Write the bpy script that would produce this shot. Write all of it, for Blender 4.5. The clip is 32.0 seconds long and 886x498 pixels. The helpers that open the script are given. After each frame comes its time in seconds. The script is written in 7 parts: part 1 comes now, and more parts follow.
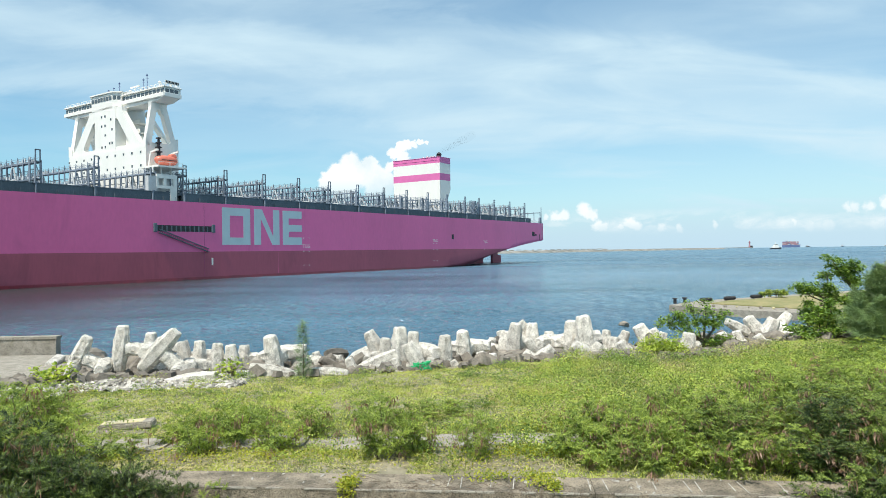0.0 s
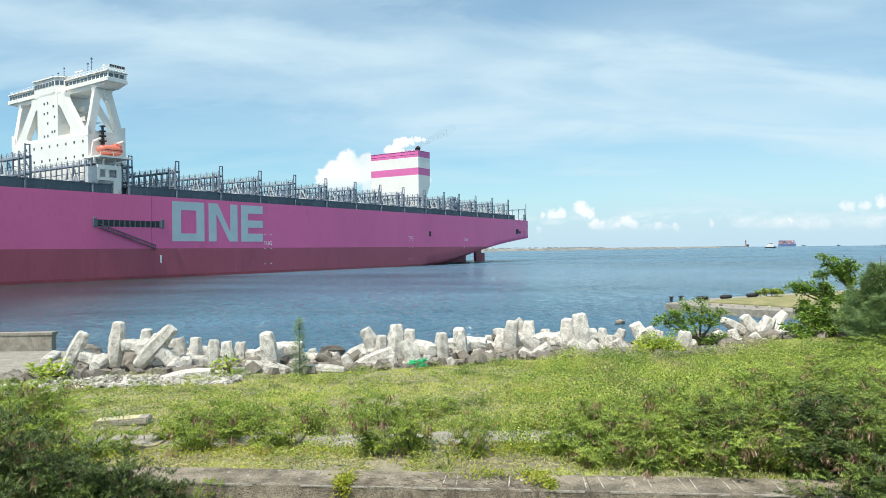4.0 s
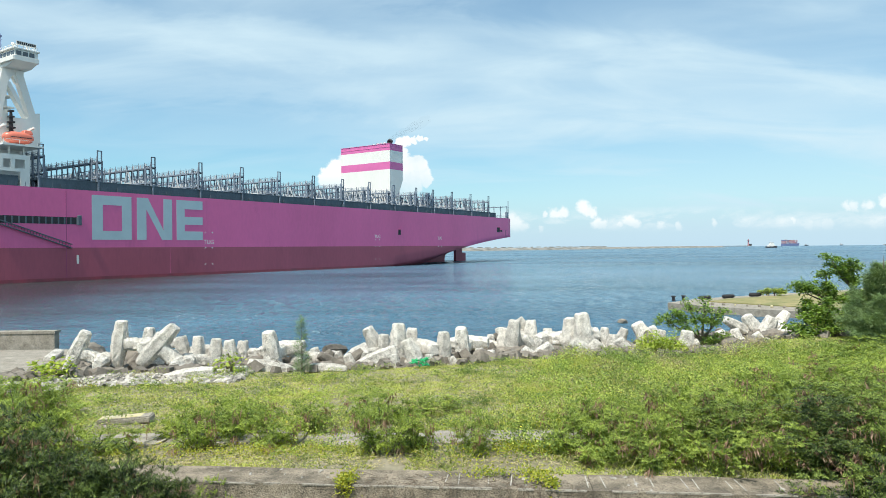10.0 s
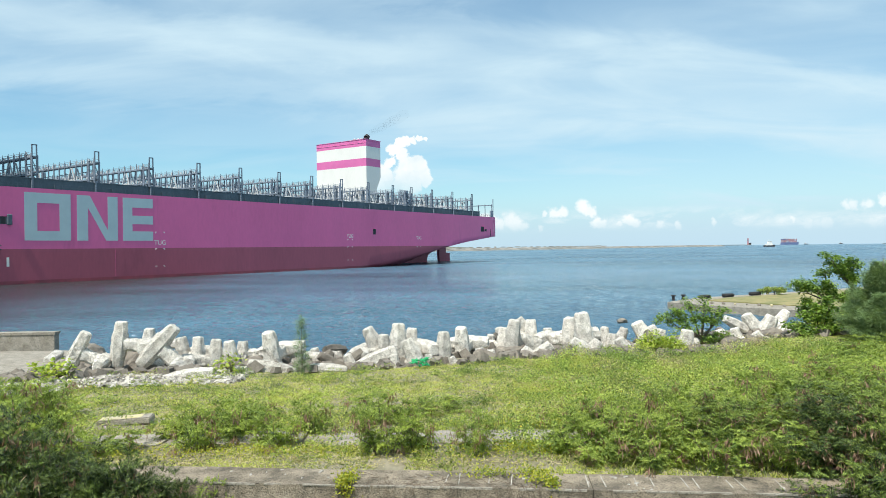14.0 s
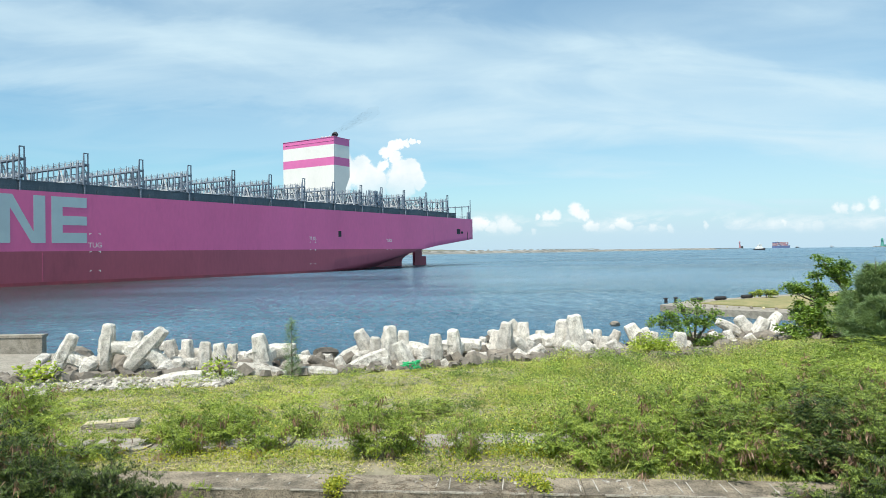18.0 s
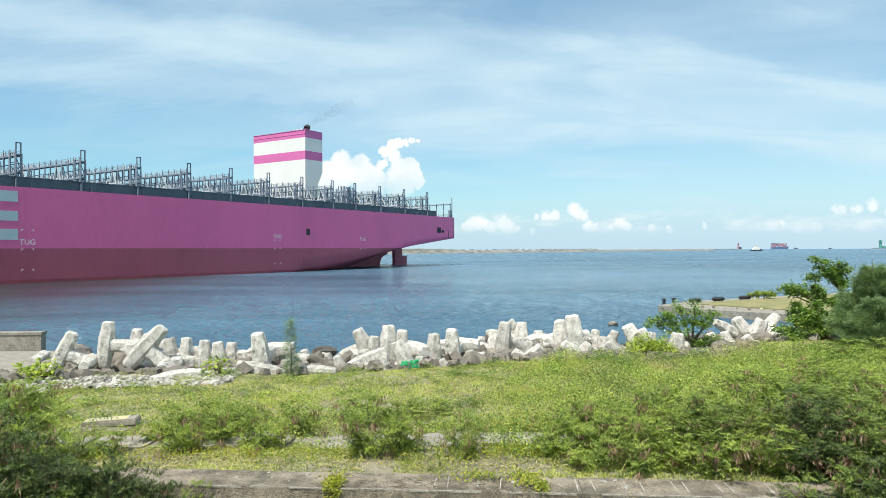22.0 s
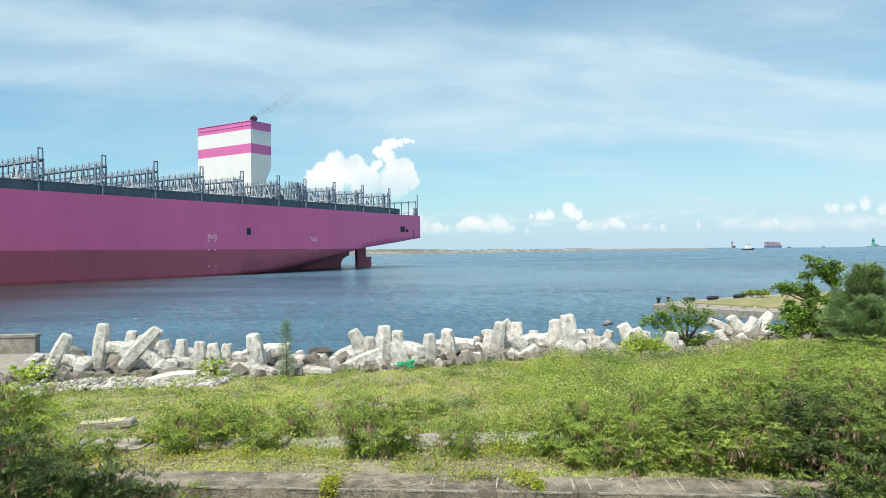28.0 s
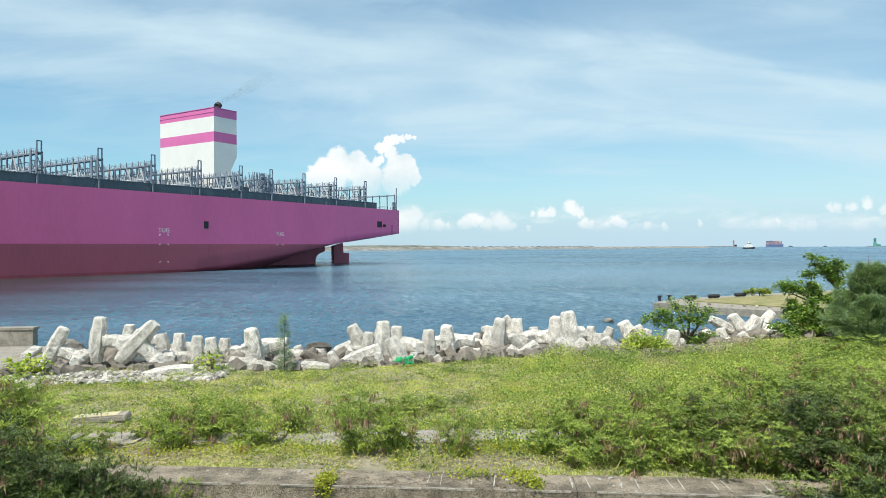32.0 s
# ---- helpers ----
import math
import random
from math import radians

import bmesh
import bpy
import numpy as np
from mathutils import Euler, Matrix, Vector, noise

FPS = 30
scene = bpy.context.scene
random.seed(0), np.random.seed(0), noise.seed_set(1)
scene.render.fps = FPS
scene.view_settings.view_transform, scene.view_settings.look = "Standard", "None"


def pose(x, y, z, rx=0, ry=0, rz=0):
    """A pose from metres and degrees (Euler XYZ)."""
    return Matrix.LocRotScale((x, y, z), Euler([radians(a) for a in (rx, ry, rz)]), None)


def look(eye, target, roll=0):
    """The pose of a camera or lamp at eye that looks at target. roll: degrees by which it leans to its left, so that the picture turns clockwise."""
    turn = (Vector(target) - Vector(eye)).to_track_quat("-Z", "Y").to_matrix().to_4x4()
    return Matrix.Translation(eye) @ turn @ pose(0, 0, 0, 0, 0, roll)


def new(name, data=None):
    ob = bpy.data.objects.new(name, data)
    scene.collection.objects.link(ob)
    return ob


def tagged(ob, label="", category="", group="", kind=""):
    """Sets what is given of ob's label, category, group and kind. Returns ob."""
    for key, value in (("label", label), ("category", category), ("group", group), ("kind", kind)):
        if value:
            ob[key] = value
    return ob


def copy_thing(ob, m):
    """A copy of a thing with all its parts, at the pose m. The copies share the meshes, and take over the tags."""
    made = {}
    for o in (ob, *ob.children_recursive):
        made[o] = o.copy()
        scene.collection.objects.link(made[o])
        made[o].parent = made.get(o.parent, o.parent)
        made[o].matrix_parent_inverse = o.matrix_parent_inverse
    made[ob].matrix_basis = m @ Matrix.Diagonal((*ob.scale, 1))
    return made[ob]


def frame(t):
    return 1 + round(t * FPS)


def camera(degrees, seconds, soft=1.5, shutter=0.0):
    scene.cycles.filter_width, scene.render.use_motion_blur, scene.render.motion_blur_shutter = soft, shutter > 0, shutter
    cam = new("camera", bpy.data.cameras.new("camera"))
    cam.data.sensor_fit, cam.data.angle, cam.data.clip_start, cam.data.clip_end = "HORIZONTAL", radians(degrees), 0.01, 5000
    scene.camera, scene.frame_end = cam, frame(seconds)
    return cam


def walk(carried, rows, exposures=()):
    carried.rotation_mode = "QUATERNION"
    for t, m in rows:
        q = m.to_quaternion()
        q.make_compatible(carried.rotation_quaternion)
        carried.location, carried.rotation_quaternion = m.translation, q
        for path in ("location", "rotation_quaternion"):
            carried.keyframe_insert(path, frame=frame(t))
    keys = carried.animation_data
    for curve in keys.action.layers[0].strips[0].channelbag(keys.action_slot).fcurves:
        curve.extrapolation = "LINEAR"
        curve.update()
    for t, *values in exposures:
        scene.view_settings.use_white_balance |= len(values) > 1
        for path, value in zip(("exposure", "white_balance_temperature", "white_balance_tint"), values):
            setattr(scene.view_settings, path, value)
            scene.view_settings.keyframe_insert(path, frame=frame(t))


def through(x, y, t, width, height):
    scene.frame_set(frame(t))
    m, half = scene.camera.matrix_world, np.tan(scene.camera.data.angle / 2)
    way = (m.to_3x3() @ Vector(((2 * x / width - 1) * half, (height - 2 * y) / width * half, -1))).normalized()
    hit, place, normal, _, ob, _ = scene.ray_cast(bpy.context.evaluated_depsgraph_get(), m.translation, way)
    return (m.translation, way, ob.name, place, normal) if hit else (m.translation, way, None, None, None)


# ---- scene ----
EYE = Vector((0.0, 0.0, 7.0))
LENS = 65.8
# seconds, yaw to the right, pitch up, roll, in degrees; steps of the eye, in metres
PATH = [
    (0.0, 0.006, 0.194, -0.848, 0.000, 0.000, 0.000), (0.5, 0.018, 0.198, -0.835, 0.000, 0.000, 0.000),
    (1.0, 0.044, 0.188, -0.808, 0.000, 0.000, 0.000), (1.5, 0.086, 0.161, -0.769, 0.000, 0.000, 0.000),
    (2.0, 0.136, 0.124, -0.735, 0.000, 0.000, 0.000), (2.5, 0.185, 0.086, -0.709, 0.000, 0.000, 0.000),
    (3.0, 0.221, 0.052, -0.680, 0.000, 0.000, 0.000), (3.5, 0.241, 0.029, -0.646, 0.000, 0.000, 0.000),
    (5.5, 0.349, -0.185, -0.478, 0.000, 0.000, 0.000), (6.0, 0.345, -0.213, -0.455, 0.000, 0.000, 0.000),
    (6.5, 0.336, -0.248, -0.427, 0.000, 0.000, 0.000), (7.0, 0.315, -0.276, -0.402, 0.000, 0.000, 0.000),
    (7.5, 0.282, -0.284, -0.391, 0.000, 0.000, 0.000), (8.0, 0.241, -0.269, -0.396, 0.000, 0.000, 0.000),
    (8.5, 0.197, -0.232, -0.417, 0.000, 0.000, 0.000), (9.0, 0.156, -0.182, -0.453, 0.000, 0.000, 0.000),
    (9.5, 0.118, -0.130, -0.496, 0.000, 0.000, 0.000), (10.0, 0.080, -0.088, -0.539, 0.000, 0.000, 0.000),
    (10.5, 0.047, -0.061, -0.575, 0.000, 0.000, 0.000), (11.0, 0.027, -0.050, -0.606, 0.000, 0.000, 0.000),
    (11.5, 0.020, -0.053, -0.630, 0.000, 0.000, 0.000), (12.0, 0.024, -0.065, -0.656, 0.000, 0.000, 0.000),
    (12.5, 0.038, -0.080, -0.687, 0.000, 0.000, 0.000), (13.0, 0.063, -0.092, -0.708, 0.000, 0.000, 0.000),
    (13.5, 0.092, -0.096, -0.714, 0.000, 0.000, 0.000), (14.0, 0.108, -0.097, -0.713, 0.000, 0.000, 0.000),
    (14.5, 0.113, -0.097, -0.712, 0.000, 0.000, 0.000), (16.5, 0.540, 0.017, -0.788, 0.042, 0.192, -0.048),
    (17.0, 0.584, 0.058, -0.750, 0.044, 0.196, -0.048), (17.5, 0.637, 0.108, -0.708, 0.047, 0.200, -0.047),
    (18.0, 0.685, 0.147, -0.664, 0.052, 0.203, -0.045), (18.5, 0.717, 0.175, -0.621, 0.056, 0.197, -0.045),
    (19.0, 0.739, 0.192, -0.575, 0.057, 0.180, -0.046), (19.5, 0.755, 0.195, -0.528, 0.053, 0.159, -0.042),
    (20.0, 0.766, 0.183, -0.479, 0.047, 0.137, -0.032), (20.5, 0.779, 0.164, -0.428, 0.042, 0.117, -0.021),
    (21.0, 0.788, 0.139, -0.381, 0.038, 0.103, -0.015), (21.5, 0.789, 0.109, -0.346, 0.036, 0.099, -0.015),
    (22.0, 0.792, 0.084, -0.340, 0.035, 0.102, -0.020), (22.5, 0.808, 0.065, -0.360, 0.036, 0.105, -0.025),
    (23.0, 0.835, 0.048, -0.382, 0.036, 0.105, -0.025), (23.5, 0.867, 0.038, -0.401, 0.033, 0.106, -0.024),
    (24.0, 0.901, 0.042, -0.422, 0.031, 0.107, -0.025), (24.5, 0.938, 0.062, -0.447, 0.031, 0.105, -0.027),
    (25.0, 0.972, 0.081, -0.468, 0.031, 0.097, -0.028), (25.5, 0.995, 0.094, -0.489, 0.033, 0.088, -0.027),
    (27.5, 1.214, 0.104, -0.597, 0.021, 0.057, -0.014), (28.0, 1.223, 0.098, -0.610, 0.025, 0.062, -0.016),
    (28.5, 1.222, 0.101, -0.629, 0.029, 0.083, -0.023), (29.0, 1.205, 0.114, -0.638, 0.035, 0.127, -0.035),
    (29.5, 1.185, 0.111, -0.625, 0.043, 0.179, -0.047), (30.0, 1.171, 0.076, -0.580, 0.053, 0.226, -0.058),
    (30.5, 1.156, 0.010, -0.497, 0.063, 0.260, -0.064), (31.0, 1.138, -0.068, -0.380, 0.071, 0.280, -0.066),
    (31.5, 1.125, -0.140, -0.264, 0.076, 0.287, -0.066), (32.0, 1.120, -0.197, -0.174, 0.080, 0.286, -0.063),
]

def aim(yaw, pitch, roll, dx, dy, dz):
    y, p = radians(yaw), radians(pitch)
    eye = EYE + Vector((dx, dy, dz))
    way = Vector((math.sin(y) * math.cos(p), math.cos(y) * math.cos(p), math.sin(p)))
    return look(eye, eye + way, roll)


cam = camera(LENS, 32.0, soft=0.75)
walk(cam, [(t, aim(*row)) for t, *row in PATH], [(0, 0.25), (20, 0.25), (25, 0.225), (32, 0.19)])

# ---- light ----
SUN_AZ = Vector((-0.50, -0.866, 0)).normalized()
SUN_EL = radians(62)
sun = new("sun", bpy.data.lights.new("sun", "SUN"))
sun.data.energy, sun.data.angle, sun.data.color = 5.0, radians(0.6), (1.0, 0.95, 0.86)
sun.matrix_world = look(SUN_AZ * 100 * math.cos(SUN_EL) + Vector((0, 0, 100 * math.sin(SUN_EL))), (0, 0, 0))


class Tree:
    """A small writer of node trees."""

    def __init__(self, tree):
        self.tree, self.nodes, self.links = tree, tree.nodes, tree.links

    def node(self, kind, **sockets):
        made = self.nodes.new(kind)
        for key, value in sockets.items():
            if key.startswith("i_"):
                slot = made.inputs[int(key[2:])]
            else:
                slot = made.inputs[key.replace("_", " ")]
            if isinstance(value, bpy.types.NodeSocket):
                self.links.new(value, slot)
            else:
                slot.default_value = value
        return made

    def math(self, op, a, b=0.0, clamp=False):
        made = self.nodes.new("ShaderNodeMath")
        made.operation, made.use_clamp = op, clamp
        for slot, value in zip(made.inputs, (a, b)):
            if isinstance(value, bpy.types.NodeSocket):
                self.links.new(value, slot)
            else:
                slot.default_value = value
        return made.outputs[0]

    def noise(self, vector, scale, detail=4.0, rough=0.55, distort=0.0):
        made = self.nodes.new("ShaderNodeTexNoise")
        if vector is not None:
            self.links.new(vector, made.inputs["Vector"])
        made.inputs["Scale"].default_value = scale
        made.inputs["Detail"].default_value = detail
        made.inputs["Roughness"].default_value = rough
        made.inputs["Distortion"].default_value = distort
        return made.outputs[0]

    def ramp(self, fac, stops):
        made = self.nodes.new("ShaderNodeValToRGB")
        self.links.new(fac, made.inputs[0])
        band = made.color_ramp.elements
        while len(band) < len(stops):
            band.new(0.5)
        for spot, (pos, col) in zip(band, stops):
            spot.position = pos
            spot.color = (*col, 1) if len(col) == 3 else col
        return made.outputs[0]

    def mix(self, fac, a, b, blend="MIX"):
        made = self.nodes.new("ShaderNodeMix")
        made.data_type, made.blend_type = "RGBA", blend
        for slot, value in ((made.inputs[0], fac), (made.inputs[6], a), (made.inputs[7], b)):
            if isinstance(value, bpy.types.NodeSocket):
                self.links.new(value, slot)
            elif slot == made.inputs[0]:
                slot.default_value = value
            else:
                slot.default_value = (*value, 1)
        return made.outputs[2]

    def mapped(self, vector, scale=(1, 1, 1), turn=(0, 0, 0), shift=(0, 0, 0)):
        made = self.nodes.new("ShaderNodeMapping")
        self.links.new(vector, made.inputs["Vector"])
        made.inputs["Scale"].default_value = scale
        made.inputs["Rotation"].default_value = [radians(a) for a in turn]
        made.inputs["Location"].default_value = shift
        return made.outputs[0]


# cumulus billows: place across, place up (as tangents from due north) and size
BILLOWS_GREAT = [
    (-0.1654, 0.1031, 0.0171), (-0.1505, 0.1137, 0.0209), (-0.1324, 0.1260, 0.0218), (-0.1193, 0.1144, 0.0209),
    (-0.1044, 0.1300, 0.0133), (-0.1046, 0.1110, 0.0247), (-0.0873, 0.1077, 0.0209), (-0.0740, 0.1257, 0.0104),
    (-0.0673, 0.1438, 0.0114), (-0.0590, 0.1545, 0.0095), (-0.0508, 0.1578, 0.0085), (-0.0401, 0.1553, 0.0066),
    (-0.0302, 0.1577, 0.0057), (-0.0219, 0.1577, 0.0038), (-0.0567, 0.1372, 0.0123), (-0.0469, 0.1174, 0.0199),
    (-0.0354, 0.1190, 0.0180), (-0.0297, 0.1074, 0.0171), (-0.1408, 0.0972, 0.0247), (-0.0915, 0.0945, 0.0266),
    (-0.0504, 0.0968, 0.0266), (-0.0215, 0.0991, 0.0114),
]
BILLOWS_LOW = [
    (-0.0330, 0.0390, 0.0194), (-0.0206, 0.0472, 0.0120), (-0.0470, 0.0349, 0.0203), (-0.0067, 0.0306, 0.0083), (0.0123, 0.0322, 0.0092),
    (0.0255, 0.0314, 0.0055), (0.0494, 0.0330, 0.0083), (0.0619, 0.0371, 0.0111), (0.0718, 0.0395, 0.0083), (0.0842, 0.0345, 0.0092),
    (0.1016, 0.0394, 0.0120), (0.1082, 0.0353, 0.0120), (0.1173, 0.0311, 0.0074), (0.1447, 0.0261, 0.0046), (0.1497, 0.0476, 0.0046),
    (0.1655, 0.0492, 0.0074), (0.1763, 0.0508, 0.0083), (0.2071, 0.0590, 0.0092), (0.2129, 0.0541, 0.0083), (0.2196, 0.0491, 0.0065),
    (0.2279, 0.0350, 0.0083), (0.2354, 0.0325, 0.0074), (0.2738, 0.0365, 0.0092), (0.2830, 0.0323, 0.0083), (0.2621, 0.0307, 0.0055),
]
BILLOWS_FAINT = [
    (0.3197, 0.0306, 0.0074), (0.3969, 0.0328, 0.0055), (0.3449, 0.0280, 0.0065), (0.4963, 0.0317, 0.0074), (0.5131, 0.0359, 0.0055),
    (0.5385, 0.0283, 0.0092), (0.5639, 0.0282, 0.0092), (0.6317, 0.0305, 0.0111), (0.6020, 0.0557, 0.0074), (0.5918, 0.0549, 0.0065),
    (0.6232, 0.0565, 0.0083), (0.6487, 0.0623, 0.0083), (0.6759, 0.0530, 0.0102), (0.7083, 0.0496, 0.0111), (0.7424, 0.0428, 0.0092),
]


def billows(t, where, rows, soft, grow=1.0):
    """How much cloud a heap of billows lays at each point."""
    field = None
    for x, z, r in rows:
        away = t.nodes.new("ShaderNodeVectorMath")
        away.operation = "DISTANCE"
        t.links.new(where, away.inputs[0])
        away.inputs[1].default_value = (x, z, 0)
        one = t.nodes.new("ShaderNodeMath")
        one.operation = "MULTIPLY_ADD"
        t.links.new(away.outputs["Value"], one.inputs[0])
        one.inputs[1].default_value, one.inputs[2].default_value = -1 / (r * grow), 1.0
        field = one.outputs[0] if field is None else t.math("MAXIMUM", field, one.outputs[0])
    span = t.nodes.new("ShaderNodeMapRange")
    span.interpolation_type = "SMOOTHSTEP"
    t.links.new(field, span.inputs[0])
    span.inputs[1].default_value, span.inputs[2].default_value = 0.02, soft
    return span.outputs[0]


def make_world():
    world = bpy.data.worlds.new("sky")
    scene.world = world
    world.use_nodes = True
    t = Tree(world.node_tree)
    t.nodes.clear()
    sky = t.nodes.new("ShaderNodeTexSky")
    sky.sky_type, sky.sun_disc = "NISHITA", False
    sky.sun_elevation = SUN_EL
    sky.sun_rotation = math.atan2(SUN_AZ.x, SUN_AZ.y)
    sky.dust_density, sky.ozone_density, sky.air_density = 0.6, 1.2, 1.0
    way = t.nodes.new("ShaderNodeTexCoord").outputs["Generated"]
    split = t.nodes.new("ShaderNodeSeparateXYZ")
    t.links.new(way, split.inputs[0])
    # a high veil of cirrus on a plane far above
    up = t.math("ADD", t.math("MAXIMUM", split.outputs[2], 0.0), 0.16)
    join = t.nodes.new("ShaderNodeCombineXYZ")
    t.links.new(t.math("DIVIDE", split.outputs[0], up), join.inputs[0])
    t.links.new(t.math("DIVIDE", split.outputs[1], up), join.inputs[1])
    flat = join.outputs[0]
    broad = t.noise(t.mapped(flat, (0.36, 0.62, 1), (0, 0, -30), (3.9, 1.2, 0)), 1.0, 3.0, 0.5, 0.4)
    streak = t.noise(t.mapped(flat, (0.9, 2.0, 1), (0, 0, -34), (1.3, 4.2, 0)), 1.3, 6.0, 0.55, 0.7)
    veil = t.math("ADD", t.math("MULTIPLY", broad, 0.72), t.math("MULTIPLY", streak, 0.50))
    east = t.math("MULTIPLY", t.math("ADD", t.math("MULTIPLY", split.outputs[0], 1.0), -0.05), -0.03)
    veil = t.math("ADD", veil, east)
    cover = t.ramp(veil, [(0.42, (0.20,) * 3), (0.58, (0.52,) * 3), (0.74, (0.9,) * 3)])
    north = t.math("MAXIMUM", split.outputs[1], 0.05)
    flat2 = t.nodes.new("ShaderNodeCombineXYZ")
    t.links.new(t.math("DIVIDE", split.outputs[0], north), flat2.inputs[0])
    t.links.new(t.math("DIVIDE", split.outputs[2], north), flat2.inputs[1])
    spot = flat2.outputs[0]
    high = t.nodes.new("ShaderNodeSeparateXYZ")
    t.links.new(spot, high.inputs[0])
    across, above = high.outputs[0], high.outputs[1]

    def ease(value, a, b, lo=0.0, hi=1.0):
        span = t.nodes.new("ShaderNodeMapRange")
        span.interpolation_type = "SMOOTHSTEP"
        t.links.new(value, span.inputs[0])
        for slot, number in zip(span.inputs[1:5], (a, b, lo, hi)):
            slot.default_value = number
        return span.outputs[0]

    # long plumes of cirrus from the west, a clear blue gap under them, a paler veil in the east
    torn = t.math("SUBTRACT", t.noise(t.mapped(spot, (2.2, 7.0, 1), (0, 0, 8)), 1.4, 6.0, 0.62, 0.6), 0.5)
    plume = None
    for slope, height, wide, wave, a, b, most in ((0.11, 0.280, 0.065, 0.10, 0.45, -0.45, 0.55), (0.09, 0.205, 0.05, 0.22, 0.10, -0.25, 0.20), (0.16, 0.335, 0.03, 0.14, 0.5, 0.0, 0.16)):
        off = t.math("ADD", t.math("ADD", above, t.math("MULTIPLY", across, slope)), t.math("MULTIPLY", torn, wave))
        band = t.math("MULTIPLY", ease(t.math("ABSOLUTE", t.math("SUBTRACT", off, height)), wide, 0.0), ease(across, a, b, 0.15, most))
        plume = band if plume is None else t.math("ADD", plume, band)
    gap = t.math("MULTIPLY", ease(across, 0.10, -0.30), ease(above, 0.27, 0.17))
    pale = t.math("MULTIPLY", t.math("MULTIPLY", ease(across, 0.0, 0.35), ease(above, 0.32, 0.16)), 0.16)
    # the veil thickens to a pale haze near the horizon
    low = t.ramp(split.outputs[2], [(0.0, (0.85,) * 3), (0.05, (0.50,) * 3), (0.17, (0.18,) * 3), (0.36, (0.12,) * 3)])
    amount = t.math("MAXIMUM", t.math("MULTIPLY", cover, 0.85), low)
    amount = t.math("MULTIPLY", amount, t.math("SUBTRACT", 1.0, t.math("MULTIPLY", gap, 0.5)))
    amount = t.math("ADD", t.math("ADD", amount, plume), pale, True)
    blue = t.mix(1.0, sky.outputs[0], (0.070, 0.113, 0.121), "MULTIPLY")
    tone = t.mix(amount, blue, (0.555, 0.722, 0.808))
    # cumulus near the horizon, seen to the north
    curl = t.nodes.new("ShaderNodeTexNoise")
    t.links.new(spot, curl.inputs["Vector"])
    curl.inputs["Scale"].default_value, curl.inputs["Detail"].default_value, curl.inputs["Roughness"].default_value = 55.0, 6.0, 0.64
    shift = t.nodes.new("ShaderNodeVectorMath")
    shift.operation = "MULTIPLY_ADD"
    t.links.new(curl.outputs["Color"], shift.inputs[0])
    shift.inputs[1].default_value = (0.024, 0.022, 0)
    t.links.new(spot, shift.inputs[2])
    moved = t.nodes.new("ShaderNodeVectorMath")
    moved.operation = "ADD"
    t.links.new(shift.outputs[0], moved.inputs[0])
    moved.inputs[1].default_value = (-0.012, -0.011, 0)
    warped = moved.outputs[0]
    great = billows(t, warped, BILLOWS_GREAT, 0.3)
    low_heap = t.math("MULTIPLY", billows(t, warped, BILLOWS_LOW, 0.62, 1.45), 0.95)
    faint = t.math("MULTIPLY", billows(t, warped, BILLOWS_FAINT, 0.7, 1.4), 0.75)
    # a grey-blue haze lies low over the sea; the heaps melt into it
    haze = t.ramp(high.outputs[1], [(0.0, (0.75,) * 3), (0.022, (0.6,) * 3), (0.075, (0,) * 3)])
    tone = t.mix(haze, tone, (0.45, 0.62, 0.735))
    fade = t.ramp(high.outputs[1], [(0.018, (0.0,) * 3), (0.038, (0.95,) * 3)])
    fade2 = t.ramp(high.outputs[1], [(0.06, (0.05,) * 3), (0.11, (1.0,) * 3)])
    light = t.ramp(t.noise(warped, 16.0, 4.0), [(0.32, (0.66, 0.77, 0.81)), (0.58, (0.88, 0.905, 0.90))])
    bank = t.ramp(t.noise(t.mapped(spot, (13, 34, 1), (0, 0, 0), (2.2, 0.4, 0)), 1.0, 6.0, 0.62, 0.4), [(0.46, (0,) * 3), (0.66, (0.75,) * 3)])
    belt = t.ramp(high.outputs[1], [(0.012, (0,) * 3), (0.028, (1,) * 3), (0.040, (0.8,) * 3), (0.058, (0,) * 3)])
    faint = t.math("MAXIMUM", faint, t.math("MULTIPLY", bank, belt))
    tone = t.mix(t.math("MULTIPLY", t.math("MAXIMUM", low_heap, faint), fade), tone, light)
    tone = t.mix(t.math("MULTIPLY", great, fade2), tone, light)
    back = t.node("ShaderNodeBackground", Color=tone, Strength=1.0)
    out = t.nodes.new("ShaderNodeOutputWorld")
    t.links.new(back.outputs[0], out.inputs[0])


make_world()

# ---- materials ----


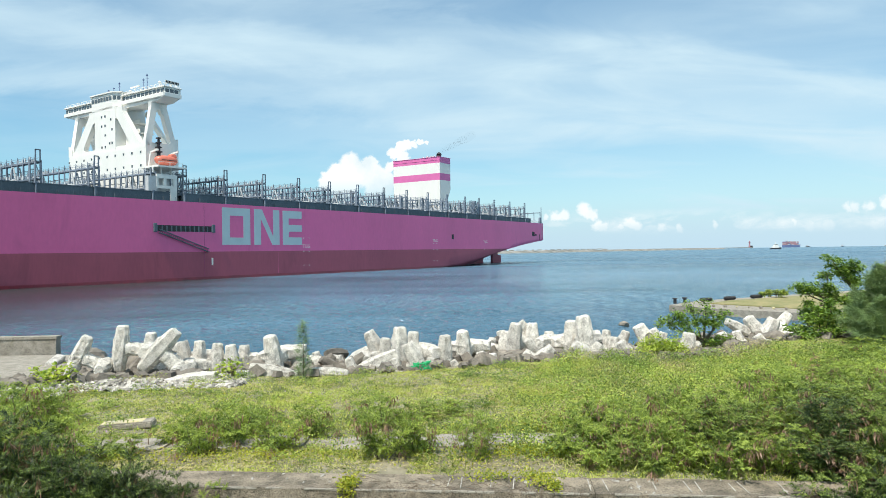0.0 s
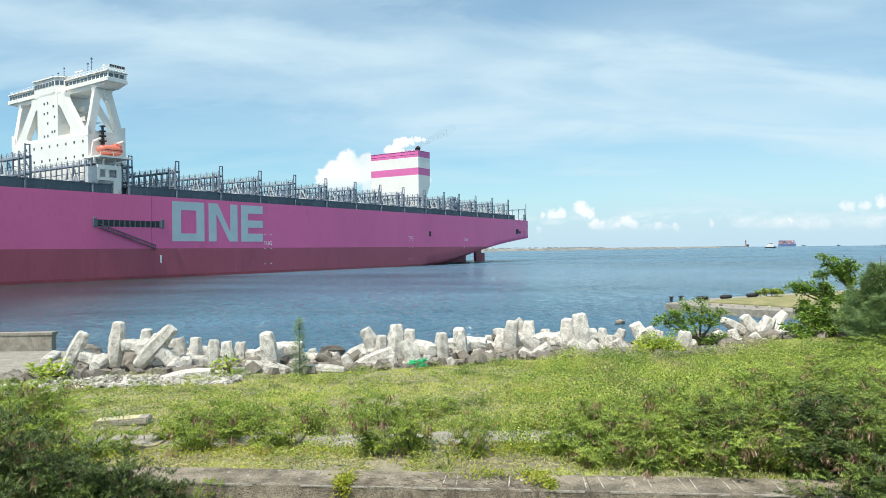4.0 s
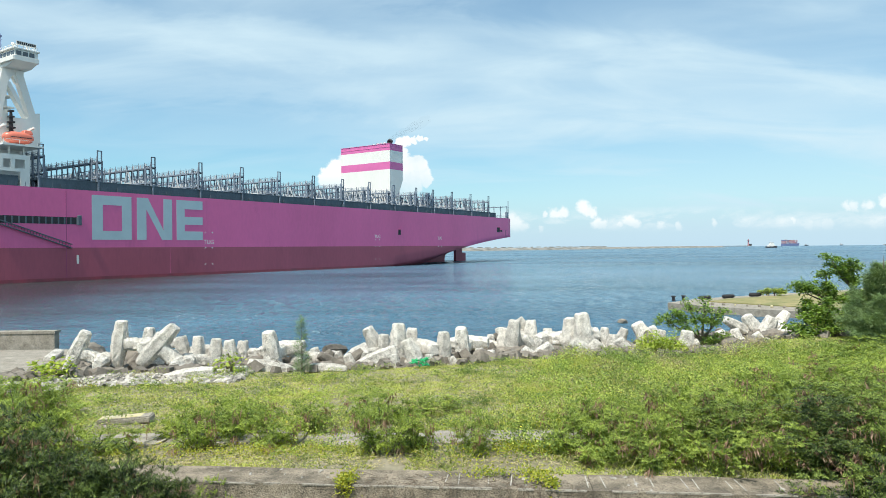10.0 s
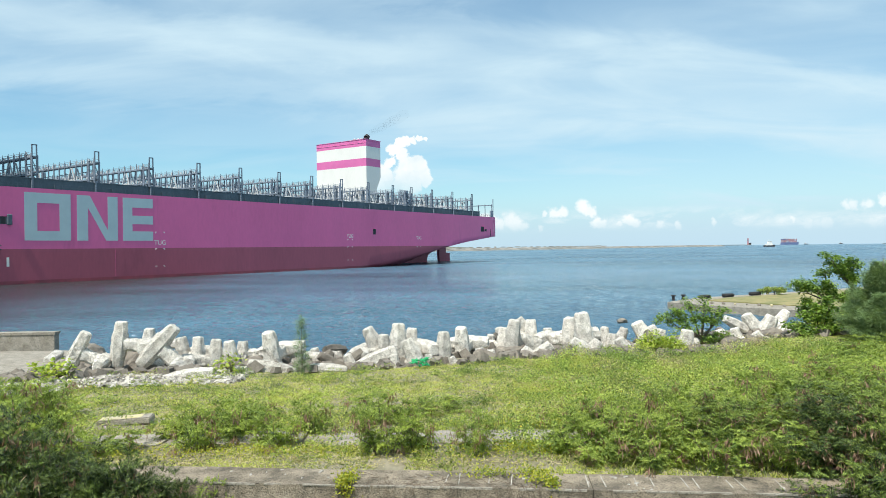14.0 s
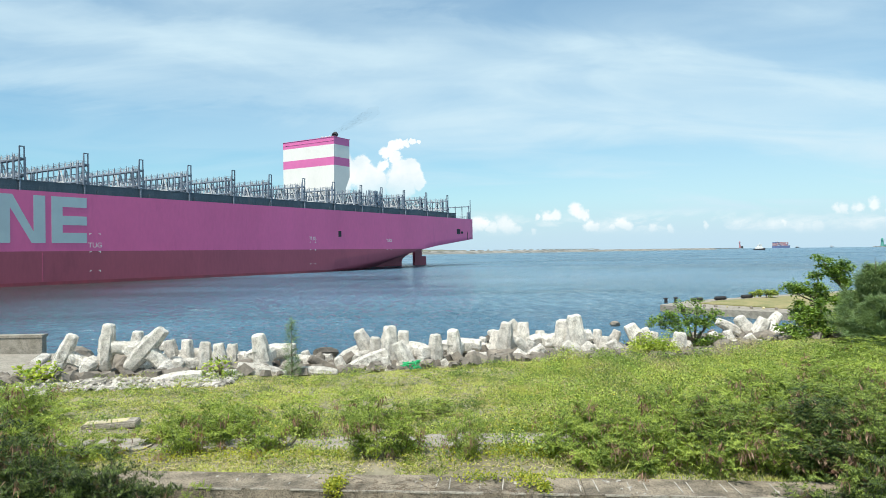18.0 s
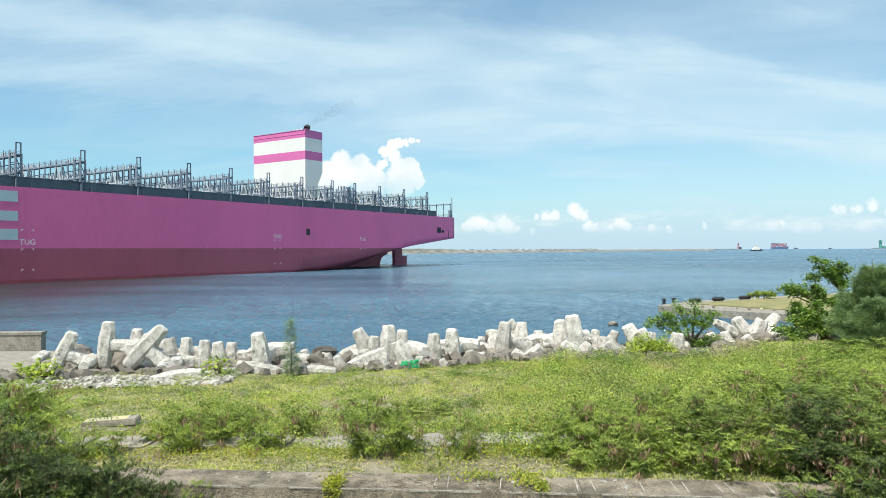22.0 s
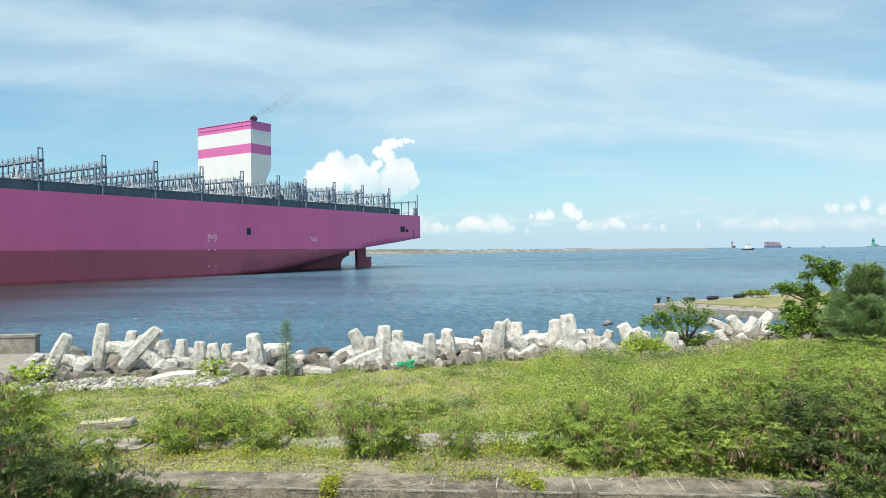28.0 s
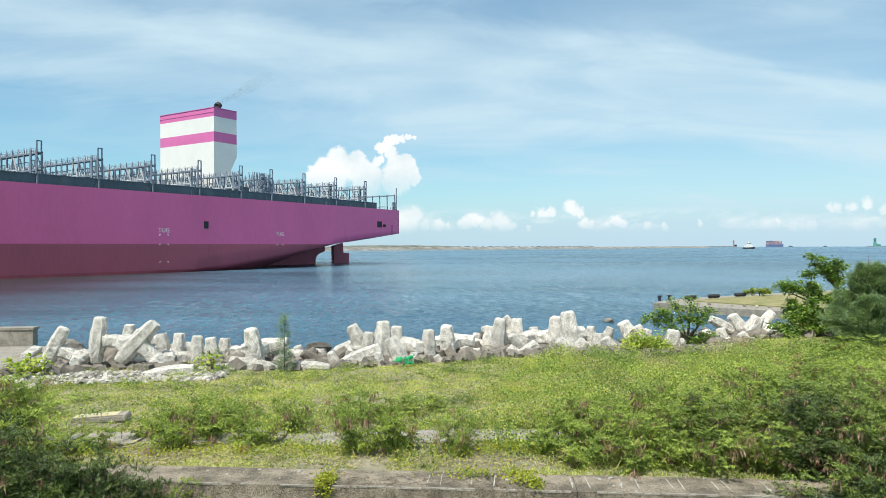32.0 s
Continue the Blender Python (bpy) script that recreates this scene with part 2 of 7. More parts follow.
def stuff(name, colour, dark=None, scale=3.0, rough=0.7, metal=0.0, bump=0.2, fine=30.0, spread=0.35, depth=0.02, object_vary=0.0, spec=0.5, stretch=(1, 1, 1), contrast=(0.35, 0.62), stain=None, stain_scale=0.5, stain_cover=0.5, coat=0.0, grain=0.0, island=0.0):
    """A surface with a broad and a fine variation of its colour, a relief and, where given, stains."""
    m = bpy.data.materials.new(name)
    m.use_nodes = True
    t = Tree(m.node_tree)
    body = t.nodes["Principled BSDF"]
    where = t.nodes.new("ShaderNodeTexCoord").outputs["Object"]
    if stretch != (1, 1, 1):
        where = t.mapped(where, stretch)
    dark = dark or tuple(c * (1 - spread) for c in colour)
    broad = t.noise(where, scale, 5.0, 0.6)
    small = t.noise(where, fine, 3.0, 0.6)
    fac = t.math("ADD", t.math("MULTIPLY", broad, 0.65), t.math("MULTIPLY", small, 0.35))
    col = t.ramp(fac, [(contrast[0], dark), (contrast[1], colour)])
    if stain:
        spots = t.ramp(t.noise(where, stain_scale, 7.0, 0.68, 0.6), [(stain_cover, (0,) * 3), (stain_cover + 0.14, (1,) * 3)])
        col = t.mix(spots, col, stain)
    if grain:
        # pits and pale aggregate
        specks = t.noise(where, grain, 2.0, 0.7)
        col = t.mix(1.0, col, t.ramp(specks, [(0.35, (0.42,) * 3), (0.46, (1.0,) * 3), (0.60, (1.0,) * 3), (0.72, (1.35, 1.34, 1.3))]), "MULTIPLY")
        fac = t.math("ADD", fac, t.math("MULTIPLY", specks, 0.6))
    if island:
        one = t.nodes.new("ShaderNodeNewGeometry").outputs["Random Per Island"]
        col = t.node("ShaderNodeHueSaturation", Color=col, Value=t.math("ADD", t.math("MULTIPLY", one, island), 1 - island / 2)).outputs[0]
    if object_vary:
        info = t.nodes.new("ShaderNodeObjectInfo").outputs["Random"]
        hue = t.node("ShaderNodeHueSaturation", Color=col, Value=t.math("ADD", t.math("MULTIPLY", info, object_vary), 1 - object_vary / 2))
        col = hue.outputs[0]
    t.links.new(col, body.inputs["Base Color"])
    body.inputs["Roughness"].default_value = rough
    body.inputs["Metallic"].default_value = metal
    body.inputs["Specular IOR Level"].default_value = spec
    body.inputs["Coat Weight"].default_value = coat
    if bump:
        high = t.node("ShaderNodeBump", Strength=bump, Distance=depth, Height=fac)
        t.links.new(high.outputs[0], body.inputs["Normal"])
    return m


def leaf_stuff(name, light, dark, dry=None, dry_cover=0.8, through=0.35, rough=0.55, fleck=0.45, span=(0.32, 0.62), broad=0.0):
    m = bpy.data.materials.new(name)
    m.use_nodes = True
    t = Tree(m.node_tree)
    t.nodes.clear()
    geo = t.nodes.new("ShaderNodeNewGeometry")
    where = t.nodes.new("ShaderNodeTexCoord").outputs["Object"]
    fac = t.math("ADD", t.math("MULTIPLY", t.noise(where, 1.7, 4.0), 1 - fleck), t.math("MULTIPLY", geo.outputs["Random Per Island"], fleck))
    if broad:
        # lusher and poorer stretches, metres wide
        fac = t.math("ADD", fac, t.math("MULTIPLY", t.math("SUBTRACT", t.noise(where, 0.4, 3.0), 0.5), broad))
    col = t.ramp(fac, [(span[0], dark), (span[1], light)])
    if dry:
        worn = t.ramp(t.noise(where, 2.4, 4.0), [(dry_cover, (0,) * 3), (dry_cover + 0.1, (1,) * 3)])
        col = t.mix(worn, col, dry)
    front = t.node("ShaderNodeBsdfPrincipled", Base_Color=col, Roughness=rough)
    behind = t.node("ShaderNodeBsdfTranslucent", Color=t.mix(1.0, col, (1.25, 1.25, 0.75), "MULTIPLY"))
    both = t.nodes.new("ShaderNodeMixShader")
    both.inputs[0].default_value = through
    t.links.new(front.outputs[0], both.inputs[1])
    t.links.new(behind.outputs[0], both.inputs[2])
    out = t.nodes.new("ShaderNodeOutputMaterial")
    t.links.new(both.outputs[0], out.inputs[0])
    return m


def water_stuff():
    m = bpy.data.materials.new("sea_water")
    m.use_nodes = True
    t = Tree(m.node_tree)
    body = t.nodes["Principled BSDF"]
    where = t.nodes.new("ShaderNodeTexCoord").outputs["Object"]
    patch = t.noise(t.mapped(where, (0.012, 0.03, 1)), 1.0, 4.0, 0.6, 0.5)
    # ripples too fine to model widen the gloss in the open water; calmer streaks lie across it
    size = t.nodes.new("ShaderNodeVectorMath")
    size.operation = "LENGTH"
    t.links.new(where, size.inputs[0])
    open_sea = t.nodes.new("ShaderNodeMapRange")
    t.links.new(size.outputs["Value"], open_sea.inputs[0])
    for slot, value in zip(open_sea.inputs[1:5], (50.0, 340.0, 0.08, 0.28)):
        slot.default_value = value
    streaks = t.noise(t.mapped(where, (0.0035, 0.02, 1), (0, 0, 6)), 1.0, 5.0, 0.62, 0.5)
    mixed = t.math("ADD", t.math("MULTIPLY", patch, 0.45), t.math("MULTIPLY", streaks, 0.55))
    col = t.ramp(mixed, [(0.38, (0.033, 0.086, 0.125)), (0.60, (0.100, 0.206, 0.295))])
    place = t.nodes.new("ShaderNodeSeparateXYZ")
    t.links.new(where, place.inputs[0])
    west = t.math("ADD", place.outputs[0], t.math("MULTIPLY", place.outputs[1], 0.15))
    # the hull's dull reflection, painted into the water colour of the inner basin
    hull_reflection = t.nodes.new("ShaderNodeMapRange")
    hull_reflection.interpolation_type = "SMOOTHSTEP"
    t.links.new(t.math("ADD", west, t.math("MULTIPLY", t.math("SUBTRACT", patch, 0.5), 30.0)), hull_reflection.inputs[0])
    for slot, value in zip(hull_reflection.inputs[1:5], (-52.0, 2.0, 1.0, 0.0)):
        slot.default_value = value
    col = t.mix(hull_reflection.outputs[0], col, (0.030, 0.046, 0.046))
    t.links.new(col, body.inputs["Base Color"])
    gloss = t.math("MULTIPLY", open_sea.outputs[0], t.math("ADD", t.math("MULTIPLY", streaks, 1.1), 0.45))
    t.links.new(gloss, body.inputs["Roughness"])
    body.inputs["IOR"].default_value = 1.5
    chop = t.noise(t.mapped(where, (1.1, 2.6, 1), (0, 0, -10)), 1.0, 4.0, 0.65, 0.4)
    swell = t.noise(t.mapped(where, (0.03, 0.11, 1), (0, 0, 8)), 1.0, 8.0, 0.68, 0.3)
    wave = t.noise(t.mapped(where, (0.5, 1.1, 1), (0, 0, -4)), 1.0, 3.0, 0.6, 0.5)
    sea = t.noise(t.mapped(where, (0.19, 0.55, 1), (0, 0, -6)), 1.0, 9.0, 0.60, 0.2)
    high = t.math("ADD", t.math("ADD", t.math("MULTIPLY", swell, 1.1), t.math("MULTIPLY", sea, 1.9)), t.math("ADD", t.math("MULTIPLY", wave, 0.45), t.math("MULTIPLY", chop, 0.95)))
    # the water lies calmer in the lee of the ship
    lee = t.nodes.new("ShaderNodeMapRange")
    lee.interpolation_type = "SMOOTHSTEP"
    t.links.new(west, lee.inputs[0])
    for slot, value in zip(lee.inputs[1:5], (-42.0, 4.0, 0.22, 1.0)):
        slot.default_value = value
    bump = t.node("ShaderNodeBump", Strength=lee.outputs[0], Distance=0.6, Height=high)
    t.links.new(bump.outputs[0], body.inputs["Normal"])
    return m


def smoke_stuff():
    m = bpy.data.materials.new("thin_exhaust_smoke")
    m.use_nodes = True
    t = Tree(m.node_tree)
    t.nodes.clear()
    clear = t.nodes.new("ShaderNodeBsdfTransparent")
    soot = t.node("ShaderNodeBsdfDiffuse", Color=(0.03, 0.03, 0.035, 1))
    both = t.nodes.new("ShaderNodeMixShader")
    both.inputs[0].default_value = 0.017
    t.links.new(clear.outputs[0], both.inputs[1])
    t.links.new(soot.outputs[0], both.inputs[2])
    out = t.nodes.new("ShaderNodeOutputMaterial")
    t.links.new(both.outputs[0], out.inputs[0])
    return m


M = {
    "water": water_stuff(),
    "soil": stuff("sandy_soil", (0.30, 0.27, 0.20), (0.16, 0.15, 0.09), 0.8, 0.95, bump=0.6, fine=9, depth=0.05, stain=(0.19, 0.17, 0.10), stain_scale=0.35, stain_cover=0.5),
    "concrete": stuff("weathered_concrete", (0.84, 0.80, 0.72), (0.44, 0.405, 0.345), 3.0, 0.95, bump=1.0, fine=22, depth=0.09, object_vary=0.25, stain=(0.25, 0.225, 0.185), stain_scale=1.7, stain_cover=0.60, contrast=(0.38, 0.55), grain=34),
    "old_concrete": stuff("old_grey_concrete", (0.325, 0.275, 0.205), (0.115, 0.098, 0.072), 1.8, 0.95, bump=1.0, fine=34, depth=0.05, stain=(0.43, 0.375, 0.295), stain_scale=1.3, stain_cover=0.58, contrast=(0.40, 0.58), grain=30),
    "paving": stuff("worn_pale_paving", (0.37, 0.34, 0.285), (0.19, 0.17, 0.135), 2.2, 0.95, bump=0.8, fine=18, depth=0.03, stain=(0.20, 0.18, 0.12), stain_scale=1.8, stain_cover=0.58, grain=30),
    # dark copy of the concrete that paints shade into the heap's gaps
    "shaded_concrete": stuff("damp_dark_concrete", (0.215, 0.19, 0.155), (0.07, 0.063, 0.052), 2.0, 0.85, bump=0.9, fine=14, depth=0.05, object_vary=0.5),
    "rock": stuff("shore_rock", (0.30, 0.26, 0.21), (0.13, 0.12, 0.10), 2.0, 0.9, bump=0.7, fine=18, depth=0.04, object_vary=0.4),
    "rubble": stuff("broken_shell_rubble", (0.55, 0.52, 0.46), (0.23, 0.21, 0.18), 5.0, 0.9, bump=0.4, object_vary=0.3, island=1.0),
    "magenta": stuff("magenta_hull_paint", (0.78, 0.142, 0.342), (0.68, 0.123, 0.298), 0.05, 0.42, bump=0.05, fine=1.2, depth=0.05, stretch=(1, 1, 0.35), stain=(0.63, 0.113, 0.275), stain_scale=0.06, stain_cover=0.56),
    "red": stuff("red_antifouling_paint", (0.42, 0.088, 0.135), (0.34, 0.072, 0.112), 0.08, 0.55, bump=0.05, fine=1.5, depth=0.05, stretch=(1, 1, 0.25), stain=(0.30, 0.064, 0.10), stain_scale=0.09, stain_cover=0.55),
    "wet_red": stuff("wet_red_antifouling", (0.36, 0.05, 0.075), (0.20, 0.035, 0.055), 0.3, 0.3, bump=0.05, fine=2.0, stretch=(1, 1, 0.3)),
    "seam": stuff("hull_seam_shade", (0.40, 0.07, 0.20), (0.33, 0.06, 0.17), 0.3, 0.6, bump=0.0),
    "mark": stuff("pale_hull_lettering", (0.50, 0.60, 0.62), (0.44, 0.53, 0.56), 0.3, 0.5, bump=0.0),
    "white": stuff("white_ship_paint", (0.80, 0.785, 0.735), (0.73, 0.72, 0.675), 0.2, 0.45, bump=0.03, fine=2.0, stretch=(1, 1, 0.4)),
    "pink": stuff("pink_funnel_paint", (0.68, 0.16, 0.39), (0.61, 0.14, 0.35), 0.3, 0.45, bump=0.0),
    "grey": stuff("grey_deck_steel", (0.105, 0.14, 0.17), (0.065, 0.09, 0.112), 0.3, 0.6, bump=0.1, fine=3.0, stretch=(1, 1, 0.5), stain=(0.16, 0.12, 0.10), stain_scale=0.3, stain_cover=0.63),
    "lash": stuff("galvanised_lashing_steel", (0.26, 0.305, 0.365), (0.125, 0.155, 0.20), 0.5, 0.6, bump=0.0, object_vary=0.35),
    "pale": stuff("pale_grey_steel", (0.62, 0.635, 0.64), (0.44, 0.455, 0.46), 0.6, 0.55, bump=0.0, object_vary=0.2),
    "orange": stuff("orange_lifeboat_shell", (0.68, 0.19, 0.125), (0.58, 0.15, 0.095), 0.8, 0.4, bump=0.0),
    "glass": stuff("dark_window_glass", (0.085, 0.105, 0.115), (0.055, 0.07, 0.08), 1.0, 0.08, bump=0.0, spec=0.8),
    "black": stuff("black_rubber", (0.022, 0.022, 0.024), (0.012, 0.012, 0.013), 3.0, 0.75, bump=0.2),
    "dark": stuff("dark_recess_steel", (0.035, 0.035, 0.04), (0.02, 0.02, 0.024), 1.0, 0.7, bump=0.0),
    "yellow": stuff("faded_yellow_paint", (0.56, 0.47, 0.22), (0.46, 0.42, 0.32), 3.0, 0.8, bump=0.2, stain=(0.45, 0.43, 0.38), stain_scale=2.2, stain_cover=0.5),
    "bark": stuff("grey_brown_bark", (0.17, 0.13, 0.09), (0.08, 0.06, 0.045), 6.0, 0.9, bump=0.5),
    "leaf_bush": leaf_stuff("feathery_bush_leaf", (0.40, 0.49, 0.088), (0.09, 0.15, 0.032), (0.36, 0.26, 0.14), 0.68, 0.36, 0.65, 0.30, (0.33, 0.65)),
    # feathery leaf of tall shrubs, darkened for the shade in their hollows
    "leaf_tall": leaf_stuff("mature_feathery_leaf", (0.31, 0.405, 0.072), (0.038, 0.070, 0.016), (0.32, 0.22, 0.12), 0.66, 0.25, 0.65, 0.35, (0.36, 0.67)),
    # shade under the tall shrubs, put into a dark leaf colour
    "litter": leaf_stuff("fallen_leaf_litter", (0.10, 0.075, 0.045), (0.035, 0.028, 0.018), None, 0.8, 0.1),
    "leaf_fresh": leaf_stuff("fresh_broad_leaf", (0.48, 0.55, 0.08), (0.22, 0.32, 0.04)),
    "leaf_tree": leaf_stuff("broad_green_leaf", (0.24, 0.36, 0.055), (0.06, 0.13, 0.025)),
    "leaf_pine": leaf_stuff("casuarina_needles", (0.26, 0.36, 0.155), (0.10, 0.17, 0.08), None, 0.8, 0.36),
    "grass": leaf_stuff("coastal_grass", (0.56, 0.59, 0.155), (0.15, 0.20, 0.060), (0.56, 0.49, 0.25), 0.55, 0.42, 0.65, 0.45, (0.32, 0.62), 0.7),
    "vine": leaf_stuff("yellowing_creeper_leaf", (0.43, 0.43, 0.04), (0.17, 0.24, 0.03)),
    "dry": leaf_stuff("dry_seed_pod", (0.42, 0.27, 0.19), (0.20, 0.11, 0.08)),
    "far_land": stuff("far_sandy_rubble", (0.30, 0.29, 0.26), (0.10, 0.105, 0.095), 0.08, 0.95, bump=0.0, fine=0.5, contrast=(0.40, 0.58)),
    "far_red": stuff("red_tower_paint", (0.48, 0.25, 0.28), rough=0.6, bump=0.0),
    "far_green": stuff("green_tower_paint", (0.10, 0.34, 0.28), rough=0.6, bump=0.0),
    "far_blue": stuff("blue_hull_paint", (0.15, 0.20, 0.36), rough=0.6, bump=0.0),
    "far_scrub": stuff("far_scrub", (0.17, 0.18, 0.14), (0.11, 0.12, 0.10), 0.05, 0.95, bump=0.0, fine=0.4),
    "far_grass": stuff("far_dry_grass", (0.30, 0.255, 0.115), (0.13, 0.15, 0.05), 0.5, 0.95, bump=0.6, fine=3.0, depth=0.3),
    "far_box": stuff("orange_box_paint", (0.50, 0.38, 0.36), rough=0.6, bump=0.0),
    "weed": leaf_stuff("broad_weed_leaf", (0.50, 0.575, 0.135), (0.12, 0.185, 0.05), None, 0.8, 0.42, 0.6, 0.45, (0.32, 0.62), 0.8),
    # deep green leaf, darkened further to paint the voids between clumps
    "weed_dark": leaf_stuff("deep_green_weed_leaf", (0.31, 0.42, 0.08), (0.075, 0.135, 0.032), None, 0.8, 0.38, 0.6, 0.4, (0.32, 0.64), 0.5),
    "straw": leaf_stuff("dry_straw", (0.56, 0.49, 0.29), (0.30, 0.26, 0.13), None, 0.8, 0.35, 0.7, 0.5),
    # darkest copy of the feathery leaf: foreground shade is put into its colour
    "leaf_shade": leaf_stuff("old_feathery_leaf", (0.175, 0.255, 0.042), (0.016, 0.032, 0.008), (0.28, 0.18, 0.10), 0.66, 0.15, 0.6, 0.35, (0.42, 0.70)),
    "flower": stuff("yellow_petal", (0.75, 0.60, 0.06), (0.65, 0.50, 0.05), rough=0.8, bump=0.0),
    "lilac": stuff("lilac_petal", (0.55, 0.38, 0.60), (0.45, 0.30, 0.52), rough=0.8, bump=0.0),
    "wing": stuff("dark_butterfly_wing", (0.05, 0.05, 0.06), (0.02, 0.02, 0.025), 40.0, 0.8, bump=0.0, stain=(0.30, 0.28, 0.20), stain_scale=60, stain_cover=0.58),
    "smoke": smoke_stuff(),
    "net": stuff("green_fishing_net", (0.02, 0.45, 0.16), (0.01, 0.22, 0.08), 8.0, 0.7, bump=0.3),
}

# ---- builders ----


def part(name, bm, material, parent=None, label=""):
    """Links a bmesh as one mesh object under a thing or a part."""
    mesh = bpy.data.meshes.new(name)
    bm.to_mesh(mesh)
    bm.free()
    mesh.materials.append(M[material])
    ob = new(name, mesh)
    ob.parent = parent
    if label:
        ob["label"] = label
    return ob


def again(ob, name, m, parent=None):
    """The same mesh once more, as an object of its own."""
    made = new(name, ob.data)
    made.parent = parent if parent else ob.parent
    made.matrix_basis = m
    return made


def arrays(name, verts, faces, material, parent=None, smooth=False):
    """A mesh object from arrays: verts (n, 3), faces (m, k) all of one size."""
    mesh = bpy.data.meshes.new(name)
    k = faces.shape[1]
    mesh.vertices.add(len(verts))
    mesh.vertices.foreach_set("co", np.ascontiguousarray(verts, dtype=np.float32).ravel())
    mesh.loops.add(faces.size)
    mesh.loops.foreach_set("vertex_index", np.ascontiguousarray(faces, dtype=np.int32).ravel())
    mesh.polygons.add(len(faces))
    mesh.polygons.foreach_set("loop_start", np.arange(0, faces.size, k, dtype=np.int32))
    mesh.polygons.foreach_set("use_smooth", np.full(len(faces), smooth))
    mesh.update(calc_edges=True)
    mesh.materials.append(M[material])
    ob = new(name, mesh)
    ob.parent = parent
    return ob


def box(bm, x, y, z, sx, sy, sz, m=None, taper=1.0):
    """A box round (x, y, z); taper narrows its top."""
    vs = []
    for dz in (-0.5, 0.5):
        k = taper if dz > 0 else 1.0
        for dx, dy in ((-0.5, -0.5), (0.5, -0.5), (0.5, 0.5), (-0.5, 0.5)):
            v = Vector((dx * sx * k, dy * sy * k, dz * sz))
            v = (m @ v if m else v) + Vector((x, y, z))
            vs.append(bm.verts.new(v))
    for f in ((3, 2, 1, 0), (4, 5, 6, 7), (0, 1, 5, 4), (1, 2, 6, 5), (2, 3, 7, 6), (3, 0, 4, 7)):
        bm.faces.new([vs[i] for i in f])
    return vs


def beam(bm, a, b, w, h=None):
    a, b = Vector(a), Vector(b)
    q = (b - a).to_track_quat("Z", "Y").to_matrix()
    mid = (a + b) / 2
    box(bm, mid.x, mid.y, mid.z, w, h or w, (b - a).length, q)


def tube(bm, a, b, r0, r1, n=8, caps=True):
    a, b = Vector(a), Vector(b)
    q = (b - a).to_track_quat("Z", "Y").to_matrix()
    rings = []
    for c, r in ((a, r0), (b, r1)):
        rings.append([bm.verts.new(c + q @ Vector((r * math.cos(k * math.tau / n), r * math.sin(k * math.tau / n), 0))) for k in range(n)])
    for k in range(n):
        j = (k + 1) % n
        bm.faces.new((rings[0][k], rings[0][j], rings[1][j], rings[1][k]))
    if caps:
        bm.faces.new(list(reversed(rings[0])))
        bm.faces.new(rings[1])


def soften(bm, w, segments=1):
    bmesh.ops.bevel(bm, geom=bm.edges[:], offset=w, segments=segments, affect="EDGES", clamp_overlap=True)


def slab(bm, outline, thick, m):
    """An outline in a plane pushed out to a thickness, placed by m (outline in x, y; thickness along z)."""
    low = [bm.verts.new(m @ Vector((x, y, 0))) for x, y in outline]
    high = [bm.verts.new(m @ Vector((x, y, thick))) for x, y in outline]
    bm.faces.new(list(reversed(low)))
    bm.faces.new(high)
    for k in range(len(low)):
        j = (k + 1) % len(low)
        bm.faces.new((low[k], low[j], high[j], high[k]))


def thing(name, label, category, m=None, group="", kind=""):
    ob = new(name)
    if m:
        ob.matrix_basis = m
    return tagged(ob, label, category, group, kind)


# ---- sea and land ----


def shore(x):
    return 23.5 + 0.19 * (x + 12) + 0.5 * math.sin(x * 0.45) + 2.8 * min(1, max(0, (x - 12) / 4))


def ground_z(x, y):
    edge = shore(x)
    k = (y - edge) / 16.0
    rough = 0.12 * noise.noise(Vector((x * 0.35, y * 0.35, 3)))
    if k <= 0:
        return 2.5 + rough * min(1, max(0, (y - 14.5) / 3))
    return 2.5 - 0.25 * min(1, k * 5) - 3.4 * min(k, 1.4) ** 2.2 + rough


def kerb_back(x):
    return 14.7 - 0.0957 * (x + 11.0)


